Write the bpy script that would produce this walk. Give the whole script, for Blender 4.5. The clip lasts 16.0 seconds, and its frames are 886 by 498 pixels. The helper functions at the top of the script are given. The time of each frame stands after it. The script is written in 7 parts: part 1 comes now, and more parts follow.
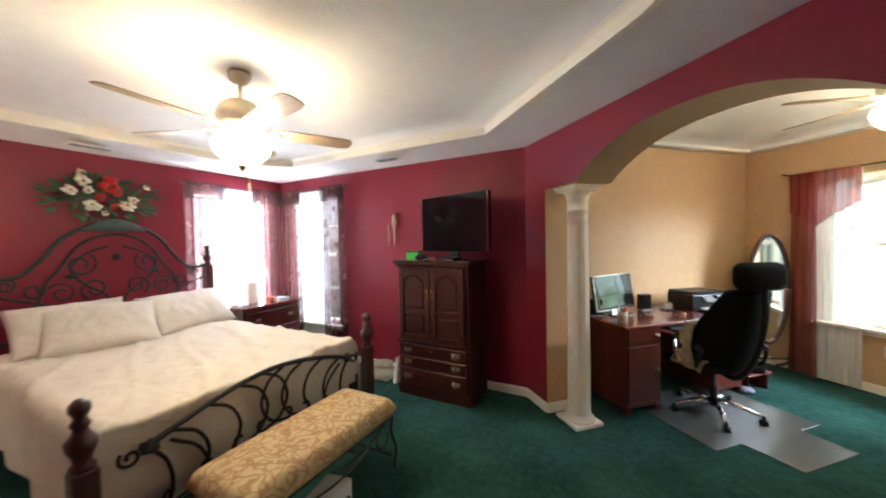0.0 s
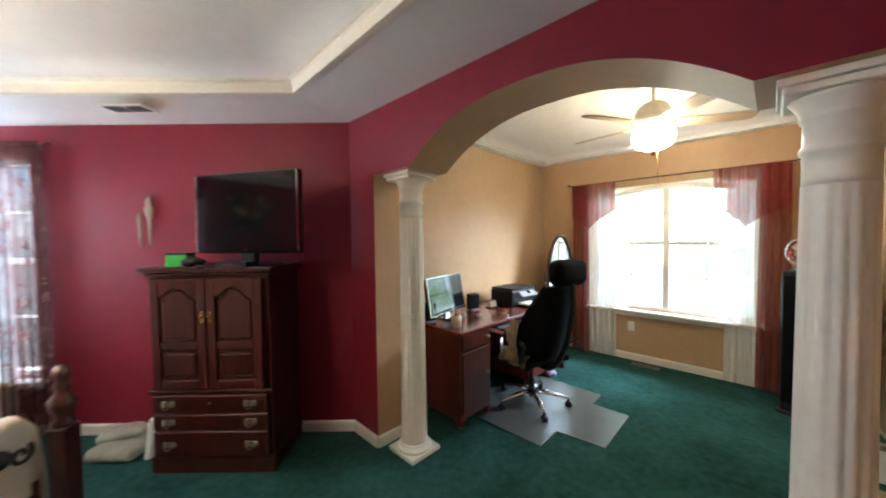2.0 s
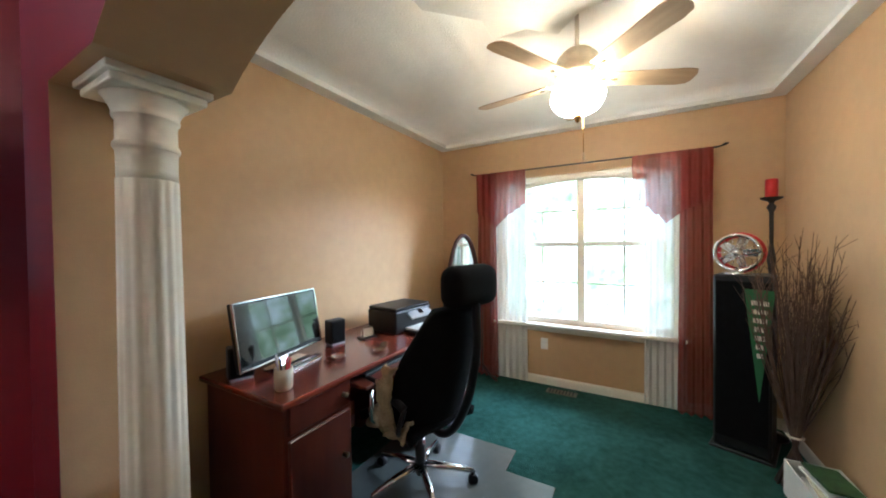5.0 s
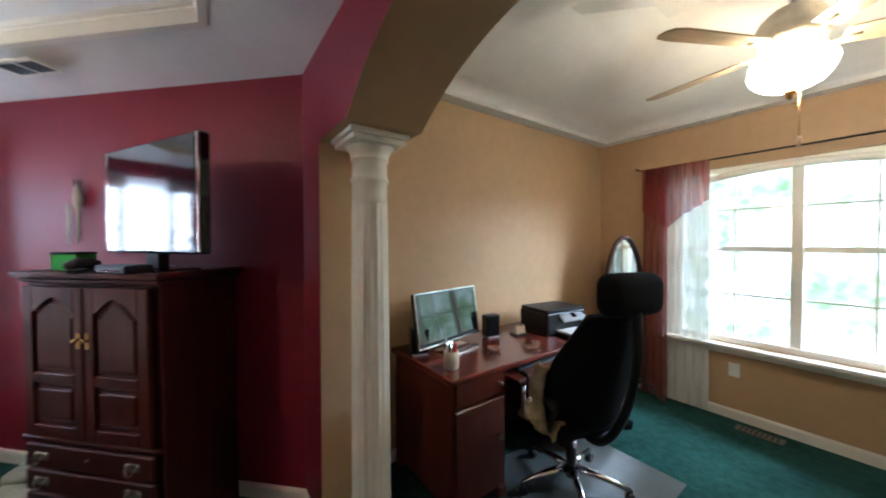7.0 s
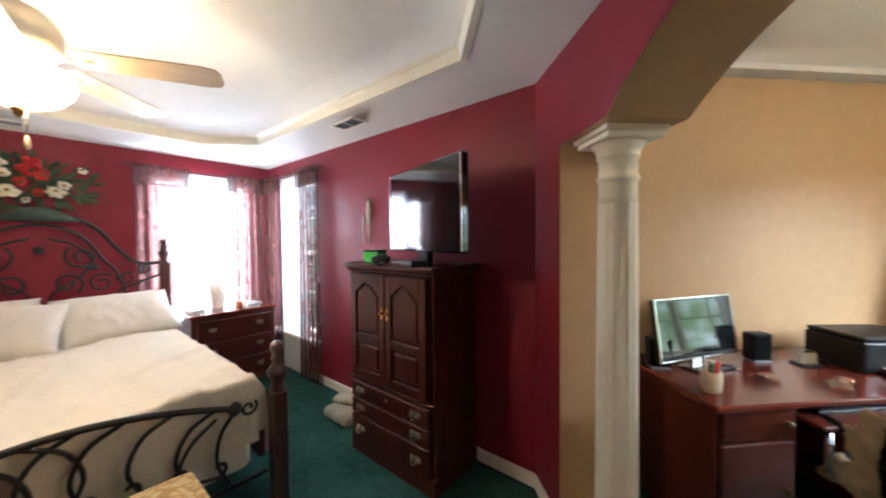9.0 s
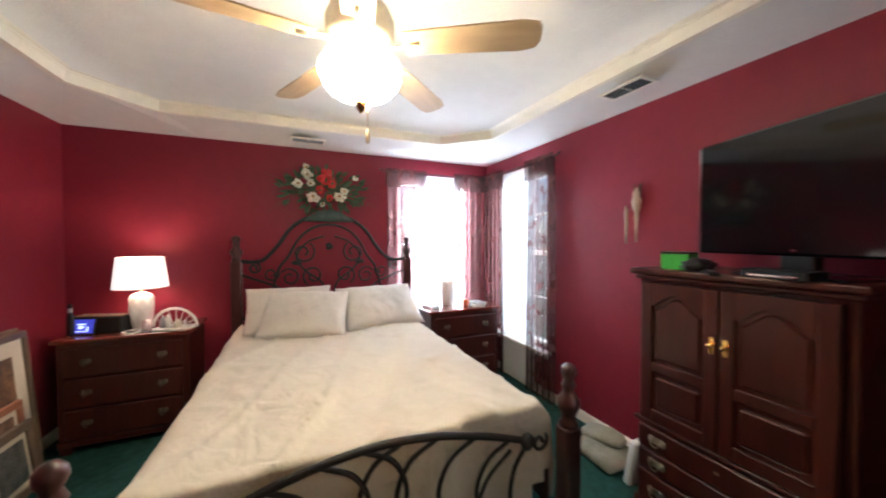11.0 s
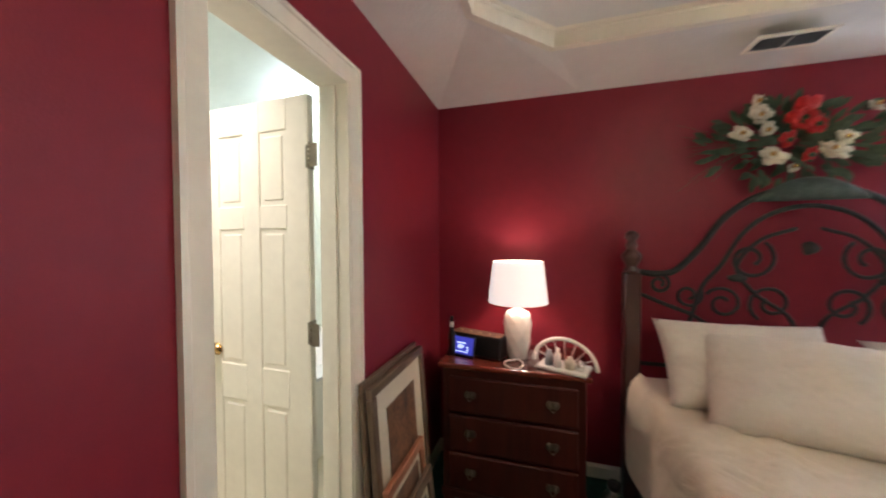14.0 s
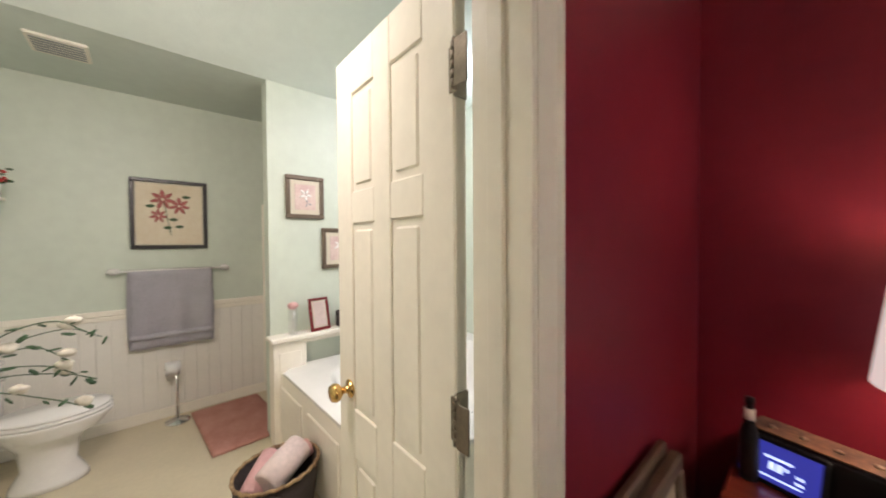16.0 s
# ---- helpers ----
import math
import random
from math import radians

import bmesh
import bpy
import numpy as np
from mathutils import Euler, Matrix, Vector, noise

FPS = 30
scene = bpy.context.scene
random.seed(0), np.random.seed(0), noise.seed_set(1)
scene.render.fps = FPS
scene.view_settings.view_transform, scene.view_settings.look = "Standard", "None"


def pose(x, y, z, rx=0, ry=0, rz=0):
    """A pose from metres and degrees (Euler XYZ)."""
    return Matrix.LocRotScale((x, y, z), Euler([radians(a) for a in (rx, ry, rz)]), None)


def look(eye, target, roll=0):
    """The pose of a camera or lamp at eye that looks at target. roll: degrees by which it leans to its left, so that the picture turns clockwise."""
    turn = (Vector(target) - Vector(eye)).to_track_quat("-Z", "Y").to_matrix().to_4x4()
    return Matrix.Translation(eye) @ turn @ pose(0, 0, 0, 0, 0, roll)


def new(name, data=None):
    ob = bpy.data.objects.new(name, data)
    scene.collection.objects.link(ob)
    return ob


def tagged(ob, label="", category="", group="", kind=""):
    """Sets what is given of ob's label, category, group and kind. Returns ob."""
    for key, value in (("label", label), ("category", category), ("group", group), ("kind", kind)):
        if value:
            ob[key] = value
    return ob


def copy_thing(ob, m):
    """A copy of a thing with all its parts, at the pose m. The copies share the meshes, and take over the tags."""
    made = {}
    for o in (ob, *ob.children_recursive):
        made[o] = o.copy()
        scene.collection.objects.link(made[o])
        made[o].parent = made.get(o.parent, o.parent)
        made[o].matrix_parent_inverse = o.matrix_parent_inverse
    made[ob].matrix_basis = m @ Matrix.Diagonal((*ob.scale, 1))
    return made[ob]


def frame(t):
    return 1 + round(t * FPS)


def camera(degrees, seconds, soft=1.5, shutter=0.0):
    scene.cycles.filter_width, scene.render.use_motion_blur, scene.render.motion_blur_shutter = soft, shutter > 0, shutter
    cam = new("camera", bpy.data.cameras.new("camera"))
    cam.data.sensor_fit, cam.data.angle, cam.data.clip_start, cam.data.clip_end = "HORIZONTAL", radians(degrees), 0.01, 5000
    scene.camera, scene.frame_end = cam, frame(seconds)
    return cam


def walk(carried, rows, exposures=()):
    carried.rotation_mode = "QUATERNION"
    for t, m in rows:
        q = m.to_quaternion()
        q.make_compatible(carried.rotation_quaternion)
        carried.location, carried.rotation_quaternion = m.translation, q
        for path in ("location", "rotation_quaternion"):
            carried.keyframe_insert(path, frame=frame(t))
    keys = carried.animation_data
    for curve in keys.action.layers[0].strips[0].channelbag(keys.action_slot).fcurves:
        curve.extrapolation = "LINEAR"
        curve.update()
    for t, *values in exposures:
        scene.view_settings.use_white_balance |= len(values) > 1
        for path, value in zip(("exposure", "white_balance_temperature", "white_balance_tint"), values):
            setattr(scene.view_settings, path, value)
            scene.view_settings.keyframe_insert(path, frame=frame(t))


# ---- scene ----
cam = camera(106.1, 16.0, soft=1.9, shutter=0.5)
PATH = [
    (0, (0.343, 0.508, 1.559), (-0.595, 2.273, 1.505), -1.1),
    (0.5, (0.331, 0.623, 1.515), (-0.418, 2.477, 1.477), -1.0),
    (1, (0.336, 0.762, 1.528), (-0.202, 2.688, 1.476), -0.9),
    (1.5, (0.261, 0.941, 1.545), (-0.014, 2.921, 1.477), -0.7),
    (2, (0.239, 1.125, 1.532), (0.252, 3.124, 1.466), -0.7),
    (2.5, (0.32, 1.349, 1.513), (0.569, 3.332, 1.452), -0.9),
    (3, (0.391, 1.559, 1.501), (0.843, 3.506, 1.432), -0.5),
    (5.3, (0.68, 2.202, 1.458), (1.214, 4.129, 1.432), -0.7),
    (5.5, (0.676, 2.204, 1.461), (1.123, 4.153, 1.435), -0.6),
    (6, (0.652, 2.173, 1.461), (0.852, 4.163, 1.437), -0.6),
    (6.5, (0.647, 2.108, 1.481), (0.568, 4.106, 1.447), -0.3),
    (7, (0.627, 2.029, 1.497), (0.291, 4.0, 1.458), -0.1),
    (7.5, (0.588, 1.955, 1.507), (0.002, 3.866, 1.463), -0.3),
    (8, (0.527, 1.896, 1.517), (-0.288, 3.722, 1.468), -0.4),
    (8.5, (0.458, 1.865, 1.526), (-0.584, 3.571, 1.471), -0.4),
    (9, (0.376, 1.857, 1.519), (-0.895, 3.4, 1.465), -0.5),
    (9.2, (0.333, 1.854, 1.509), (-1.023, 3.323, 1.459), -0.5),
    (11.5, (-0.664, 1.429, 1.51), (-2.569, 2.036, 1.458), 0.0),
    (12, (-0.898, 1.249, 1.512), (-2.854, 1.662, 1.46), 0.0),
    (12.5, (-1.19, 1.097, 1.49), (-3.182, 1.265, 1.44), -0.1),
    (13, (-1.448, 0.967, 1.516), (-3.445, 0.855, 1.463), -0.1),
    (13.5, (-1.638, 0.726, 1.518), (-3.614, 0.42, 1.471), -0.0),
    (14, (-1.788, 0.565, 1.503), (-3.705, -0.003, 1.458), -0.3),
    (14.5, (-2.005, 0.482, 1.504), (-3.817, -0.361, 1.446), -0.2),
    (15, (-2.186, 0.337, 1.497), (-3.877, -0.729, 1.435), -0.2),
    (15.5, (-2.319, 0.225, 1.511), (-3.863, -1.045, 1.455), -0.4),
    (16, (-2.445, 0.16, 1.498), (-3.784, -1.325, 1.458), -0.4),
]
walk(cam, [(t, look(eye, target, roll)) for t, eye, target, roll in PATH], [(0, 0.70, 5700, 10), (2, 0.70, 5450, 10), (3.2, 0.62, 5250, 10), (5.5, 0.34, 5150, 10), (6.5, 0.12, 5150, 10), (7.0, 0.12, 5150, 10), (7.6, 0.24, 5300, 10), (8.5, 0.54, 5600, 10), (9.2, 0.62, 5650, 10), (11.3, 0.33, 5550, 10), (12.5, 0.04, 5550, 10), (14, 0.02, 5750, 11), (15, -0.06, 5900, 12), (16, -0.3, 5950, 14)])

# ---- world and daylight ----
S2 = math.sqrt(2)
world = bpy.data.worlds.new("world")
scene.world = world
world.use_nodes = True
wn = world.node_tree
sky = wn.nodes.new("ShaderNodeTexSky")
sky.sky_type, sky.sun_disc, sky.sun_elevation, sky.sun_rotation = "NISHITA", False, radians(50), radians(200)
wn.links.new(sky.outputs[0], wn.nodes["Background"].inputs[0])
wn.nodes["Background"].inputs[1].default_value = 0.12


def lamp(name, kind, m, energy, color, size=0.1, size_y=None):
    d = bpy.data.lights.new(name, kind)
    d.energy, d.color = energy, color
    if kind == "AREA":
        d.size = size
        if size_y:
            d.shape, d.size_y = "RECTANGLE", size_y
    elif kind == "POINT":
        d.shadow_soft_size = size
    else:
        d.angle = size
    ob = new(name, d)
    ob.matrix_world = m
    return ob


def uv(u, v, z=0.0):
    """A place in the study's own axes, turned 45 degrees: u along the arch, v into the study."""
    return Vector(((u + v) / S2, (v - u) / S2, z))


DAY = (0.86, 0.94, 1.0)
lamp("daylight_west", "AREA", look((-4.32, 3.05, 1.45), (0, 2.7, 1.1)), 340, DAY, 0.95, 1.7)
lamp("daylight_north", "AREA", look((-3.4, 4.02, 1.45), (-2.6, 0, 0.8)), 55, DAY, 0.9, 1.7)
lamp("daylight_study", "AREA", look(uv(0.6, 7.2, 3.0), uv(-2.9, 3.3, 1.0)), 760, DAY, 2.4, 1.6)
lamp("sun", "SUN", look((3, 6, 9), (0, 0, 0)), 1.0, (1.0, 0.95, 0.88), radians(10))
lamp("bath_vanity_light", "AREA", look((-2.35, -0.85, 2.55), (-2.6, -2.6, 0.8)), 38, (1.0, 0.82, 0.68), 0.7, 0.3)
lamp("bath_tub_light", "AREA", look((-4.1, -1.4, 2.7), (-4.0, -2.0, 0.0)), 27, (1.0, 0.93, 0.90), 0.8, 0.8)
lamp("bedside_bulb", "POINT", pose(-3.79, 0.43, 1.28), 6.0, (1.0, 0.78, 0.58), 0.035)


# ---- materials ----
def mat(name, color, rough=0.6, metal=0.0, var=0.12, scale=6.0, bump=0.0, bscale=120.0, second=None, spec=0.5, coat=0.0, stretch=(1, 1, 1), sheen=0.0, crease=0.0):
    m = bpy.data.materials.new(name)
    m.use_nodes = True
    n, l = m.node_tree.nodes, m.node_tree.links
    p = n["Principled BSDF"]
    p.inputs["Roughness"].default_value, p.inputs["Metallic"].default_value = rough, metal
    p.inputs["Specular IOR Level"].default_value = spec
    p.inputs["Coat Weight"].default_value, p.inputs["Coat Roughness"].default_value = coat, 0.15
    p.inputs["Sheen Weight"].default_value = sheen
    tc = n.new("ShaderNodeTexCoord")
    mp = n.new("ShaderNodeMapping")
    mp.inputs["Scale"].default_value = stretch
    l.new(tc.outputs["Object"], mp.inputs["Vector"])
    big, small = n.new("ShaderNodeTexNoise"), n.new("ShaderNodeTexNoise")
    for t, s, d in ((big, scale, 4), (small, scale * 9, 3)):
        t.inputs["Scale"].default_value, t.inputs["Detail"].default_value = s, d
        l.new(mp.outputs[0], t.inputs["Vector"])
    mixf = n.new("ShaderNodeMix")
    mixf.inputs[0].default_value = 0.4
    l.new(big.outputs[0], mixf.inputs[2]), l.new(small.outputs[0], mixf.inputs[3])
    ramp = n.new("ShaderNodeValToRGB")
    c2 = second or tuple(min(1.0, c * (1 + var)) for c in color)
    c1 = color if second else tuple(c * (1 - var) for c in color)
    ramp.color_ramp.elements[0].color, ramp.color_ramp.elements[1].color = (*c1, 1), (*c2, 1)
    ramp.color_ramp.elements[0].position, ramp.color_ramp.elements[1].position = 0.36, 0.64
    l.new(mixf.outputs[0], ramp.inputs[0]), l.new(ramp.outputs[0], p.inputs["Base Color"])
    rr = n.new("ShaderNodeMapRange")
    rr.inputs["To Min"].default_value, rr.inputs["To Max"].default_value = max(0.02, rough - 0.07), min(1.0, rough + 0.07)
    l.new(big.outputs[0], rr.inputs[0]), l.new(rr.outputs[0], p.inputs["Roughness"])
    if bump:
        t = n.new("ShaderNodeTexNoise")
        t.inputs["Scale"].default_value, t.inputs["Detail"].default_value = bscale, 3
        b = n.new("ShaderNodeBump")
        b.inputs["Strength"].default_value, b.inputs["Distance"].default_value = bump, 0.01
        l.new(mp.outputs[0], t.inputs["Vector"]), l.new(t.outputs[0], b.inputs["Height"]), l.new(b.outputs[0], p.inputs["Normal"])
    if crease:
        t2, b2 = n.new("ShaderNodeTexNoise"), n.new("ShaderNodeBump")
        t2.inputs["Scale"].default_value, t2.inputs["Detail"].default_value, t2.inputs["Distortion"].default_value = 5.5, 5, 1.2
        b2.inputs["Strength"].default_value, b2.inputs["Distance"].default_value = crease, 0.03
        l.new(mp.outputs[0], t2.inputs["Vector"]), l.new(t2.outputs[0], b2.inputs["Height"]), l.new(b2.outputs[0], b.inputs["Normal"])
    return m


def glow(name, color, strength):
    m = bpy.data.materials.new(name)
    m.use_nodes = True
    p = m.node_tree.nodes["Principled BSDF"]
    p.inputs["Base Color"].default_value = (*color, 1)
    p.inputs["Emission Color"].default_value, p.inputs["Emission Strength"].default_value = (*color, 1), strength
    return m


def sheer(name, color, clear, pattern=0.0, back=None, through_share=0.5):
    """Thin woven cloth: part clear, part lit through, part plain."""
    m = bpy.data.materials.new(name)
    m.use_nodes = True
    n, l = m.node_tree.nodes, m.node_tree.links
    out = n["Material Output"]
    n.remove(n["Principled BSDF"])
    dif, tra, clr = n.new("ShaderNodeBsdfDiffuse"), n.new("ShaderNodeBsdfTranslucent"), n.new("ShaderNodeBsdfTransparent")
    dif.inputs[0].default_value, tra.inputs[0].default_value = (*color, 1), (*(back or color), 1)
    a, b = n.new("ShaderNodeMixShader"), n.new("ShaderNodeMixShader")
    a.inputs[0].default_value = through_share
    l.new(dif.outputs[0], a.inputs[1]), l.new(tra.outputs[0], a.inputs[2])
    l.new(a.outputs[0], b.inputs[1]), l.new(clr.outputs[0], b.inputs[2])
    b.inputs[0].default_value = clear
    tc = n.new("ShaderNodeTexCoord")
    t = n.new("ShaderNodeTexNoise")
    t.inputs["Scale"].default_value, t.inputs["Detail"].default_value = (9, 4) if pattern else (300, 1)
    r = n.new("ShaderNodeMapRange")
    r.inputs["From Min"].default_value, r.inputs["From Max"].default_value = 0.35, 0.65
    r.inputs["To Min"].default_value, r.inputs["To Max"].default_value = max(0, clear - max(pattern, 0.05)), min(1, clear + max(pattern, 0.05))
    l.new(tc.outputs["Object"], t.inputs["Vector"]), l.new(t.outputs[0], r.inputs[0]), l.new(r.outputs[0], b.inputs[0])
    l.new(b.outputs[0], out.inputs[0])
    return m


def clear_glass(name, gloss=0.08):
    m = bpy.data.materials.new(name)
    m.use_nodes = True
    n, l = m.node_tree.nodes, m.node_tree.links
    n.remove(n["Principled BSDF"])
    t, g, x = n.new("ShaderNodeBsdfTransparent"), n.new("ShaderNodeBsdfGlossy"), n.new("ShaderNodeMixShader")
    g.inputs["Roughness"].default_value = 0.02
    x.inputs[0].default_value = gloss
    l.new(t.outputs[0], x.inputs[1]), l.new(g.outputs[0], x.inputs[2]), l.new(x.outputs[0], n["Material Output"].inputs[0])
    return m


RED = mat("red_wall_paint", (0.20, 0.0165, 0.031), 0.45, var=0.07, scale=1.6, bump=0.08, bscale=160, spec=0.25)
TAN = mat("tan_wall_paint", (0.53, 0.35, 0.185), 0.5, var=0.06, scale=1.4, bump=0.08, bscale=160, spec=0.3)
SAGE = mat("sage_wall_paint", (0.60, 0.65, 0.55), 0.5, var=0.05, scale=1.4, bump=0.06, bscale=160)
WHITE = mat("white_ceiling_paint", (0.74, 0.72, 0.69), 0.8, var=0.04, scale=1.2, bump=0.25, bscale=70)
TRIM = mat("cream_trim_paint", (0.86, 0.81, 0.70), 0.35, var=0.04, scale=3, bump=0.03, bscale=60)
CARPET = mat("green_carpet", (0.021, 0.060, 0.049), 0.95, var=0.3, scale=2.1, bump=0.9, bscale=420, second=(0.046, 0.128, 0.107), spec=0.04)
VINYL = mat("cream_vinyl", (0.62, 0.54, 0.38), 0.35, var=0.05, scale=4)
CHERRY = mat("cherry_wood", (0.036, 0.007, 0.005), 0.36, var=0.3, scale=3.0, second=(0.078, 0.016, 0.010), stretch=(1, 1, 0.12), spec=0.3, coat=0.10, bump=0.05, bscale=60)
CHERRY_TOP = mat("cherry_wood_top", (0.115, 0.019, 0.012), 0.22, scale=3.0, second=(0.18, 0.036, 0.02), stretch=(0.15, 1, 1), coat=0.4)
DARKWOOD = mat("dark_cherry_wood", (0.035, 0.011, 0.010), 0.3, scale=4, second=(0.07, 0.02, 0.015), stretch=(1, 1, 0.15), coat=0.3)
BLADE = mat("fan_blade_oak", (0.36, 0.24, 0.13), 0.4, scale=3, second=(0.5, 0.35, 0.2), stretch=(0.2, 1, 1))
IRON = mat("bronze_iron", (0.035, 0.032, 0.03), 0.42, metal=0.7, var=0.3, scale=14, bump=0.2, bscale=90)
VERDI = mat("verdigris_iron", (0.011, 0.014, 0.0135), 0.65, metal=0.3, scale=10, second=(0.026, 0.037, 0.034), bump=0.3, bscale=80)
BRASS = mat("brass", (0.72, 0.48, 0.18), 0.22, metal=1.0, var=0.1)
PEWTER = mat("antique_brass", (0.38, 0.33, 0.24), 0.35, metal=1.0, var=0.2, scale=30)
NICKEL = mat("brushed_nickel", (0.66, 0.60, 0.50), 0.38, metal=0.85, var=0.12, scale=20)
CHROME = mat("chrome", (0.75, 0.75, 0.76), 0.12, metal=1.0, var=0.05)
BRONZE = mat("dark_bronze_hinge", (0.20, 0.17, 0.13), 0.35, metal=0.9, var=0.2, scale=30)
BEDDING = mat("cream_bedspread", (0.66, 0.57, 0.45), 0.9, var=0.05, scale=4, bump=0.35, bscale=260, sheen=0.2, crease=0.6)
PILLOW = mat("beige_pillowcase", (0.66, 0.60, 0.53), 0.9, var=0.05, scale=5, bump=0.3, bscale=260, sheen=0.2, crease=0.6)
BLACK = mat("black_plastic", (0.009, 0.009, 0.010), 0.42, var=0.2, spec=0.3)
FABRIC = mat("black_mesh_fabric", (0.005, 0.005, 0.0055), 0.9, var=0.3, scale=20, bump=0.5, bscale=500, spec=0.12)
SCREEN = mat("black_screen", (0.004, 0.004, 0.005), 0.06, var=0.05, spec=0.6)
GREYP = mat("grey_plastic", (0.28, 0.29, 0.31), 0.4, var=0.06)
WHITEP = mat("white_ceramic", (0.82, 0.80, 0.76), 0.15, var=0.03, coat=0.4)
PAPER = mat("white_paper", (0.8, 0.79, 0.76), 0.8, var=0.05)
MATC = mat("grey_chair_mat", (0.085, 0.092, 0.085), 0.24, var=0.06, scale=2.2, bump=0.1, bscale=200)
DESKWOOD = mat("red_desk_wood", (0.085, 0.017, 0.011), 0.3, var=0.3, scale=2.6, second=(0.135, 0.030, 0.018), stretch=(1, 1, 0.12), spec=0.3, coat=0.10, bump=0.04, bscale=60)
BULBGLASS = glow("lit_frosted_glass", (1.0, 0.84, 0.55), 48.0)
BULBGLASS_B = glow("lit_frosted_glass_study", (1.0, 0.86, 0.60), 38.0)
SHADE = glow("lit_lamp_shade", (1.0, 0.82, 0.70), 0.82)
WSHEER = sheer("white_sheer", (0.85, 0.85, 0.83), 0.09, back=(0.6, 0.6, 0.6), through_share=0.28)
PSHEER = sheer("wine_patterned_sheer", (0.14, 0.06, 0.055), 0.27, 0.09, back=(0.15, 0.075, 0.07), through_share=0.4)
STSHEER = sheer("study_white_sheer", (0.90, 0.89, 0.84), 0.16, back=(0.30, 0.30, 0.29), through_share=0.2)
RSHEER = sheer("red_sheer", (0.36, 0.06, 0.055), 0.30, back=(0.34, 0.10, 0.085))
GLASS = clear_glass("window_glass")
MIRROR = mat("mirror", (0.85, 0.87, 0.87), 0.02, metal=1.0, var=0.0)
GREEN = mat("leaf_green", (0.035, 0.085, 0.03), 0.6, var=0.4, scale=20)
TWIG = mat("dry_twig", (0.10, 0.058, 0.04), 0.9, var=0.3, scale=20)
REDP = mat("red_glossy", (0.55, 0.02, 0.02), 0.3, var=0.1)
PINK = mat("pink_towel", (0.72, 0.42, 0.40), 0.95, var=0.08, bump=0.6, bscale=300)
RUG = mat("rose_bath_rug", (0.45, 0.19, 0.15), 0.95, scale=7, second=(0.58, 0.30, 0.24), bump=0.8, bscale=250)
TOWEL = mat("grey_lilac_towel", (0.46, 0.44, 0.48), 0.95, var=0.08, bump=0.7, bscale=350)
PETALW = mat("white_petal", (0.52, 0.48, 0.38), 0.7, scale=30, second=(0.70, 0.66, 0.56))
PETALR = mat("red_petal", (0.45, 0.012, 0.014), 0.6, var=0.2)
GOLDF = mat("bronze_frame", (0.16, 0.12, 0.085), 0.4, var=0.2, metal=0.4)
MATBOARD = mat("cream_mat_board", (0.62, 0.56, 0.44), 0.8, var=0.04)
PRINTD = mat("dark_print", (0.06, 0.035, 0.03), 0.5, scale=9, second=(0.28, 0.15, 0.08))
FLEECE = mat("sheepskin_cover", (0.26, 0.18, 0.105), 0.95, scale=14, second=(0.44, 0.335, 0.22), bump=0.9, bscale=160)


# ---- mesh tools ----
def bm_box(bm, x, y, z, sx, sy, sz, bevel=0.0, m=None, seg=1):
    """A box centred on x, y with its underside at z."""
    r = bmesh.ops.create_cube(bm, size=1)
    mm = Matrix.LocRotScale((x, y, z + sz / 2), None, (sx, sy, sz))
    bmesh.ops.transform(bm, matrix=mm, verts=r["verts"])
    vs = r["verts"]
    if bevel:
        es = list({e for v in vs for e in v.link_edges})
        rb = bmesh.ops.bevel(bm, geom=es, offset=bevel, segments=seg, affect="EDGES", profile=0.5)
        vs = list({v for f in rb["faces"] for v in f.verts} | {v for v in vs if v.is_valid})
    if m is not None:
        bmesh.ops.transform(bm, matrix=m, verts=vs)
    return bm


def box(x, y, z, sx, sy, sz, bevel=0.0, m=None, seg=1):
    return bm_box(bmesh.new(), x, y, z, sx, sy, sz, bevel, m, seg)


def lathe(profile, seg=24, m=None, bm=None):
    bm = bm or bmesh.new()
    rings = []
    for r, z in profile:
        rings.append([bm.verts.new((r * math.cos(2 * math.pi * i / seg), r * math.sin(2 * math.pi * i / seg), z)) for i in range(seg)])
    for a, b in zip(rings, rings[1:]):
        for i in range(seg):
            j = (i + 1) % seg
            f = bm.faces.new((a[i], a[j], b[j], b[i]))
            f.smooth = True
    if profile[0][0] > 1e-4:
        bm.faces.new(list(reversed(rings[0])))
    if profile[-1][0] > 1e-4:
        bm.faces.new(rings[-1])
    if m is not None:
        bmesh.ops.transform(bm, matrix=m, verts=[v for r in rings for v in r])
    return bm


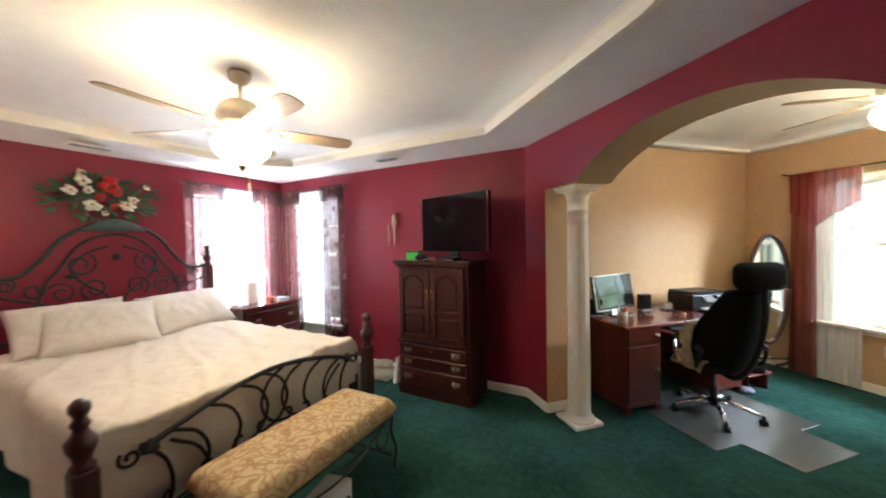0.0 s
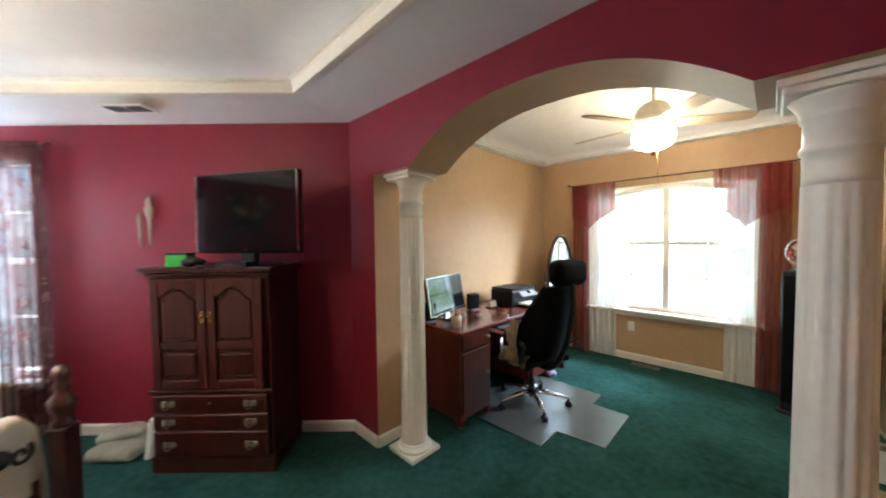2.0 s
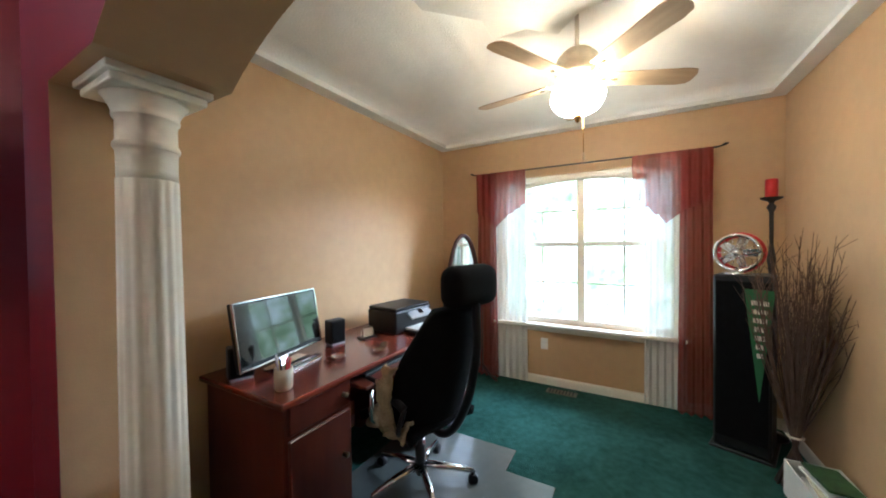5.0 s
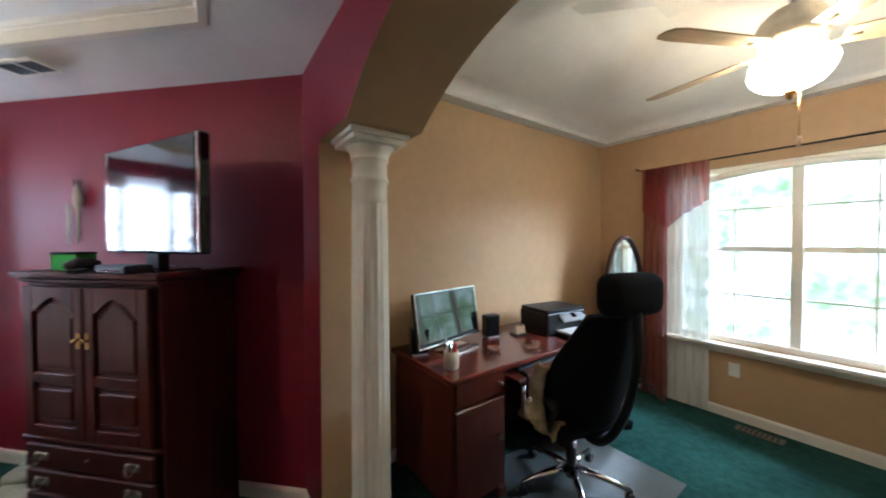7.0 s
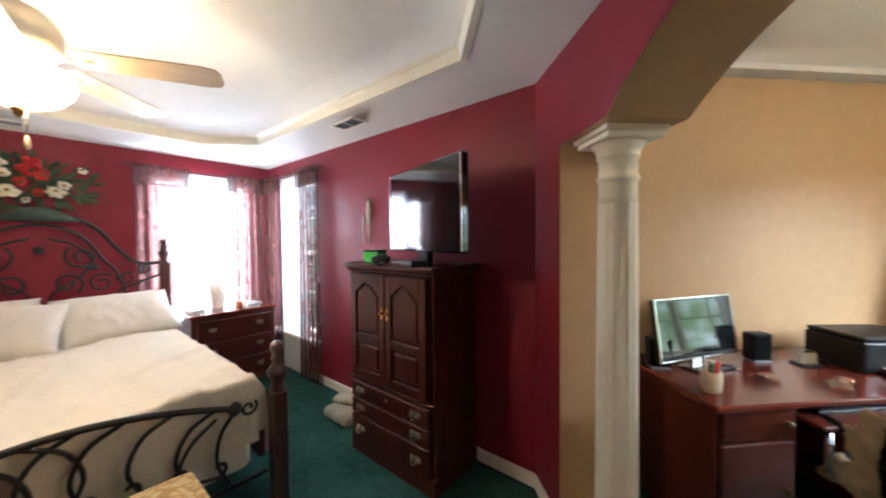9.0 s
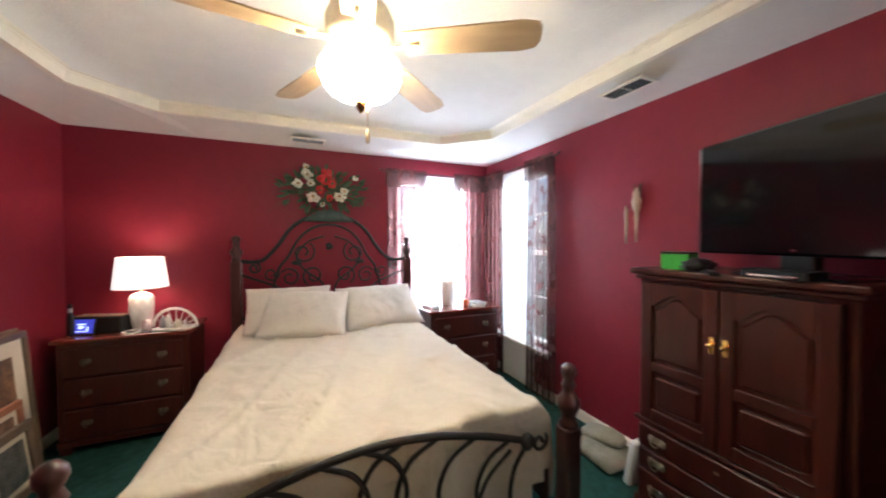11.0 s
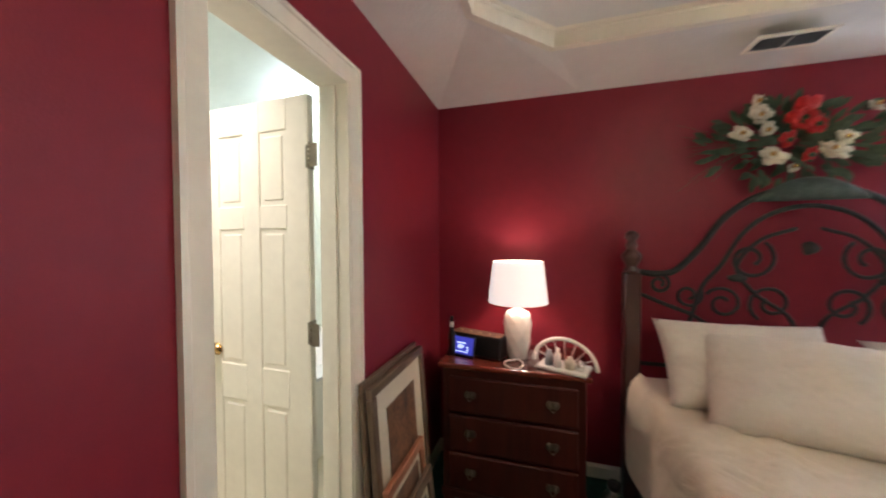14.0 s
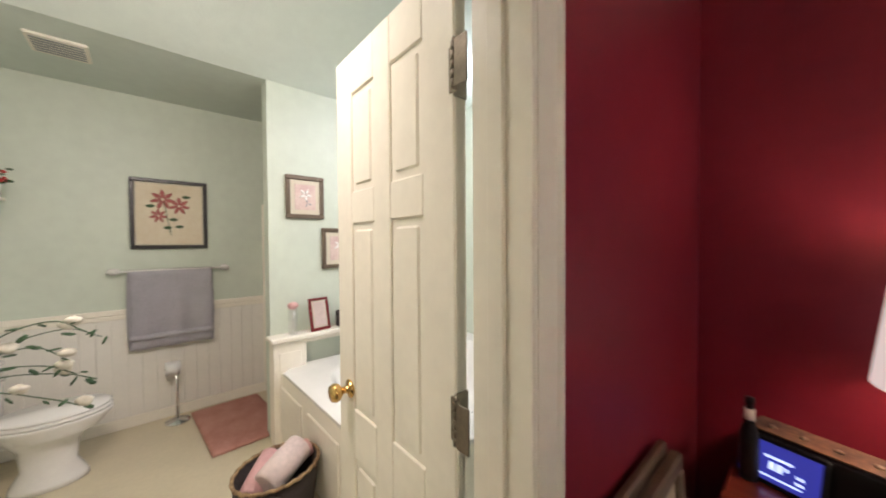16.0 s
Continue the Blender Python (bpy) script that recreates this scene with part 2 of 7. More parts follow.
def tube(pts, r, seg=8, bm=None, flat=1.0):
    """A rod along pts; r is one radius or one for each point."""
    bm = bm or bmesh.new()
    pts = [Vector(p) for p in pts]
    rs = r if isinstance(r, (list, tuple)) else [r] * len(pts)
    rings, up = [], None
    for i, p in enumerate(pts):
        d = (pts[min(i + 1, len(pts) - 1)] - pts[max(i - 1, 0)]).normalized()
        if up is None:
            up = d.orthogonal().normalized()
        up = (up - d * up.dot(d)).normalized()
        side = d.cross(up)
        rings.append([bm.verts.new(p + (up * math.cos(2 * math.pi * k / seg) + side * math.sin(2 * math.pi * k / seg) * flat) * rs[i]) for k in range(seg)])
    for a, b in zip(rings, rings[1:]):
        for k in range(seg):
            f = bm.faces.new((a[k], a[(k + 1) % seg], b[(k + 1) % seg], b[k]))
            f.smooth = True
    bm.faces.new(list(reversed(rings[0]))), bm.faces.new(rings[-1])
    return bm


def smooth_path(pts, n=6):
    """Catmull-Rom through pts."""
    p = [Vector(q) for q in pts]
    p = [p[0] * 2 - p[1]] + p + [p[-1] * 2 - p[-2]]
    out = []
    for i in range(1, len(p) - 2):
        for k in range(n):
            t = k / n
            a, b, c, d = p[i - 1], p[i], p[i + 1], p[i + 2]
            out.append(0.5 * ((2 * b) + (c - a) * t + (2 * a - 5 * b + 4 * c - d) * t * t + (3 * b - a - 3 * c + d) * t ** 3))
    return out + [p[-2]]


def prism(outline, depth, m=None, bm=None):
    """An outline in x and z, pushed depth along y."""
    bm = bm or bmesh.new()
    a = [bm.verts.new((x, 0, z)) for x, z in outline]
    b = [bm.verts.new((x, depth, z)) for x, z in outline]
    bm.faces.new(a), bm.faces.new(list(reversed(b)))
    for i in range(len(a)):
        j = (i + 1) % len(a)
        bm.faces.new((a[j], a[i], b[i], b[j]))
    bmesh.ops.recalc_face_normals(bm, faces=bm.faces[:])
    if m is not None:
        bmesh.ops.transform(bm, matrix=m, verts=a + b)
    return bm


def sheet(fn, nu, nv, thick=0.0):
    """A smooth sheet: fn(s, t) gives the place for s and t from 0 to 1."""
    bm = bmesh.new()
    g = [[bm.verts.new(fn(i / nu, j / nv)) for j in range(nv + 1)] for i in range(nu + 1)]
    for i in range(nu):
        for j in range(nv):
            f = bm.faces.new((g[i][j], g[i + 1][j], g[i + 1][j + 1], g[i][j + 1]))
            f.smooth = True
    if thick:
        bmesh.ops.recalc_face_normals(bm, faces=bm.faces[:])
        bmesh.ops.solidify(bm, geom=bm.faces[:], thickness=thick)
    return bm


def ball(x, y, z, rx, ry, rz, sub=2, bm=None, rough=0.0, m=None):
    bm = bm or bmesh.new()
    r = bmesh.ops.create_icosphere(bm, subdivisions=sub, radius=1)
    for v in r["verts"]:
        k = 1 + rough * noise.noise(v.co * 2.3 + Vector((x, y, z)) * 7)
        v.co = Vector((v.co.x * rx * k + x, v.co.y * ry * k + y, v.co.z * rz * k + z))
    for f in {f for v in r["verts"] for f in v.link_faces}:
        f.smooth = True
    if m is not None:
        bmesh.ops.transform(bm, matrix=m, verts=r["verts"])
    return bm


def finish(name, bm, material):
    me = bpy.data.meshes.new(name)
    bm.to_mesh(me)
    bm.free()
    for m in (material if isinstance(material, (list, tuple)) else [material]):
        me.materials.append(m)
    return new(name, me)


def part(name, bm, material, parent, label="", m=None):
    ob = finish(name, bm, material)
    ob.parent = parent
    if m is not None:
        ob.matrix_basis = m
    if label:
        ob["label"] = label
    return ob


def thing(name, label, category, m, group=""):
    ob = new(name)
    ob.empty_display_size = 0.1
    ob.matrix_world = m
    return tagged(ob, label, category, group)


def solid(name, bm, material, label, category, m=None, group=""):
    ob = finish(name, bm, material)
    if m is not None:
        ob.matrix_world = m
    return tagged(ob, label, category, group)


def setting(name, bm, material, label, category, m=None):
    return tagged(solid(name, bm, material, label, category, m), kind="structure")


STUDY = pose(0, 0, 0, 0, 0, -45)
def at_uv(u, v, z=0.0, turn=0.0):
    return STUDY @ pose(u, v, z, 0, 0, turn)


def paint_by_normal(bm, way, index, limit=0.9):
    bm.normal_update()
    for f in bm.faces:
        if f.normal.dot(Vector(way)) > limit:
            f.material_index = index


# ---- the shell ----
W, E, N, SO = -4.07, 1.62, 3.755, -0.14
H = 2.44
VF, VB = 2.326, 2.668
UL, UR, VW, HO = -3.03, -0.05, 5.5, 2.55


def wall_with_hole(a0, a1, z0, z1, t, hole=None):
    """A wall along x from a0 to a1, its face at y = 0 and its thickness to +y, with one hole (x0, x1, z0, z1)."""
    bm = bmesh.new()
    if not hole:
        bm_box(bm, (a0 + a1) / 2, t / 2, z0, a1 - a0, t, z1 - z0)
        return bm
    h0, h1, b0, b1 = hole
    bm_box(bm, (a0 + h0) / 2, t / 2, z0, h0 - a0, t, z1 - z0)
    bm_box(bm, (h1 + a1) / 2, t / 2, z0, a1 - h1, t, z1 - z0)
    if b0 > z0:
        bm_box(bm, (h0 + h1) / 2, t / 2, z0, h1 - h0, t, b0 - z0)
    bm_box(bm, (h0 + h1) / 2, t / 2, b1, h1 - h0, t, z1 - b1)
    return bm


WIN_B = (2.60, 3.50, 0.46, 2.20)
WIN_N = (-3.85, -2.95, 0.46, 2.20)
WIN_S = (-2.30, -0.70, 0.63, 2.14)
DOOR = (-2.92, -2.335, 0.0, 2.12)
# west wall runs along y: its local x is world y
setting("wall_west", wall_with_hole(SO - 0.15, N + 0.14, 0, 2.8, 0.14, WIN_B), RED, "deep red painted wall behind the bed", "wall", Matrix(((0, -1, 0, W), (1, 0, 0, 0), (0, 0, 1, 0), (0, 0, 0, 1))))
setting("wall_north", wall_with_hole(W, -0.466, 0, 2.8, 0.13, WIN_N), RED, "deep red painted wall behind the armoire", "wall", pose(0, N, 0))
bm = wall_with_hole(W, E, 0, 3.8, 0.12, DOOR)
bmesh.ops.transform(bm, matrix=pose(0, -0.12, 0), verts=bm.verts[:])
paint_by_normal(bm, (0, -1, 0), 1)
setting("wall_south", bm, [RED, SAGE], "deep red painted wall with the bathroom doorway", "wall", pose(0, SO, 0))
setting("wall_east", box(E + 0.07, (SO + 1.66) / 2, 0, 0.14, 1.66 - SO, 2.8), RED, "plain deep red painted wall", "wall")

# arch wall
arc_u0, arc_u1, spring, rise = -2.265, -0.672, 1.985, 0.265
cu, half = (arc_u0 + arc_u1) / 2, (arc_u1 - arc_u0) / 2
arc = [(cu + half * q, spring + rise * (1 - abs(q) ** 2.4)) for q in [2 * i / 48 - 1 for i in range(49)]]
bm = bmesh.new()
JL, JR = -2.66, -0.22
for o in ([(-3.0, 0), (JL, 0), (JL, 2.8), (-3.0, 2.8)], [(JR, 0), (0.45, 0), (0.45, 2.8), (JR, 2.8)]):
    prism(o, VB - VF, pose(0, VF, 0), bm)
prism([(JL, spring), *arc, (JR, spring), (JR, 2.8), (JL, 2.8)], VB - VF, pose(0, VF, 0), bm)
paint_by_normal(bm, (0, -1, 0), 1)
setting("wall_arch", bm, [TAN, RED], "red wall with a wide arched opening lined in tan", "wall", STUDY)

setting("wall_study_left", box(UL - 0.06, (VB - 0.2 + VW) / 2, 0, 0.12, VW - VB + 0.2, 3.3), TAN, "tan painted wall behind the desk", "wall", STUDY)
setting("wall_study_right", box(UR + 0.06, (VB + VW) / 2 + 0.002, 0, 0.12, VW - VB - 0.004, 3.3), TAN, "tan painted study side wall", "wall", STUDY)
setting("wall_study_window", wall_with_hole(UL - 0.12, UR + 0.12, 0, 3.3, 0.15, WIN_S), TAN, "tan painted wall with a wide window", "wall", STUDY @ pose(0, VW, 0))

# floors
fb = bmesh.new()
vs = [fb.verts.new(p) for p in ((W, SO - 0.075, 0), (E, SO - 0.075, 0), (E, 1.66, 0), (*uv(UR, VF)[:2], 0), (*uv(UR, VW)[:2], 0), (*uv(UL, VW)[:2], 0), (*uv(UL, VF)[:2], 0), (-0.466, N, 0), (W, N, 0))]
fb.faces.new(vs)
ext = bmesh.ops.extrude_face_region(fb, geom=fb.faces[:])
bmesh.ops.translate(fb, vec=(0, 0, -0.1), verts=[v for v in ext["geom"] if isinstance(v, bmesh.types.BMVert)])
bmesh.ops.recalc_face_normals(fb, faces=fb.faces[:])
setting("floor", fb, CARPET, "deep green cut-pile wall-to-wall carpet", "floor")
setting("floor_bathroom", box(-3.25, -1.95, -0.1, 3.4, 3.46, 0.1), VINYL, "cream vinyl bathroom floor", "floor")

# bedroom ceiling: a soffit ring round an eight-sided raised tray
tray = [(-3.21, 3.30), (-0.71, 3.345), (0.43, 2.17), (0.8, 1.6), (0.8, 0.66), (0.37, 0.27), (-3.24, 0.27), (-3.61, 0.62), (-3.58, 2.92)]
outer = [(W, N), (-0.466, N), (0.55, 2.75), (E, 1.66), (E, 1.2), (E, SO), (W, SO), (W, 0.8), (W, 3.0)]
cb = bmesh.new()
TE, TM, TZ = 2.50, 2.565, 2.655
ti = [cb.verts.new((*p, TE)) for p in tray]
to = [cb.verts.new((*p, H)) for p in outer]
mid_t = Vector((-1.55, 1.78))
tt = [cb.verts.new((*p, TM)) for p in tray]
last = tt
for k, z in ((0.16, TM + 0.040), (0.32, TM + 0.070), (0.46, TZ)):
    nxt = [cb.verts.new((*(Vector(p) * (1 - k) + mid_t * k), z)) for p in tray]
    for i in range(len(tray)):
        j = (i + 1) % len(tray)
        cb.faces.new((last[j], last[i], nxt[i], nxt[j])).smooth = True
    last = nxt
for i in range(len(tray)):
    j = (i + 1) % len(tray)
    cb.faces.new((ti[i], ti[j], to[j], to[i]))
    cb.faces.new((ti[j], ti[i], tt[i], tt[j]))
cb.faces.new(last)
bmesh.ops.recalc_face_normals(cb, faces=cb.faces[:])
setting("ceiling", cb, WHITE, "white ceiling with a raised eight-sided tray", "ceiling")
setting("ceiling_slab", box(-1.2, 1.8, 2.82, 6.4, 4.6, 0.1), WHITE, "plain roof slab above the bedroom", "ceiling")


def moulding(poly, z, steps):
    """A stepped strip along the inside of a closed line; steps of (inset, rise above z)."""
    bm = bmesh.new()
    n = len(poly)
    pv = [Vector(p) for p in poly]
    mid = sum(pv, Vector((0, 0))) / n
    rows = []
    for inset, dz in steps:
        row = []
        for i in range(n):
            a, b, c = pv[i - 1], pv[i], pv[(i + 1) % n]
            n1, n2 = Vector((-(b - a).y, (b - a).x)).normalized(), Vector((-(c - b).y, (c - b).x)).normalized()
            if n1.dot(mid - b) < 0:
                n1, n2 = -n1, -n2
            k = (n1 + n2).normalized()
            row.append(bm.verts.new((*(b + k * inset / max(0.3, k.dot(n1))), z + dz)))
        rows.append(row)
    for a, b in zip(rows, rows[1:]):
        for i in range(n):
            bm.faces.new((a[i], a[(i + 1) % n], b[(i + 1) % n], b[i]))
    return bm


setting("trim_tray", moulding(tray, TE, [(-0.03, -0.003), (-0.03, -0.010), (0.006, -0.010), (0.010, 0.02), (0.014, 0.05), (0.020, 0.055), (0.020, 0.062), (0.04, 0.07), (0.055, 0.078), (0.060, 0.088), (0.060, 0.125)]), TRIM, "cream crown moulding round the ceiling tray", "moulding")

# study ceiling: narrow ledge, then four slopes up to a flat
cb = bmesh.new()
o1 = [(UL, VB), (UR, VB), (UR, VW), (UL, VW)]
o2 = [(UL + 0.11, VB + 0.11), (UR - 0.11, VB + 0.11), (UR - 0.11, VW - 0.11), (UL + 0.11, VW - 0.11)]
rows = [[cb.verts.new((*p, HO)) for p in o1], [cb.verts.new((*p, HO)) for p in o2], [cb.verts.new((*p, HO + 0.035)) for p in o2]]
for k in range(1, 7):
    a = k / 6 * math.pi / 2
    ins, up = 0.11 + 0.95 * math.sin(a) ** 1.15, 0.035 + 0.42 * (1 - math.cos(a)) ** 0.8
    rows.append([cb.verts.new((x, y, HO + up)) for x, y in ((UL + ins, VB + ins), (UR - ins, VB + ins), (UR - ins, VW - ins), (UL + ins, VW - ins))])
for a, b in zip(rows, rows[1:]):
    for i in range(4):
        cb.faces.new((a[i], a[(i + 1) % 4], b[(i + 1) % 4], b[i])).smooth = a is not rows[0] and a is not rows[1]
cb.faces.new(rows[-1])
setting("ceiling_study", cb, WHITE, "white coved study ceiling with a narrow ledge", "ceiling", STUDY)
setting("ceiling_study_slab", box((UL + UR) / 2, (VB + VW) / 2, 3.31, 3.4, 3.3, 0.1), WHITE, "plain roof slab above the study", "ceiling", STUDY)

# bathroom shell
BW, BE, BF, BP = -4.95, -1.55, -3.58, -2.58
setting("wall_bath_far", box((BW + BE) / 2, BF - 0.06, 0, BE - BW, 0.12, 3.8), SAGE, "sage green bathroom wall with towel bar", "wall")
setting("wall_bath_east", box(BE + 0.06, (BF + SO - 0.12) / 2, 0, 0.12, SO - 0.12 - BF, 3.8), SAGE, "plain sage green bathroom wall", "wall")
setting("wall_bath_west", box(BW - 0.06, (BF + SO - 0.12) / 2, 0, 0.12, SO - 0.12 - BF, 3.8), SAGE, "sage green wall beside the bathtub", "wall")
setting("wall_bath_tub", box((BW - 3.15) / 2, BP - 0.06, 0, -3.15 - BW, 0.12, 2.72), SAGE, "pale sage wall above the bathtub", "wall")
cb = bmesh.new()
q = [cb.verts.new(p) for p in ((BW, BF, 2.72), (BE, BF, 2.72), (BE, BP, 2.72), (BW, BP, 2.72), (BE, SO - 0.12, 3.7), (BW, SO - 0.12, 3.7))]
cb.faces.new((q[0], q[1], q[2], q[3])), cb.faces.new((q[3], q[2], q[4], q[5]))
setting("ceiling_bathroom", cb, mat("pale_green_ceiling", (0.66, 0.72, 0.66), 0.7, var=0.04, scale=1.5, bump=0.15, bscale=80), "pale green vaulted bathroom ceiling", "ceiling")
setting("ceiling_bathroom_slab", box(-3.3, -1.95, 3.85, 3.6, 3.6, 0.1), WHITE, "plain roof slab above the bathroom", "ceiling")
setting("ground", box(0, 0, -0.45, 400, 400, 0.2), mat("lawn", (0.05, 0.1, 0.03), 0.9, var=0.3, scale=0.6, bump=0.5, bscale=8), "green lawn around the house", "ground")


def strip(name, pts, h, t, closed=False, z=0.0, label="cream painted baseboard", cat="baseboard"):
    """Boards along a line of points, on the left-hand side of each run, with an eased top edge."""
    bm = bmesh.new()
    for a, b in zip(pts, pts[1:]):
        a, b = Vector(a), Vector(b)
        d = b - a
        ang = math.atan2(d.y, d.x)
        prism([(0, 0), (t, 0), (t, h * 0.8), (t * 0.4, h), (0, h)], d.length, Matrix.Translation((a.x, a.y, z)) @ Matrix.Rotation(ang - math.pi / 2, 4, "Z") @ Matrix.Scale(-1, 4, (1, 0, 0)), bm)
    bmesh.ops.recalc_face_normals(bm, faces=bm.faces[:])
    return setting(name, bm, TRIM, label, cat)


P = lambda u, v: tuple(uv(u, v)[:2])
strip("baseboard", [P(JL, VB), P(JL, VF), (-0.466, N), (W, N), (W, SO), (-2.99, SO)], 0.085, 0.014)
strip("baseboard_study", [P(UR, VB + 0.01), P(UR, VW), P(UL, VW), P(UL, VB)], 0.085, 0.014)
strip("baseboard_south", [(-2.23, SO), (E, SO), (E, 1.6)], 0.085, 0.014)


# ---- windows and door ----
def window(name, w, h, m, label, cols=2, rows=2, sill=True):
    """A double window: its opening w by h, the room at -y, with the opening's lower middle at the origin."""
    win = thing(name, label, "window", m)
    win["kind"] = "structure"
    bm = bmesh.new()
    for x in (-w / 2 + 0.025, w / 2 - 0.025):
        bm_box(bm, x, 0.08, 0, 0.05, 0.07, h, 0.004)
    for z in (0, h - 0.05):
        bm_box(bm, 0, 0.08, z, w - 0.1, 0.07, 0.05, 0.004)
    part("window_frame", bm, TRIM, win)
    pw = (w - 0.1) / cols
    for c in range(1, cols):
        part("mullion", box(-w / 2 + 0.05 + c * pw, 0.075, 0.05, 0.07, 0.075, h - 0.1, 0.004), TRIM, win)
    for c in range(cols):
        x = -w / 2 + 0.05 + (c + 0.5) * pw
        part("meeting_rail", box(x, 0.075, h * 0.52, pw - 0.07, 0.05, 0.045, 0.004), TRIM, win)
        for k, z in enumerate((0.05, h * 0.52 + 0.045)):
            hh = (h * 0.52 - 0.05) if k == 0 else (h * 0.48 - 0.095)
            g = part("pane", box(x, 0.085, z, pw - 0.07, 0.006, hh), GLASS, win)
            g.visible_shadow = False
            part("muntin", box(x, 0.083, z + hh / 2 - 0.008, pw - 0.07, 0.014, 0.016), TRIM, win)
            part("muntin", box(x, 0.0835, z, 0.016, 0.0142, hh), TRIM, win)
    if sill:
        part("window_sill", box(0, 0.0, -0.035, w + 0.14, 0.16, 0.033, 0.006), TRIM, win)
        part("apron", box(0, -0.008, -0.085, w + 0.06, 0.014, 0.05, 0.004), TRIM, win)
    return win


M_W = Matrix(((0, -1, 0, W), (1, 0, 0, 0), (0, 0, 1, 0), (0, 0, 0, 1)))
window("window_1", 0.9, 1.74, M_W @ pose(3.05, 0, 0.46), "white-framed double-hung window in the red wall", cols=1)
window("window_2", 0.9, 1.74, pose(-3.4, N, 0.46), "white-framed double-hung window near the corner", cols=1)
window("window_3", 1.6, 1.51, STUDY @ pose(-1.50, VW, 0.63), "wide white-framed double window with muntins", cols=2)


def foliage_backdrop(name, w, h, m, strength, white):
    mt = bpy.data.materials.new(name)
    mt.use_nodes = True
    n, l = mt.node_tree.nodes, mt.node_tree.links
    n.remove(n["Principled BSDF"])
    e, tc, t1, t2, r = n.new("ShaderNodeEmission"), n.new("ShaderNodeTexCoord"), n.new("ShaderNodeTexNoise"), n.new("ShaderNodeTexNoise"), n.new("ShaderNodeValToRGB")
    t1.inputs["Scale"].default_value, t1.inputs["Detail"].default_value = 0.9, 8
    t2.inputs["Scale"].default_value, t2.inputs["Detail"].default_value = 6, 6
    mx = n.new("ShaderNodeMix")
    mx.inputs[0].default_value = 0.4
    l.new(tc.outputs["Object"], t1.inputs["Vector"]), l.new(tc.outputs["Object"], t2.inputs["Vector"])
    l.new(t1.outputs[0], mx.inputs[2]), l.new(t2.outputs[0], mx.inputs[3]), l.new(mx.outputs[0], r.inputs[0])
    c = r.color_ramp
    c.elements[0].position, c.elements[0].color = 0.34, (0.10, 0.18, 0.07, 1)
    c.elements[1].position, c.elements[1].color = 0.5 + white, (0.75, 0.85, 0.85, 1)
    k = c.elements.new(0.45)
    k.color = (0.24, 0.34, 0.20, 1)
    l.new(r.outputs[0], e.inputs[0]), l.new(e.outputs[0], n["Material Output"].inputs[0])
    e.inputs[1].default_value = strength
    return tagged(setting(name, box(0, 0, -0.3, w, 0.05, h), mt, "bright sunlit trees outside the window", "backdrop", m))


foliage_backdrop("backdrop_study", 18, 5.6, STUDY @ pose(-1.5, 8.8, -0.8), 5.2, 0.10)

# bathroom door casing, jamb, leaf
door = thing("door_1", "open white six-panel bathroom door with brass knob", "door", pose(-2.945, -0.338, 0, 0, 0, -92))
door["kind"] = "structure"
DW, DH = 0.60, 2.09
bm = bmesh.new()
bm_box(bm, DW / 2, 0.0, 0.01, DW, 0.022, DH)
rails = [(0.01, 0.22), (0.80, 0.16), (1.56, 0.10), (1.97, 0.13)]
for x, w in ((0.055, 0.11), (DW / 2, 0.09), (DW - 0.055, 0.11)):
    bm_box(bm, x, 0, 0.01, w, 0.036, DH, 0.003)
for z, h in rails:
    for x0, x1 in ((0.11, DW / 2 - 0.045), (DW / 2 + 0.045, DW - 0.11)):
        bm_box(bm, (x0 + x1) / 2, 0, z, x1 - x0, 0.0355, h, 0.003)
part("door_leaf", bm, TRIM, door)
for z0, z1 in ((0.23, 0.80), (0.96, 1.56), (1.66, 1.97)):
    for x0, x1 in ((0.11, DW / 2 - 0.045), (DW / 2 + 0.045, DW - 0.11)):
        part("panel", box((x0 + x1) / 2, 0, z0 + 0.018, x1 - x0 - 0.036, 0.033, z1 - z0 - 0.036, 0.008), TRIM, door)
for s in (-1, 1):
    part("door_handle", lathe([(0.028, 0), (0.030, 0.006), (0.012, 0.012), (0.011, 0.03), (0.026, 0.042), (0.030, 0.055), (0.024, 0.067), (0.0, 0.07)], 20), BRASS, door, "polished brass knob", pose(DW - 0.085, 0.017 * s, 1.02, -90 * s, 0, 0))
for z in (0.27, 1.09, 1.80):
    bm = bmesh.new()
    for q in range(5):
        tube([(-0.026, 0.040, z + 0.018 * q + 0.0008), (-0.026, 0.040, z + 0.018 * q + 0.0172)], 0.0072, 10, bm)
    ball(-0.026, 0.040, z + 0.094, 0.005, 0.005, 0.008, 1, bm)
    bm_box(bm, -0.002, 0.002, z, 0.004, 0.036, 0.09)
    bm_box(bm, -0.014, 0.030, z, 0.026, 0.004, 0.09, 0, None)
    bm_box(bm, -0.050, 0.0445, z, 0.034, 0.004, 0.09)
    for hz in (0.018, 0.045, 0.072):
        ball(-0.050, 0.0415, z + hz, 0.0045, 0.002, 0.0045, 1, bm)
    part("hinge", bm, BRONZE, door, "dark bronze butt hinge")
bm = bmesh.new()
for x, s in ((DOOR[0], -1), (DOOR[1], 1)):
    bm_box(bm, x - s * 0.009, -0.06, 0, 0.018, 0.13, DOOR[3], 0.002)
    bm_box(bm, x - s * 0.022, -0.065, 0, 0.011, 0.035, DOOR[3] - 0.02, 0.002)
bm_box(bm, (DOOR[0] + DOOR[1]) / 2, -0.06, DOOR[3] - 0.018, DOOR[1] - DOOR[0] - 0.036, 0.13, 0.018, 0.002)
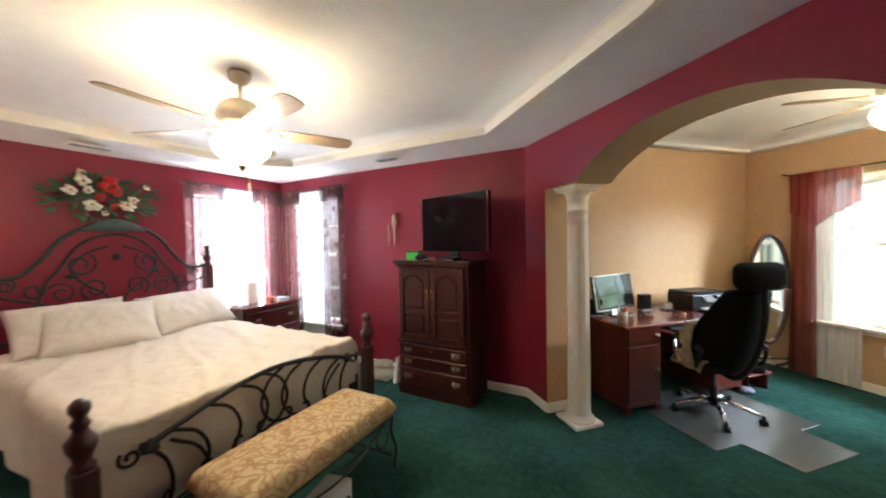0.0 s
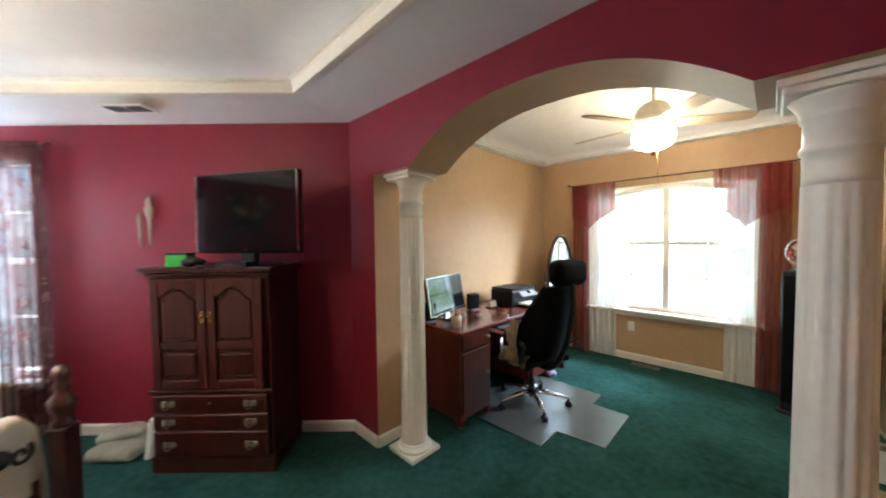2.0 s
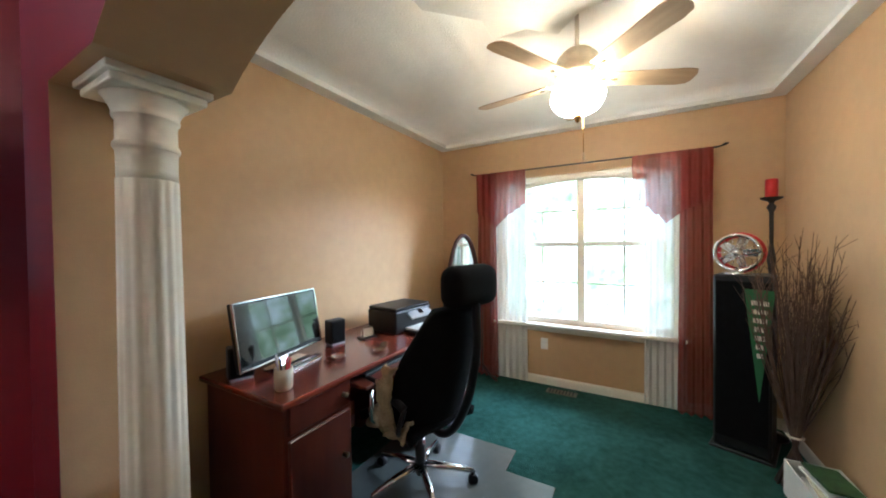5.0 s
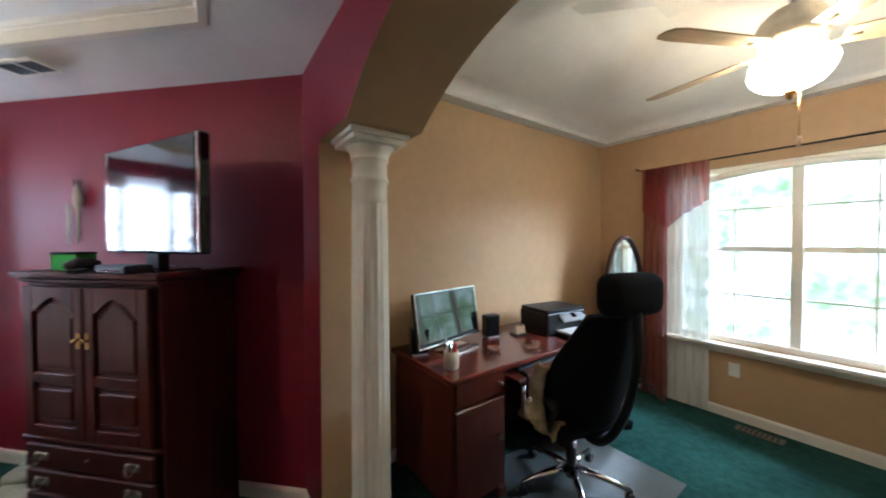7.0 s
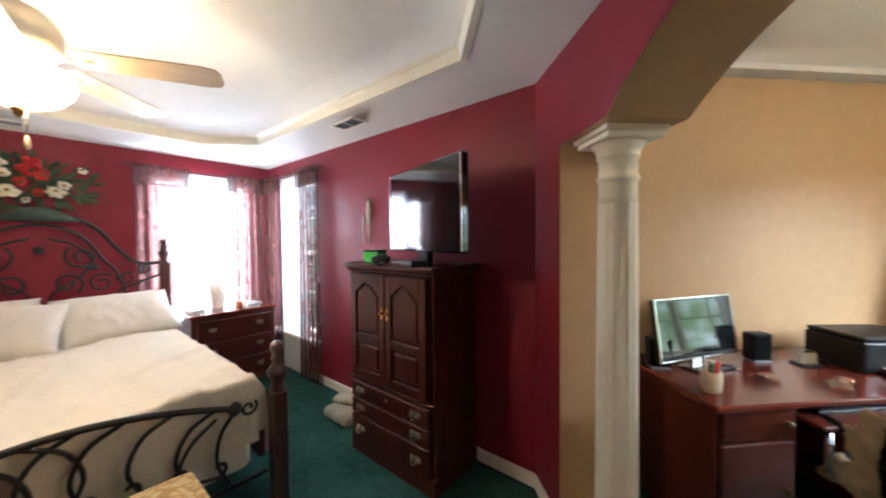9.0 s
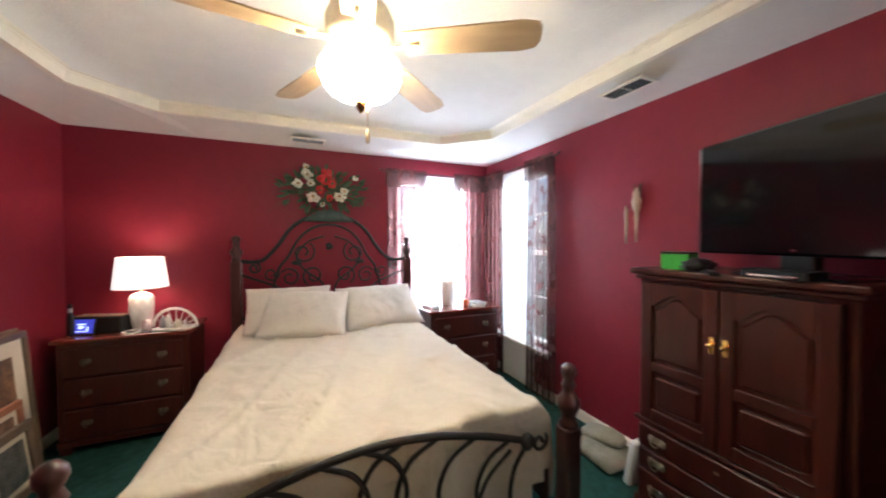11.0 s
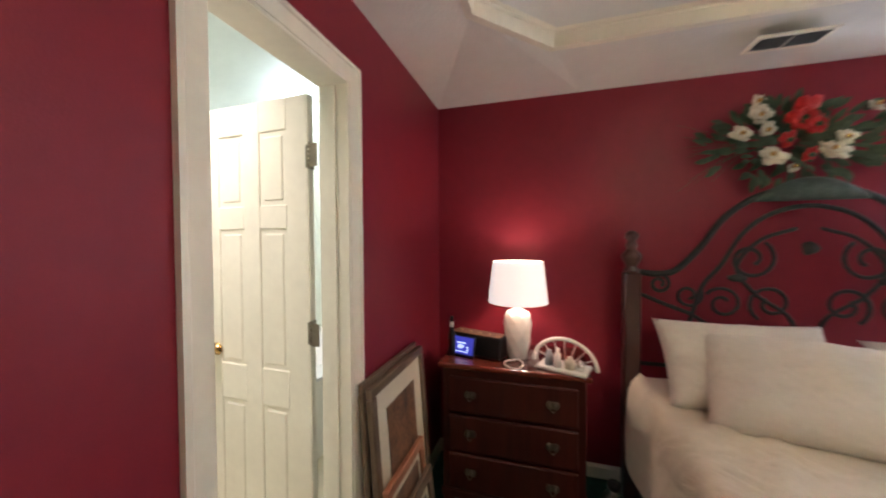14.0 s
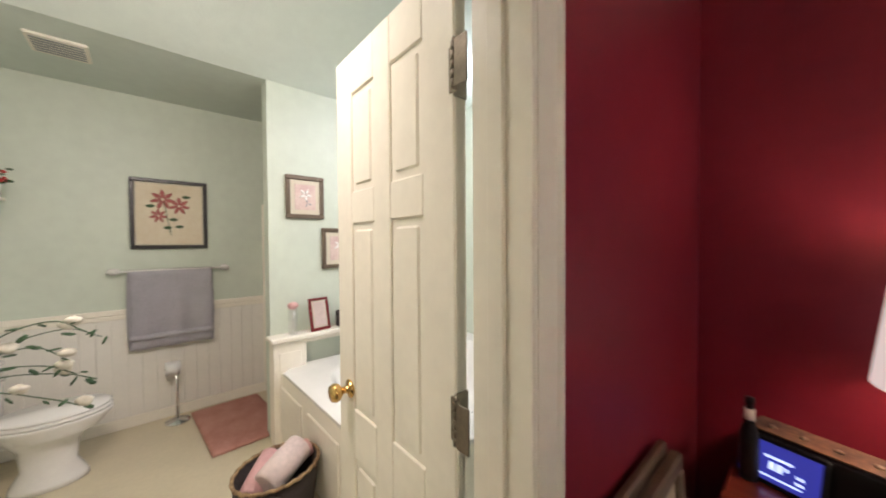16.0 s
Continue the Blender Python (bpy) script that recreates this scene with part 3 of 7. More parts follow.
setting("door_jamb", bm, TRIM, "cream painted door jamb with stop", "door frame", pose(0, SO, 0))
for nm, side in (("door_casing", 1), ("door_casing_bath", -1)):
    bm = bmesh.new()
    prof = [(0, 0), (0.066, 0), (0.066, 0.018), (0.052, 0.020), (0.046, 0.014), (0.016, 0.010), (0.0, 0.008)]
    cw = 0.066
    for x, s in ((DOOR[0] + 0.006, -1), (DOOR[1] - 0.006, 1)):
        a = [(x + s * px, py) for px, py in prof]
        v0 = [bm.verts.new((px, py * side, 0)) for px, py in a]
        v1 = [bm.verts.new((px, py * side, DOOR[3] - 0.006 + abs(px - x))) for px, py in a]
        for i in range(len(a)):
            j = (i + 1) % len(a)
            bm.faces.new((v0[i], v0[j], v1[j], v1[i]))
    v0 = [bm.verts.new((DOOR[0] + 0.006 - px, py * side, DOOR[3] - 0.006 + px)) for px, py in prof]
    v1 = [bm.verts.new((DOOR[1] - 0.006 + px, py * side, DOOR[3] - 0.006 + px)) for px, py in prof]
    for i in range(len(prof)):
        j = (i + 1) % len(prof)
        bm.faces.new((v0[i], v0[j], v1[j], v1[i]))
    bmesh.ops.recalc_face_normals(bm, faces=bm.faces[:])
    setting(nm, bm, TRIM, "cream moulded door casing", "door frame", pose(0, SO + (0.0 if side > 0 else -0.12), 0))


# ---- columns ----
def column(m):
    c = thing("column", "white fluted round column under the arch", "column", m, "arch columns")
    top = spring
    part("base", box(0, 0, 0, 0.265, 0.265, 0.03, 0.003), TRIM, c)
    part("base_ring", lathe([(0.125, 0.03), (0.128, 0.04), (0.12, 0.052), (0.104, 0.056), (0.100, 0.07), (0.094, 0.08)], 32), TRIM, c)
    bm, n, zs = bmesh.new(), 96, [0.08, 0.13, 0.14, 0.6, 1.2, top - 0.35, top - 0.31]
    rings = []
    for k, z in enumerate(zs):
        taper = 0.092 - 0.014 * (z / top) ** 1.4
        ring = []
        for i in range(n):
            a = 2 * math.pi * i / n
            ph = (a * 16 / (2 * math.pi)) % 1
            groove = 0.0046 * max(0, math.sin(math.pi * min(1, max(0, (ph - 0.15) / 0.7)))) if 2 <= k <= 5 else 0
            ring.append(bm.verts.new(((taper - groove) * math.cos(a), (taper - groove) * math.sin(a), z)))
        rings.append(ring)
    for a, b in zip(rings, rings[1:]):
        for i in range(n):
            f = bm.faces.new((a[i], a[(i + 1) % n], b[(i + 1) % n], b[i]))
            f.smooth = True
    part("shaft", bm, TRIM, c)
    t = top
    part("neck", lathe([(0.0788, t - 0.312), (0.0788, t - 0.28), (0.0790, t - 0.25), (0.080, t - 0.216), (0.083, t - 0.2145), (0.086, t - 0.21), (0.087, t - 0.203), (0.086, t - 0.196), (0.083, t - 0.1915), (0.080, t - 0.19), (0.079, t - 0.12), (0.086, t - 0.115), (0.088, t - 0.108), (0.086, t - 0.10), (0.090, t - 0.085), (0.104, t - 0.06), (0.112, t - 0.05)], 32), TRIM, c)
    part("capital", box(0, 0, t - 0.05, 0.25, 0.25, 0.025, 0.006, None, 2), TRIM, c)
    part("abacus", box(0, 0, t - 0.0245, 0.275, 0.275, 0.023, 0.003), TRIM, c)
    return c


col = column(at_uv(-2.457, 2.50))
copy_thing(col, at_uv(-0.486, 2.50))


# ---- curtains ----
def drape(w, h, folds, depth, flare=0.0, phase=0.0, hem=None, seed=0):
    """A hanging panel, its top edge along x from 0 to w at z = h."""
    def fn(s, t):
        z = h * (1 - t)
        wob = noise.noise(Vector((s * 3, t * 2, seed))) * 0.5
        x = s * w + (s - 0.5) * flare * t + 0.010 * wob
        y = depth * math.sin(2 * math.pi * (folds * s + phase + 0.10 * wob * t)) * (0.45 + 0.55 * t ** 0.5)
        if hem:
            z = h - (h - hem(s)) * t
        return (x, y, z)
    return sheet(fn, int(folds * 9), 14)


def rod(name, w, m, label):
    r = thing(name, label, "curtain rod", m)
    part("rail", tube([(0, 0, 0), (w, 0, 0)], 0.008, 10), IRON, r)
    for x, s in ((0, -1), (w, 1)):
        part("finial", tube([(x, 0, 0), (x + s * 0.03, 0, 0.003), (x + s * 0.06, 0.0, 0.018), (x + s * 0.08, 0.0, 0.02)], [0.009, 0.006, 0.012, 0.003], 8), IRON, r)
        part("bracket", tube([(x - s * 0.06, 0.0, 0), (x - s * 0.06, 0.07, -0.01)], 0.006, 6), IRON, r)
    return r


def bed_window_dressing(m, w):
    rod("curtain_rod", w, m @ pose(0, -0.09, 2.26), "dark metal curtain rod over the window")
    for x0, pw, k in ((0.0, 0.43, 0), (w - 0.38, 0.38, 1)):
        solid("curtain", drape(pw, 2.24, 5, 0.025, 0.03, 0.3 * k, seed=k), PSHEER, "wine patterned sheer curtain panel on a rod", "curtain", m @ pose(x0, -0.09, 0.03), "bedroom curtains")
        solid("valance", drape(pw + 0.04, 0.20, 6, 0.016, 0.0, 0.2, seed=k + 4), PSHEER, "short wine sheer valance on the rod", "valance", m @ pose(x0 - 0.02, -0.125, 2.09), "bedroom valances")
    solid("sheer_curtain", drape(w - 0.66, 2.20, 7, 0.014, seed=7), WSHEER, "white sheer curtain glowing with daylight", "curtain", m @ pose(0.36, -0.055, 0.05), "bedroom curtains")


bed_window_dressing(M_W @ pose(2.46, 0, 0), 1.18)
bed_window_dressing(pose(-3.99, N, 0), 1.23)

# study curtains
rod("curtain_rod", 2.06, STUDY @ pose(-2.54, VW - 0.10, 2.20), "dark metal curtain rod with twig finials")
for x0, pw, k in ((-2.53, 0.20, 0), (-0.71, 0.21, 1)):
    solid("curtain", drape(pw, 2.165, 4, 0.03, 0.04, 0.3 * k, seed=k), RSHEER, "rust red sheer curtain panel reaching the floor", "curtain", STUDY @ pose(x0, VW - 0.10, 0.02), "study curtains")
for x0, pw, k in ((-2.42, 0.40, 0), (-0.96, 0.30, 1)):
    solid("sheer_curtain", drape(pw, 2.16, 6, 0.012, 0.02, 0.1, seed=k + 3), STSHEER, "white sheer curtain panel reaching the floor", "curtain", STUDY @ pose(x0, VW - 0.05, 0.02), "study curtains")


def swag_hem(low):
    """A jabot hem: outer edge, a low point, then a stepped rise to the inner edge."""
    rows = [(0.0, 0.20), (low * 0.6, 0.12), (low, 0.015), (low + 0.10, 0.10), (low + 0.13, 0.085), (low + 0.24, 0.17), (low + 0.27, 0.16), (1.0, 0.27)]
    def hem(q):
        for (a, za), (b, zb) in zip(rows, rows[1:]):
            if q <= b:
                return za + (zb - za) * (q - a) / (b - a)
        return rows[-1][1]
    return hem


for x0, pw, k in ((-2.54, 0.54, 0), (-1.06, 0.56, 1)):
    solid("swag_valance", drape(pw, 0.61, 8, 0.02, 0, 0.2, hem=(lambda q: swag_hem(0.42)(q)) if k == 0 else (lambda q: swag_hem(0.56)(1 - q)), seed=k + 9), RSHEER, "rust red sheer swag valance with a stepped hem", "valance", STUDY @ pose(x0, VW - 0.135, 1.59), "study valances")
bm = sheet(lambda s, t: ((s - 0.5) * 1.18, 0.0, 0.06 * (1 - (2 * s - 1) ** 2) + t * 0.055), 24, 2, 0.02)
solid("window_shade", bm, TRIM, "raised cream window shade with bowed bottom rail", "window shade", STUDY @ pose(-1.50, VW - 0.018, 2.0))


# ---- ceiling fans ----
def ceiling_fan(m, drop, label, turn, bowl, lit=BULBGLASS, watts=7.0, chain=0.13):
    """A five-blade fan hung from the ceiling at the origin."""
    f = thing("ceiling_fan", label, "ceiling fan", m)
    part("canopy", lathe([(0.065, 0.0), (0.066, -0.02), (0.055, -0.05), (0.035, -0.075), (0.02, -0.085)], 28), NICKEL, f, "pewter canopy")
    part("downrod", tube([(0, 0, -0.07), (0, 0, -drop)], 0.012, 12), NICKEL, f)
    d = -drop
    part("motor", lathe([(0.02, d + 0.085), (0.05, d + 0.07), (0.085, d + 0.055), (0.12, d + 0.02), (0.137, d - 0.02), (0.137, d - 0.05), (0.135, d - 0.09), (0.12, d - 0.11), (0.07, d - 0.125), (0.06, d - 0.15)], 32), NICKEL, f, "brushed pewter motor housing")
    for k in range(5):
        a = pose(0, 0, d - 0.115, 0, 0, turn + 72 * k)
        part("blade_iron", tube([(0.09, 0, 0), (0.14, 0.015, -0.006), (0.19, 0, -0.004), (0.24, 0, 0)], [0.014, 0.010, 0.012, 0.02], 8, None, 0.4), NICKEL, f, "", a)
        out = [(0.18, -0.055), (0.30, -0.062), (0.64, -0.072), (0.695, -0.06), (0.712, -0.03), (0.712, 0.03), (0.695, 0.06), (0.64, 0.072), (0.30, 0.062), (0.18, 0.055)]
        part("blade", prism(out, 0.007, Matrix.Rotation(radians(-90), 4, "X")), BLADE, f, "pale oak fan blade", a @ pose(0, 0, 0.004, -12, 0, 0))
    part("light_collar", lathe([(0.06, d - 0.15), (0.062, d - 0.16), (0.062, d - 0.175), (0.03, d - 0.18)], 28), NICKEL, f)
    prof = [(0.142, -0.172), (0.155, -0.20), (0.160, -0.225), (0.148, -0.265), (0.115, -0.305), (0.06, -0.33), (0.02, -0.335)]
    bm, n = bmesh.new(), 48
    rings = [[bm.verts.new((bowl * r * (1 + 0.035 * math.cos(12 * 2 * math.pi * i / n)) * math.cos(2 * math.pi * i / n), bowl * r * (1 + 0.035 * math.cos(12 * 2 * math.pi * i / n)) * math.sin(2 * math.pi * i / n), d + z)) for i in range(n)] for r, z in prof]
    for a, b in zip(rings, rings[1:]):
        for i in range(n):
            fc = bm.faces.new((a[i], a[(i + 1) % n], b[(i + 1) % n], b[i]))
            fc.smooth = True
    part("glass_bowl", bm, lit, f, "lit scalloped frosted glass bowl")
    part("finial", lathe([(0.02, d - 0.333), (0.028, d - 0.34), (0.018, d - 0.355), (0.014, d - 0.37), (0.006, d - 0.38), (0.0, d - 0.385)], 16), BRASS, f)
    part("pull_chain", tube([(0.03, 0.02, d - 0.33), (0.032, 0.02, d - 0.33 - chain)], 0.0026, 6), BRASS, f)
    part("pull_knob", lathe([(0.003, 0.0), (0.008, -0.012), (0.010, -0.035), (0.006, -0.052), (0.0, -0.058)], 10, pose(0.032, 0.02, d - 0.325 - chain)), BLADE, f)
    lamp("fan_bulb", "POINT", m @ pose(0.085, 0, d - 0.195), watts, (1.0, 0.80, 0.42), 0.03)
    lamp("fan_bulb", "POINT", m @ pose(-0.085, 0, d - 0.195), watts, (1.0, 0.80, 0.42), 0.03)
    return f


ceiling_fan(pose(-1.81, 1.82, TZ), 0.246, "pewter ceiling fan with oak blades, lamp lit", -11.5, 1.0)
ceiling_fan(at_uv(-1.36, 4.27, 2.99), 0.40, "pewter ceiling fan on a long rod, lamp lit", -45, 1.0, BULBGLASS_B, 4.0, 0.24)


def vent(m, label):
    v = thing("ceiling_vent", label, "air vent", m)
    bm = bmesh.new()
    for x, y, sx, sy in ((0, -0.065, 0.30, 0.02), (0, 0.065, 0.30, 0.02), (-0.14, 0, 0.02, 0.11), (0.14, 0, 0.02, 0.11), (0, 0, 0.012, 0.11)):
        bm_box(bm, x, y, -0.008, sx, sy, 0.008)
    part("frame", bm, TRIM, v)
    part("backing", box(0, 0, -0.003, 0.27, 0.12, 0.002), BLACK, v)
    for k in range(7):
        part("slat", box(0, 0, 0, 0.265, 0.013, 0.0015, 0, pose(0, -0.045 + k * 0.015, -0.007, 35, 0, 0)), GREYP, v)
    return v


vent(pose(-3.765, 1.67, H - 0.001, 0, 0, 90), "white slatted ceiling vent above the bed")
vent(pose(-1.87, 3.43, H - 0.001), "white slatted ceiling vent near the window")


# ---- bed ----
PATINA = mat("verdigris_patina", (0.030, 0.048, 0.042), 0.6, metal=0.3, scale=12, second=(0.075, 0.105, 0.092), bump=0.2, bscale=80)
BY0, BY1, BX0, BX1 = 1.06, 2.66, -3.93, -1.62   # post centres
BC = (BY0 + BY1) / 2


def turned_post(h, name, label, parent, m, base_h):
    """A square post with a turned top of vase and ball."""
    t = h - base_h
    bm = box(0, 0, 0, 0.085, 0.085, base_h, 0.008)
    lathe([(0.040, base_h), (0.043, base_h + 0.06 * t), (0.030, base_h + 0.12 * t), (0.034, base_h + 0.2 * t), (0.050, base_h + 0.32 * t), (0.052, base_h + 0.42 * t), (0.030, base_h + 0.52 * t), (0.024, base_h + 0.58 * t), (0.034, base_h + 0.64 * t), (0.026, base_h + 0.70 * t), (0.022, base_h + 0.74 * t), (0.036, base_h + 0.84 * t), (0.034, base_h + 0.92 * t), (0.018, base_h + 0.98 * t), (0.0, base_h + t)], 20, None, bm)
    return part(name, bm, DARKWOOD, parent, label, m)


def curl(cy, cz, r, turns, start, way=1, n=26, squeeze=1.0):
    """A spiral in the y-z plane from the outside in."""
    return [(0, cy + way * r * (1 - 0.72 * k / n) * math.cos(start + 2 * math.pi * turns * k / n), cz + squeeze * r * (1 - 0.72 * k / n) * math.sin(start + 2 * math.pi * turns * k / n)) for k in range(n + 1)]


bed = thing("bed", "four-post bed with dark turned posts and wrought-iron scrollwork", "bed", pose(0, 0, 0))
for y in (BY0, BY1):
    turned_post(1.56, "head_post", "dark turned wooden post", bed, pose(BX0, y, 0), 1.32)
    turned_post(0.945, "foot_post", "dark turned wooden post", bed, pose(BX1 + 0.02, y + (-0.07 if y < 1.5 else 0.065), 0), 0.65)
    part("side_rail", box((BX0 + BX1) / 2, y, 0.26, BX1 - BX0 - 0.09, 0.03, 0.16, 0.005), DARKWOOD, bed)
HX = pose(BX0, 0, 0)
hb = [(0.775, 1.325), (0.66, 1.315), (0.57, 1.345), (0.46, 1.47), (0.35, 1.63), (0.20, 1.735), (0, 1.775)]
full = [(0, BC - a, z) for a, z in hb] + [(0, BC + a, z) for a, z in reversed(hb[:-1])]
part("top_rail", tube(smooth_path(full), 0.017, 8), VERDI, bed, "", HX)
inner = [(0, BC - a * 0.80, z - 0.10) for a, z in hb[2:]] + [(0, BC + a * 0.80, z - 0.10) for a, z in reversed(hb[2:-1])]
part("inner_rail", tube(smooth_path([(0, BC - 0.52, 1.02)] + inner + [(0, BC + 0.52, 1.02)]), 0.012, 8), VERDI, bed, "", HX)
part("low_rail", tube([(0, BY0, 0.80), (0, BY1, 0.80)], 0.012, 8), VERDI, bed, "", HX)
for s in (-1, 1):
    for cy, cz, r, tn, st, rad in ((0.66, 1.26, 0.055, 1.4, 1.6, 0.010), (0.24, 1.40, 0.11, 1.3, 2.2, 0.010), (0.15, 1.17, 0.10, 1.3, -1.0, 0.010), (0.36, 1.16, 0.09, 1.3, 0.6, 0.009), (0.52, 1.20, 0.07, 1.3, 2.6, 0.009)):
        part("scroll", tube(curl(BC + s * cy, cz, r, tn, st, s), rad, 6), VERDI, bed, "", HX)
    part("scroll", tube(smooth_path([(0, BC + s * 0.05, 1.56), (0, BC + s * 0.20, 1.50), (0, BC + s * 0.30, 1.36), (0, BC + s * 0.22, 1.22), (0, BC + s * 0.06, 1.08), (0, BC + s * 0.04, 0.82)]), 0.010, 6), VERDI, bed, "", HX)
    part("scroll", tube(smooth_path([(0, BC + s * 0.76, 1.20), (0, BC + s * 0.62, 1.14), (0, BC + s * 0.48, 1.08), (0, BC + s * 0.34, 0.95), (0, BC + s * 0.30, 0.82)]), 0.011, 6), VERDI, bed, "", HX)
    part("leaf", ball(0.01, BC + s * 0.30, 1.30, 0.012, 0.045, 0.022, 2, None, 0.4), VERDI, bed, "", HX)
part("rosette", ball(0.01, BC, 1.46, 0.02, 0.035, 0.035, 2, None, 0.5), VERDI, bed, "", HX)
crest = sheet(lambda s, t: (0.012 + 0.030 * math.sin(math.pi * t) ** 0.7 * math.sin(math.pi * s) ** 0.5 + 0.0025 * math.cos(s * 40) * math.sin(math.pi * t), BC + (s - 0.5) * 0.46, 1.70 + 0.004 * t + 0.115 * math.sin(math.pi * s) ** 0.75 * t), 48, 10, 0.010)
part("crest", crest, PATINA, bed, "verdigris cast shell crest", HX)
FX = pose(BX1, 0, 0)
foot = [(0, BC - 0.66, 0.615), (0, BC - 0.45, 0.685), (0, BC - 0.22, 0.74), (0, BC, 0.76), (0, BC + 0.22, 0.74), (0, BC + 0.45, 0.685), (0, BC + 0.66, 0.615)]
part("foot_rail", tube(smooth_path(foot), 0.016, 8), IRON, bed, "", FX)
part("foot_low_rail", tube([(0, BY0, 0.20), (0, BY1, 0.20)], 0.014, 8), IRON, bed, "", FX)
for s in (-1, 1):
    part("ring", tube(curl(BC + s * 0.715, 0.60, 0.045, 1.2, 2.4, -s, 20), 0.009, 6), IRON, bed, "", FX)
    part("rosette", ball(0.0, BC + s * 0.645, 0.615, 0.03, 0.034, 0.034, 2, None, 0.6), IRON, bed, "cast iron rosette", FX)
    part("scroll", tube(smooth_path([(0, BC + s * 0.64, 0.60), (0, BC + s * 0.575, 0.50), (0, BC + s * 0.56, 0.36), (0, BC + s * 0.62, 0.22)]), 0.010, 6), IRON, bed, "", FX)
    for y0, z0, q in ((0.54, 0.65, 1), (0.37, 0.70, 1), (0.20, 0.735, 1), (0.06, 0.755, 1)):
        pts = [(0, BC + s * (y0 + 0.02), z0), (0, BC + s * (y0 - 0.10), z0 - 0.07), (0, BC + s * (y0 - 0.15), z0 - 0.20), (0, BC + s * (y0 - 0.09), z0 - 0.32), (0, BC + s * (y0 + 0.02), z0 - 0.36)]
        part("scroll", tube(smooth_path(pts) + curl(BC + s * (y0 + 0.025), z0 - 0.315, 0.045, 0.62, -1.5, s, 14), 0.010, 6), IRON, bed, "", FX)
    part("scroll", tube(smooth_path([(0, BC + s * 0.50, 0.22), (0, BC + s * 0.40, 0.36), (0, BC + s * 0.44, 0.50), (0, BC + s * 0.56, 0.60)]), 0.009, 6), IRON, bed, "", FX)


def spread(s, t):
    """The bedspread: s across, t from head to foot; it falls over both sides and the foot."""
    w, drop, l = 1.56, 0.46, 2.20
    a = (s - 0.5) * (w + 2 * drop)
    b = t * (l + 0.40)
    over_y = max(0, abs(a) - w / 2)
    over_x = max(0, b - l)
    rc = 0.07
    def fold(o):
        if o <= 0:
            return 0.0, 0.0
        ang = min(o / rc, math.pi / 2)
        return rc * math.sin(ang), rc * (1 - math.cos(ang)) + max(0, o - rc * math.pi / 2)
    oy, dy = fold(over_y)
    ox, dx = fold(over_x)
    sgn = 1 if a > 0 else -1
    y = BC + sgn * (min(abs(a), w / 2) * (1 - rc / w) + oy)
    x = -3.86 + min(b, l) - rc * 0.5 + ox
    z = 0.725 - max(dy, dx) - 0.25 * min(dy, dx)
    p = Vector((x, y, z))
    n1 = noise.noise(Vector((x * 1.6, y * 2.2, 3))) * 0.012 + noise.noise(Vector((x * 5 + y * 4, y * 1.5, 8))) * 0.006
    ridge = abs(noise.noise(Vector((x * 1.1 + y * 2.6, y * 0.9 - x * 0.6, 5))))
    n1 += 0.024 * max(0, 0.10 - ridge) / 0.10 + 0.011 * max(0, 0.08 - abs(noise.noise(Vector((x * 2.7 - y * 1.2, y * 3.4 + x, 11))))) / 0.08
    if dy > 0.05 or dx > 0.05:
        k = min(1, max(dy, dx) / 0.3)
        w1 = math.sin(x * 13 + 2 * noise.noise(p * 2)) if dy > dx else math.sin(y * 13)
        if dy >= dx:
            p.y += sgn * (0.016 * w1 * k + (0.03 + (0.04 * t if sgn < 0 else 0.0)) * k)
        else:
            p.x += 0.012 * w1 * k
    else:
        p.z += n1 + 0.012 * math.sin(math.pi * s)
    if p.x > BX1 - 0.05:
        p.x = BX1 - 0.05
    return p


solid("bedspread", sheet(spread, 84, 84), BEDDING, "cream woven bedspread draped over the bed, slightly rumpled", "bedspread")
solid("mattress", box((BX0 + BX1) / 2, BC, 0.22, 2.18, 1.50, 0.48, 0.03), PILLOW, "cream mattress under the bedspread", "mattress")


def pillow(w, d, h, m, seed, label):
    bm = bmesh.new()
    nu, nv = 22, 16
    top, bot = [], []
    for sg, store in ((1, top), (-1, bot)):
        for i in range(nu + 1):
            row = []
            for j in range(nv + 1):
                s, t = i / nu * 2 - 1, j / nv * 2 - 1
                puff = max(0, (1 - abs(s) ** 3.2) * (1 - abs(t) ** 3.0)) ** 0.55
                pinch = 1 - 0.06 * (1 - abs(s) ** 2) * abs(t) ** 3 - 0.0
                pin2 = 1 - 0.06 * (1 - abs(t) ** 2) * abs(s) ** 3
                z = sg * h / 2 * puff + (0.016 * noise.noise(Vector((s * 2.2, t * 2.2, seed + sg))) + 0.010 * max(0, 0.15 - abs(noise.noise(Vector((s * 3.1 + t, t * 2.1 - s, seed * 3 + sg))))) / 0.15) * min(1, puff * 1.6)
                row.append(bm.verts.new((s * w / 2 * pin2, t * d / 2 * pinch, z)))
            store.append(row)
    for store, flip in ((top, 0), (bot, 1)):
        for i in range(nu):
            for j in range(nv):
                q = (store[i][j], store[i + 1][j], store[i + 1][j + 1], store[i][j + 1])
                f = bm.faces.new(q if not flip else tuple(reversed(q)))
                f.smooth = True
    bmesh.ops.remove_doubles(bm, verts=bm.verts[:], dist=0.006)
    return solid("pillow", bm, PILLOW, label, "pillow", m, "bed pillows")


# pillow: local x across the bed, local y up the leaning face
def lean(x, y, z, tilt, turn, roll=0):
    return pose(x, y, z, 0, 0, 90 + turn) @ pose(0, 0, 0, tilt, 0, roll)


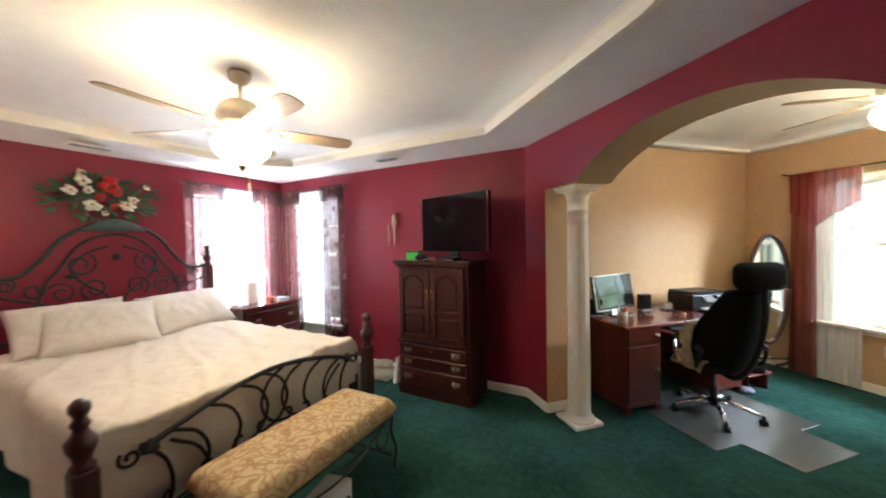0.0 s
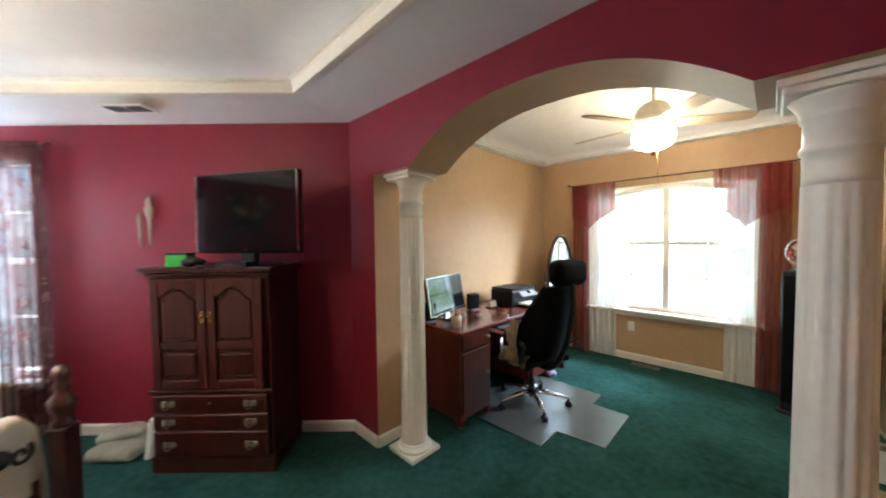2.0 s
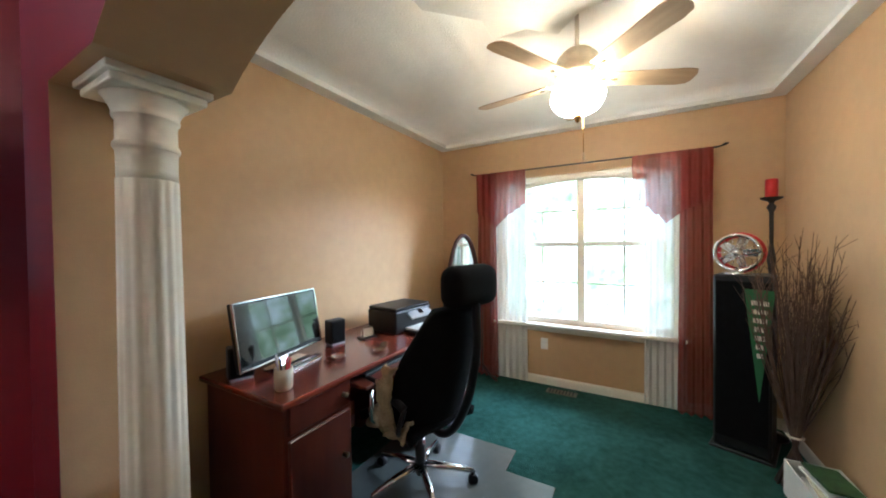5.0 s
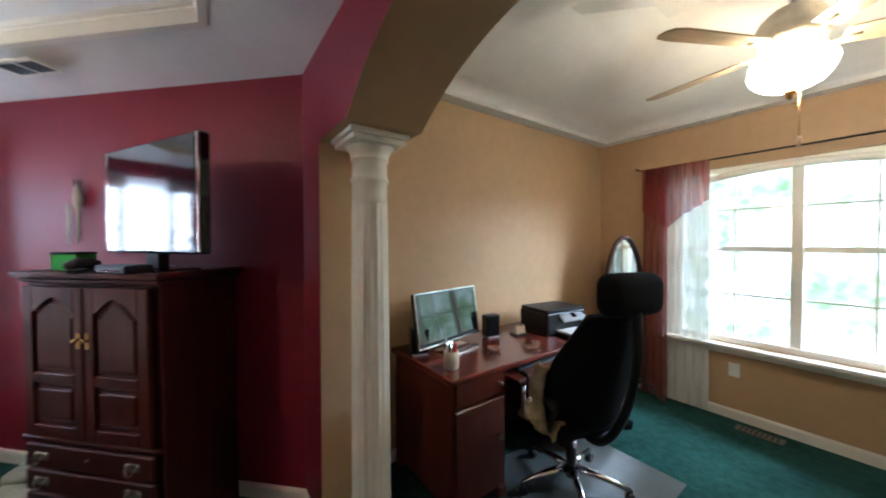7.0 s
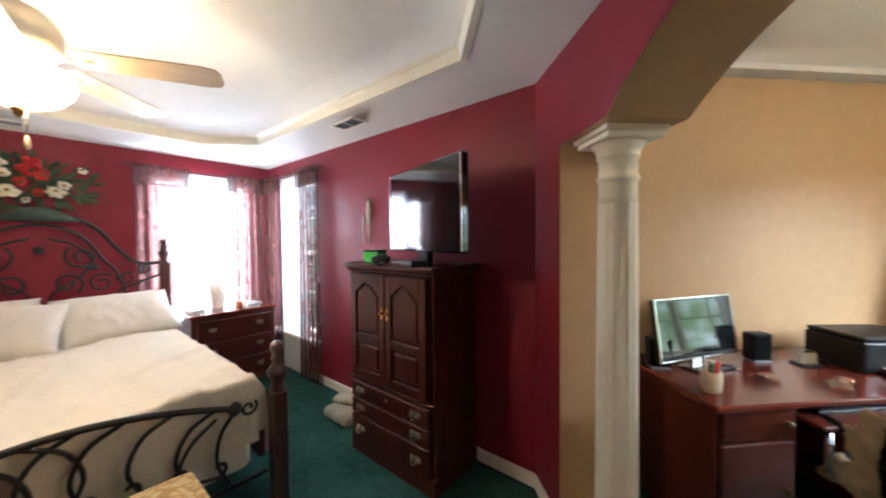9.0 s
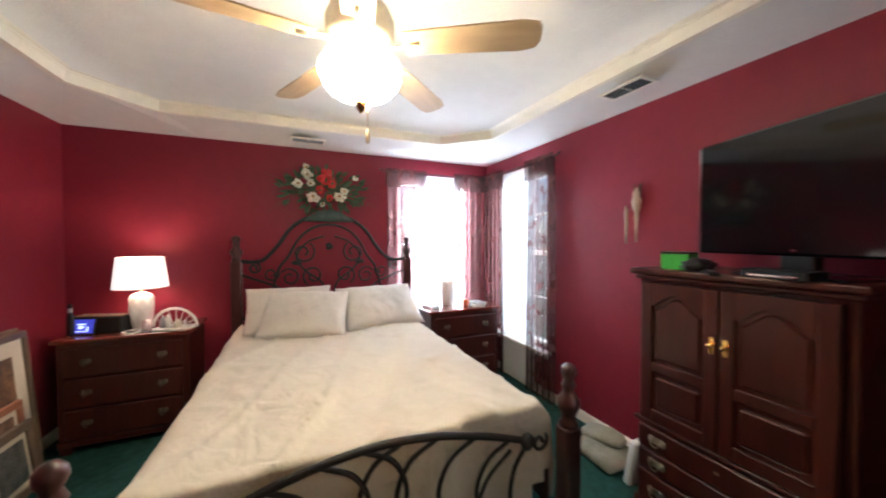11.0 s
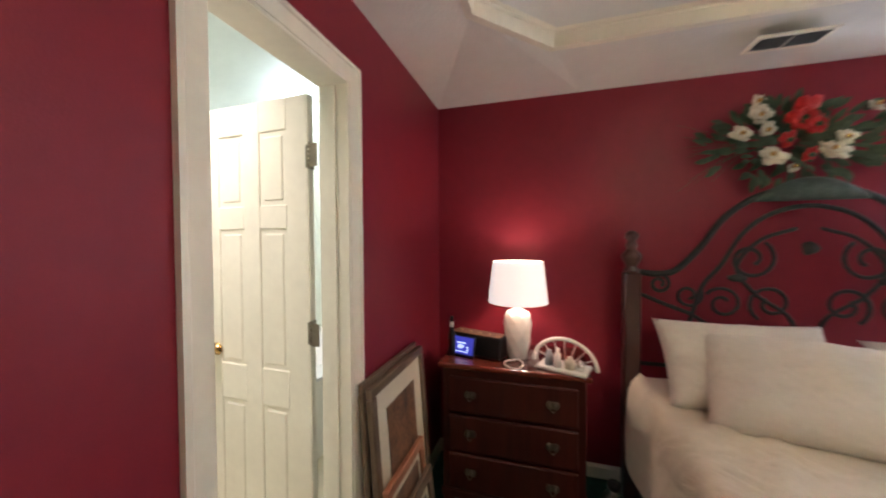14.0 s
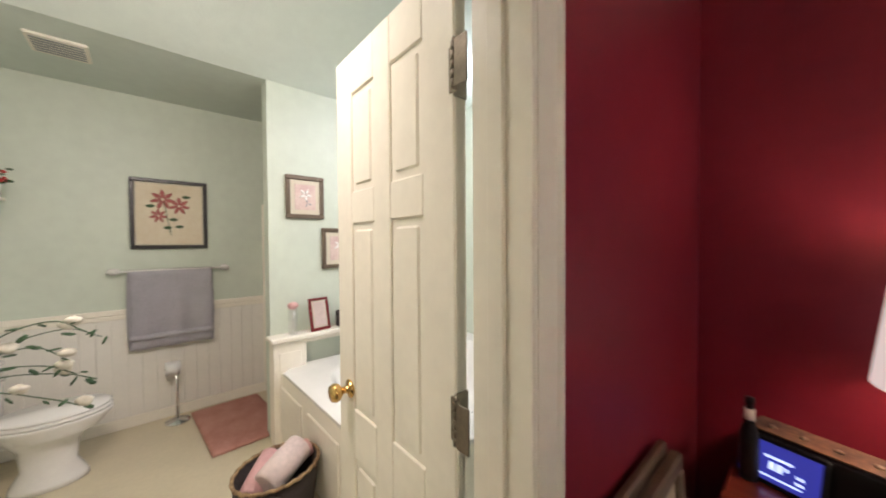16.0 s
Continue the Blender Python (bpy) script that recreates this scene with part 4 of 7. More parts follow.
pillow(0.72, 0.46, 0.17, lean(-3.70, 1.50, 0.90, 52, 0), 1, "beige pillow leaning on the headboard behind another")
pillow(0.72, 0.50, 0.18, lean(-3.50, 1.62, 0.885, 40, -8, -6), 2, "beige pillow lying against the pillow behind")
pillow(0.76, 0.50, 0.18, lean(-3.56, 2.29, 0.895, 42, 5, 4), 3, "beige pillow leaning beside the window end")


# ---- bench ----
bench = thing("bench", "upholstered bench with wrought-iron scroll legs at the foot of the bed", "bench", pose(-1.20, 1.775, 0))
BROCADE = mat("gold_brocade", (0.52, 0.37, 0.17), 0.8, var=0.1, scale=5, bump=0.3, bscale=200)
nt, lt = BROCADE.node_tree.nodes, BROCADE.node_tree.links
wv, tcn, rmp = nt.new("ShaderNodeTexVoronoi"), nt.new("ShaderNodeTexCoord"), nt.new("ShaderNodeValToRGB")
nz, mxv = nt.new("ShaderNodeTexNoise"), nt.new("ShaderNodeMix")
mxv.data_type = "VECTOR"
nz.inputs["Scale"].default_value, nz.inputs["Detail"].default_value = 9, 1
mxv.inputs[0].default_value = 0.22
lt.new(tcn.outputs["Object"], nz.inputs["Vector"]), lt.new(tcn.outputs["Object"], mxv.inputs[4]), lt.new(nz.outputs[1], mxv.inputs[5])
wv.feature, wv.inputs["Scale"].default_value = "DISTANCE_TO_EDGE", 18
lt.new(mxv.outputs[1], wv.inputs["Vector"]), lt.new(wv.outputs[0], rmp.inputs[0])
rmp.color_ramp.elements[0].position, rmp.color_ramp.elements[0].color = 0.05, (0.40, 0.245, 0.10, 1)
rmp.color_ramp.elements[1].position, rmp.color_ramp.elements[1].color = 0.13, (0.58, 0.43, 0.22, 1)
lt.new(rmp.outputs[0], nt["Principled BSDF"].inputs["Base Color"])


def cushion_fn(sg):
    def fn(s, t):
        a, b = s * 2 - 1, t * 2 - 1
        k = max(0, (1 - abs(a) ** 7) * (1 - abs(b) ** 12)) ** 0.5
        return (a * 0.225, b * 0.51, 0.455 + sg * (0.03 + 0.045 * k) if k > 0 else 0.455)
    return fn


bm = bmesh.new()
for sg in (1, -1):
    sh = sheet(cushion_fn(sg), 20, 40)
    me = bpy.data.meshes.new("tmp_half")
    sh.to_mesh(me)
    sh.free()
    bm.from_mesh(me)
bmesh.ops.remove_doubles(bm, verts=bm.verts[:], dist=0.004)
bmesh.ops.recalc_face_normals(bm, faces=bm.faces[:])
for f in bm.faces:
    f.smooth = True
part("seat", bm, BROCADE, bench, "gold scroll brocade seat cushion")
bm = bmesh.new()
for x in (-0.2, 0.2):
    tube([(x, -0.5, 0.40), (x, 0.5, 0.40)], 0.010, 8, bm)
for y in (-0.5, 0.5):
    tube([(-0.2, y, 0.40), (0.2, y, 0.40)], 0.010, 8, bm)
part("seat_frame", bm, IRON, bench)
for x in (-0.2, 0.2):
    for y, s in ((-0.5, -1), (0.5, 1)):
        part("leg", tube(smooth_path([(x, y, 0.40), (x, y - s * 0.02, 0.30), (x, y + s * 0.03, 0.16), (x, y + s * 0.01, 0.05), (x, y + s * 0.05, 0.008)]), 0.010, 8), IRON, bench)
        part("scroll", tube([(x + 0.0, q[1], q[2]) for q in curl(y - s * 0.10, 0.30, 0.085, 1.2, 1.2, s, 22)], 0.007, 6), IRON, bench)
    part("scroll", tube(smooth_path([(x, -0.40, 0.385), (x, -0.2, 0.30), (x, 0, 0.27), (x, 0.2, 0.30), (x, 0.40, 0.385)]), 0.007, 6), IRON, bench)
part("stretcher", tube([(0, -0.48, 0.14), (0, 0.48, 0.14)], 0.008, 8), IRON, bench)
for y in (-0.48, 0.48):
    part("cross_bar", tube([(-0.2, y + 0.0, 0.14), (0.2, y, 0.14)], 0.008, 8), IRON, bench)
carton = thing("carton", "small open white printed box on the carpet under the bench", "box", pose(-1.08, 1.78, 0, 0, 0, 12))
part("body", box(0, 0, 0, 0.16, 0.24, 0.20, 0.004), PAPER, carton)
for k, y in enumerate((-0.07, 0.0, 0.07)):
    part("print", ball(0.081, y, 0.10 + 0.02 * (k % 2), 0.003, 0.026, 0.035, 2, None, 0.4), PRINTD, carton, "brown printed motif")


# ---- nightstands ----
def pull(parent, m, w=0.07, mtl=PEWTER):
    """A bail pull: back plate, two posts and a hanging bail; it faces -y."""
    bm = box(0, -0.002, -0.018, w, 0.004, 0.036, 0.0015)
    ball(-w * 0.45, -0.003, 0, 0.016, 0.004, 0.024, 1, bm)
    ball(w * 0.45, -0.003, 0, 0.016, 0.004, 0.024, 1, bm)
    tube(smooth_path([(-w * 0.36, -0.004, 0.004), (-w * 0.36, -0.02, 0.002), (-w * 0.2, -0.024, -0.02), (0, -0.025, -0.025), (w * 0.2, -0.024, -0.02), (w * 0.36, -0.02, 0.002), (w * 0.36, -0.004, 0.004)], 4), 0.003, 6, bm)
    return part("pull", bm, mtl, parent, "antique brass bail pull", m)


def nightstand(m, label, w=0.80, d=0.46, h=0.82):
    """A three-drawer chest facing -y, its back at y = d."""
    c = thing("nightstand", label, "nightstand", m, "nightstands")
    part("body", box(0, d / 2, 0.10, w - 0.04, d - 0.02, h - 0.13, 0.004), CHERRY, c)
    bm = bmesh.new()
    for x in (-w / 2 + 0.055, w / 2 - 0.055):
        for y in (0.04, d - 0.05):
            bm_box(bm, x, y, 0, 0.07, 0.07, 0.10, 0.01)
    bm_box(bm, 0, 0.02, 0.05, w - 0.02, 0.035, 0.05, 0.008)
    part("plinth", bm, CHERRY, c)
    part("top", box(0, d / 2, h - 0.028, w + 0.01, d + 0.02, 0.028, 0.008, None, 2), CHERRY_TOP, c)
    dh = (h - 0.17) / 3
    for k in range(3):
        z = 0.118 + k * dh
        dr = part("drawer", box(0, -0.001, z, w - 0.12, 0.022, dh - 0.018, 0.006), CHERRY, c)
        for x in (-w * 0.27, w * 0.27):
            pull(dr, pose(x, -0.012, z + dh / 2), 0.042, BRONZE)
    return c


NS1 = nightstand(pose(-3.58, 0.405, 0, 0, 0, 90), "dark cherry three-drawer nightstand with brass pulls beside the bed")
NS2 = nightstand(pose(-3.42, 3.13, 0, 0, 0, 90), "dark cherry three-drawer nightstand by the windows", d=0.50)


def facet_lamp(m, label, lit):
    l = thing("table_lamp", label, "lamp", m, "bedside lamps")
    bm, n = bmesh.new(), 8
    prof = [(0.058, 0.0), (0.066, 0.05), (0.074, 0.10), (0.079, 0.15), (0.082, 0.20), (0.079, 0.245), (0.066, 0.268), (0.040, 0.279), (0.026, 0.288)]
    rings = [[bm.verts.new((r * math.cos(2 * math.pi * (i + 0.5 * (k % 2)) / n), r * math.sin(2 * math.pi * (i + 0.5 * (k % 2)) / n), z)) for i in range(n)] for k, (r, z) in enumerate(prof)]
    for k, (a, b) in enumerate(zip(rings, rings[1:])):
        for i in range(n):
            j = (i + 1) % n
            if k % 2 == 0:
                bm.faces.new((a[i], a[j], b[i])), bm.faces.new((a[j], b[j], b[i]))
            else:
                bm.faces.new((a[i], a[j], b[j])), bm.faces.new((a[i], b[j], b[i]))
    bm.faces.new(list(reversed(rings[0]))), bm.faces.new(rings[-1])
    part("base", bm, WHITEP, l, "white faceted ceramic base")
    part("neck", tube([(0, 0, 0.28), (0, 0, 0.37)], 0.008, 8), BRASS, l)
    part("shade", lathe_open([(0.172, 0.325), (0.145, 0.565)], 40), SHADE if lit else mat("unlit_shade", (0.78, 0.74, 0.68), 0.8, var=0.03), l, "white drum lamp shade")
    bm = tube([(0.143 * math.cos(a), 0.143 * math.sin(a), 0.563) for a in [2 * math.pi * i / 40 for i in range(41)]], 0.002, 6)
    tube([(0.143, 0, 0.56), (0, 0, 0.55), (-0.143, 0, 0.56)], 0.0015, 5, bm)
    part("shade_ring", bm, TRIM, l)
    return l


def lathe_open(profile, seg):
    bm = bmesh.new()
    for pr in (profile, [(r - 0.002, z) for r, z in reversed(profile)]):
        rings = [[bm.verts.new((r * math.cos(2 * math.pi * i / seg), r * math.sin(2 * math.pi * i / seg), z)) for i in range(seg)] for r, z in pr]
        for a, b in zip(rings, rings[1:]):
            for i in range(seg):
                f = bm.faces.new((a[i], a[(i + 1) % seg], b[(i + 1) % seg], b[i]))
                f.smooth = True
    return bm


facet_lamp(pose(-3.79, 0.43, 0.82), "lit white faceted ceramic lamp on the nightstand", True)
facet_lamp(pose(-3.74, 3.06, 0.82), "lit white faceted ceramic lamp before the window", True)

clock = thing("clock_radio", "black clock radio with a glowing blue screen", "clock radio", pose(-3.74, 0.13, 0.82, 0, 0, 72))
part("body", box(0.05, 0.06, 0, 0.34, 0.11, 0.125, 0.008), BLACK, clock)
part("top_plate", box(0.05, 0.06, 0.125, 0.32, 0.10, 0.004, 0.001), PRINTD, clock)
tab = part("screen_frame", box(0, 0, 0, 0.185, 0.012, 0.125, 0.005, pose(-0.02, -0.035, 0, -14, 0, 0)), BLACK, clock)
SCR = glow("blue_screen", (0.05, 0.055, 0.42), 0.75)
part("screen", box(0, -0.0066, 0.012, 0.165, 0.001, 0.10, 0, pose(-0.02, -0.035, 0, -14, 0, 0)), SCR, clock, "glowing blue display")
LIT = glow("display_white", (0.7, 0.8, 1.0), 1.6)
bm = bmesh.new()
for x, z, w, h in ((-0.012, 0.045, 0.012, 0.020), (0.004, 0.045, 0.012, 0.020), (0.018, 0.055, 0.008, 0.008), (0.0, 0.074, 0.06, 0.006), (0.045, 0.05, 0.016, 0.006), (0.045, 0.035, 0.016, 0.006), (0.0, 0.024, 0.10, 0.004)):
    bm_box(bm, x, -0.0075, z, w, 0.0008, h, 0, pose(-0.02, -0.035, 0, -14, 0, 0))
part("display_marks", bm, LIT, clock)
for k in range(4):
    part("button", lathe([(0.008, 0), (0.008, 0.004), (0.006, 0.006), (0, 0.006)], 12), PEWTER, clock, "", pose(-0.06 + k * 0.065, 0.05, 0.1292))
bottle = thing("sauce_bottle", "dark slim glass bottle with pale neck label", "bottle", pose(-3.72, 0.045, 0.82) @ Matrix.Diagonal((0.9, 0.9, 1.25, 1)))
part("body", lathe([(0.022, 0), (0.024, 0.01), (0.024, 0.10), (0.012, 0.135), (0.010, 0.17), (0.012, 0.172), (0.012, 0.185), (0.0, 0.186)], 18), BLACK, bottle)
part("label", lathe([(0.0135, 0.135), (0.0135, 0.16)], 18), PAPER, bottle)

basket = thing("fan_basket", "white arched wicker tray holding bottles and jars", "basket", pose(-3.66, 0.68, 0.82, 0, 0, 70))
part("tray", box(0, 0, 0, 0.26, 0.15, 0.02, 0.006), WHITEP, basket)
arch_pts = [(0.165 * math.cos(a), 0.0, 0.02 + 0.14 * math.sin(a)) for a in [math.pi * i / 18 for i in range(19)]]
part("rim", tube(arch_pts, 0.011, 8), WHITEP, basket)
for k in range(7):
    a = math.pi * (k + 1) / 8
    part("rib", tube([(0.04 * math.cos(a), 0.01, 0.02), (0.155 * math.cos(a), 0.01, 0.02 + 0.13 * math.sin(a))], 0.003, 6), WHITEP, basket)
for x, y, r, h, mt in ((-0.07, -0.03, 0.022, 0.08, GREYP), (-0.02, -0.045, 0.018, 0.10, PAPER), (0.04, -0.03, 0.026, 0.06, MATBOARD), (0.09, -0.02, 0.02, 0.05, CHROME)):
    solid("jar", lathe([(r, 0), (r, h * 0.7), (r * 0.6, h * 0.78), (r * 0.6, h), (0, h)], 16), mt, "small pale cosmetics jar in the basket", "jar", pose(-3.66, 0.68, 0.84, 0, 0, 70) @ pose(x, y, 0), "cosmetics jars")
solid("drinking_glass", lathe([(0.026, 0), (0.03, 0.005), (0.034, 0.09), (0.032, 0.09), (0.028, 0.01), (0.0, 0.008)], 20), clear_glass("tumbler_glass", 0.25), "clear water glass on the nightstand", "glass", pose(-3.62, 0.52, 0.82))
bm = tube([(0.07 * math.cos(a) * (1 + 0.2 * math.sin(3 * a)), 0.05 * math.sin(a), 0.006 + 0.01 * (i % 5) / 5) for i, a in enumerate([0.35 * k for k in range(54)])], 0.003, 6)
solid("cable_coil", bm, PAPER, "loose white charging cable coiled on the nightstand", "cable", pose(-3.63, 0.42, 0.822))
for x, y, h, w, d, k, mt in ((-3.60, 2.82, 0.03, 0.16, 0.11, 15, PRINTD), (-3.56, 3.32, 0.022, 0.20, 0.14, -10, PAPER), (-3.55, 3.325, 0.018, 0.18, 0.13, 8, GREYP)):
    z = 0.82 if mt is not GREYP else 0.843
    bk = thing("book", "closed paperback lying on the nightstand", "book", pose(x, y, z, 0, 0, k), "nightstand books")
    part("pages", box(0, 0, 0.002, w - 0.008, d - 0.006, h - 0.004), PAPER, bk)
    part("cover", bm_box(bm_box(box(0, 0, 0, w, d, 0.002), 0, 0, h - 0.002, w, d, 0.002), -w / 2 + 0.001, 0, 0.002, 0.002, d, h - 0.004), mt, bk)
solid("candle", lathe([(0.03, 0), (0.032, 0.005), (0.032, 0.055), (0.03, 0.06), (0.02, 0.056), (0, 0.056)], 20), mat("orange_wax", (0.65, 0.16, 0.07), 0.5), "orange pillar candle on the nightstand", "candle", pose(-3.60, 3.22, 0.82))

# framed pictures leaning on the south wall
def framed(name, w, h, t, m, label, frame_mat, fw, picture, margin, group="", extra=None):
    """A picture frame facing -y, standing on its lower edge."""
    f = thing(name, label, "picture", m, group)
    bm = bmesh.new()
    for x, z, sx, sz in ((0, 0, w, fw), (0, h - fw, w, fw), (-w / 2 + fw / 2, fw, fw, h - 2 * fw), (w / 2 - fw / 2, fw, fw, h - 2 * fw)):
        bm_box(bm, x, 0, z, sx, t, sz, min(0.005, fw * 0.2))
    part("frame", bm, frame_mat, f)
    part("backing", box(0, t * 0.32, fw * 0.5, w - fw, 0.004, h - fw), BLACK, f)
    part("mat_board", box(0, 0.0, fw * 0.9, w - 1.8 * fw, 0.003, h - 1.8 * fw), MATBOARD, f)
    part("print", box(0, -0.004, fw + margin, w - 2 * fw - 2 * margin, 0.003, h - 2 * fw - 2 * margin), picture, f)
    if extra:
        extra(f)
    return f


BROWNF = mat("brown_moulded_frame", (0.11, 0.072, 0.048), 0.4, scale=8, second=(0.17, 0.115, 0.075))
ORANGEF = mat("orange_wood_frame", (0.26, 0.095, 0.045), 0.45, scale=8, second=(0.34, 0.14, 0.07))
# local -y (the picture's face) turns to +y in the room
framed("leaning_picture", 0.58, 0.95, 0.022, pose(-3.215, -0.055, 0.0, 0, 0, 180) @ pose(0, 0, 0, -3.5, 0, 0), "large framed print hidden behind another against the wall", BROWNF, 0.04, PRINTD, 0.09, "leaning pictures")
framed("leaning_picture", 0.58, 0.93, 0.030, pose(-3.225, -0.018, 0.0, 0, 0, 180) @ pose(0, 0, 0, -4, 0, 0), "large framed print leaning against the red wall", BROWNF, 0.042, PRINTD, 0.095, "leaning pictures")
framed("leaning_picture", 0.40, 0.54, 0.026, pose(-3.13, 0.035, 0.0, 0, 0, 180) @ pose(0, 0, 0, -5, 0, 0), "orange-framed print leaning before a larger picture", ORANGEF, 0.045, PRINTD, 0.03, "leaning pictures")
framed("leaning_picture", 0.38, 0.42, 0.025, pose(-3.12, 0.085, 0.0, 0, 0, 180) @ pose(0, 0, 0, -6.5, 0, 0), "wood-framed dark print on the carpet before others", BROWNF, 0.055, mat("blue_grey_print", (0.03, 0.034, 0.036), 0.4, scale=14, second=(0.20, 0.20, 0.18)), 0.03, "leaning pictures")

jugm = clear_glass("clear_plastic", 0.22)
jug = thing("water_jug", "clear plastic jug with handle on the carpet by the nightstand", "jug", pose(-3.55, 0.905, 0))
part("body", lathe([(0.07, 0), (0.078, 0.01), (0.078, 0.20), (0.05, 0.26), (0.03, 0.28), (0.03, 0.30)], 24), jugm, jug)
part("cap", lathe([(0.032, 0.30), (0.032, 0.325), (0, 0.326)], 18), BLACK, jug)


# ---- armoire ----
arm = thing("armoire", "dark cherry armoire with arched panel doors and drawers", "armoire", pose(-1.278, 3.278, 0) @ Matrix.Diagonal((0.915, 0.955, 1.005, 1)))
AW, AD, AH = 0.88, 0.485, 1.355
part("body", box(0, AD / 2 + 0.01, 0.09, AW - 0.03, AD - 0.03, AH - 0.13, 0.004), CHERRY, arm)
bm = box(0, 0.02, 0.0, AW, 0.03, 0.11, 0.006)
for s in (-1, 1):
    bm_box(bm, s * (AW / 2 - 0.015), AD / 2 + 0.012, 0.0, 0.028, AD - 0.05, 0.105, 0.006)
part("plinth", bm, CHERRY, arm)
bm = box(0, AD / 2, AH - 0.055, AW + 0.01, AD + 0.01, 0.025, 0.008)
bm_box(bm, 0, AD / 2 - 0.005, AH - 0.03, AW + 0.05, AD + 0.04, 0.03, 0.008, None, 2)
part("cornice", bm, CHERRY, arm)
part("waist_moulding", box(0, 0.006, 0.535, AW, 0.028, 0.022, 0.006), CHERRY, arm)
for z, h in ((0.115, 0.17), (0.295, 0.105), (0.41, 0.115)):
    dr = part("drawer", box(0, 0.0, z, AW - 0.07, 0.024, h, 0.007), CHERRY, arm)
    for x in (-0.29, 0.29):
        pull(dr, pose(x, -0.013, z + h / 2 + 0.004), 0.075)
part("keyhole", lathe([(0.008, 0), (0.006, 0.003), (0, 0.003)], 12, Matrix.Rotation(radians(90), 4, "X")), PEWTER, arm, "", pose(0, -0.012, 0.475))
for s in (-1, 1):
    cx = s * 0.197
    bm = bmesh.new()
    w, z0, z1 = 0.386, 0.565, 1.285
    bm_box(bm, cx, 0.006, z0, w, 0.012, z1 - z0)
    for x in (cx - w / 2 + 0.03, cx + w / 2 - 0.03):
        bm_box(bm, x, -0.004, z0, 0.06, 0.024, z1 - z0, 0.004)
    bm_box(bm, cx, -0.004, z0, w - 0.12, 0.0235, 0.06, 0.004)
    bm_box(bm, cx, -0.004, 0.825, w - 0.12, 0.0235, 0.05, 0.004)
    top = [(-0.133, z1), (-0.133, 1.165)] + [(-0.133 + 0.266 * k / 16, 1.165 + 0.07 * math.sin(math.pi * k / 16) ** 1.6) for k in range(17)] + [(0.133, z1)]
    prism(top, 0.0235, pose(cx, -0.016, 0), bm)
    dd = part("door", bm, CHERRY, arm)
    part("panel", box(cx, -0.003, 0.645, 0.235, 0.020, 0.16, 0.014), CHERRY, dd)
    pan = [(-0.118, 0.89), (0.118, 0.89), (0.118, 1.145)] + [(0.118 - 0.236 * k / 16, 1.145 + 0.07 * math.sin(math.pi * k / 16) ** 1.6) for k in range(1, 16)] + [(-0.118, 1.145)]
    bm = prism(pan, 0.016, pose(cx, -0.011, 0))
    bmesh.ops.bevel(bm, geom=[e for e in bm.edges if e.calc_length() > 0.0 and all(abs(v.co.y + 0.011) < 1e-5 for v in e.verts)], offset=0.010, segments=1, affect="EDGES")
    part("panel", bm, CHERRY, dd)
    part("door_pull", bm_box(lathe([(0.010, 0), (0.006, 0.012), (0.013, 0.022), (0.008, 0.028), (0, 0.029)], 14, pose(s * 0.028, -0.014, 1.04, 90, 0, 0)), s * 0.028, -0.0175, 1.0, 0.018, 0.003, 0.075, 0.001), BRASS, dd, "small brass door knob")

# television and things on the armoire
tv = thing("television", "black flat-screen television on a stand", "television", pose(-1.10, 3.43, AH, 0, 0, -16))
part("foot", box(0, 0.03, 0, 0.40, 0.20, 0.015, 0.006), SCREEN, tv)
part("neck", box(0, 0.03, 0.015, 0.12, 0.05, 0.09, 0.006), BLACK, tv)
part("casing", box(0, 0.02, 0.09, 0.87, 0.055, 0.555, 0.010), SCREEN, tv)
part("screen", box(0, -0.009, 0.125, 0.815, 0.004, 0.495), SCREEN, tv, "dark glossy screen")
for x in (-0.427, 0.427):
    part("side_trim", box(x, -0.006, 0.10, 0.012, 0.012, 0.535, 0.003), CHROME, tv, "silver side trim")
part("badge", box(0, -0.0085, 0.108, 0.022, 0.003, 0.010), CHROME, tv)
gb = thing("green_box", "small bright green box on the armoire", "box", pose(-1.53, 3.40, AH, 0, 0, 8))
part("body", box(0, 0, 0, 0.13, 0.10, 0.085, 0.003), mat("bright_green_card", (0.05, 0.42, 0.05), 0.5), gb)
part("lid", box(0, 0, 0.0852, 0.134, 0.104, 0.012, 0.003), BLACK, gb)
solid("cap_hat", ball(0, 0, 0.0, 0.07, 0.06, 0.035, 3, None, 0.3, pose(0, 0, 0.03)), BLACK, "dark folded cloth cap beside the television", "cap", pose(-1.42, 3.36, AH + 0.004))
dv = thing("set_top_box", "black media box with silver feet before the television", "media player", pose(-1.09, 3.30, AH, 0, 0, -10))
part("body", box(0, 0, 0.006, 0.22, 0.11, 0.035, 0.004), BLACK, dv)
part("front_strip", box(0, -0.056, 0.014, 0.16, 0.002, 0.008), CHROME, dv)
rm = thing("remote_control", "black remote control lying on the armoire", "remote control", pose(-1.33, 3.29, AH, 0, 0, 40))
part("body", box(0, 0, 0, 0.045, 0.16, 0.018, 0.006), BLACK, rm)
for k in range(4):
    part("button", box(0, -0.045 + k * 0.03, 0.018, 0.022, 0.012, 0.003, 0.001), GREYP, rm)

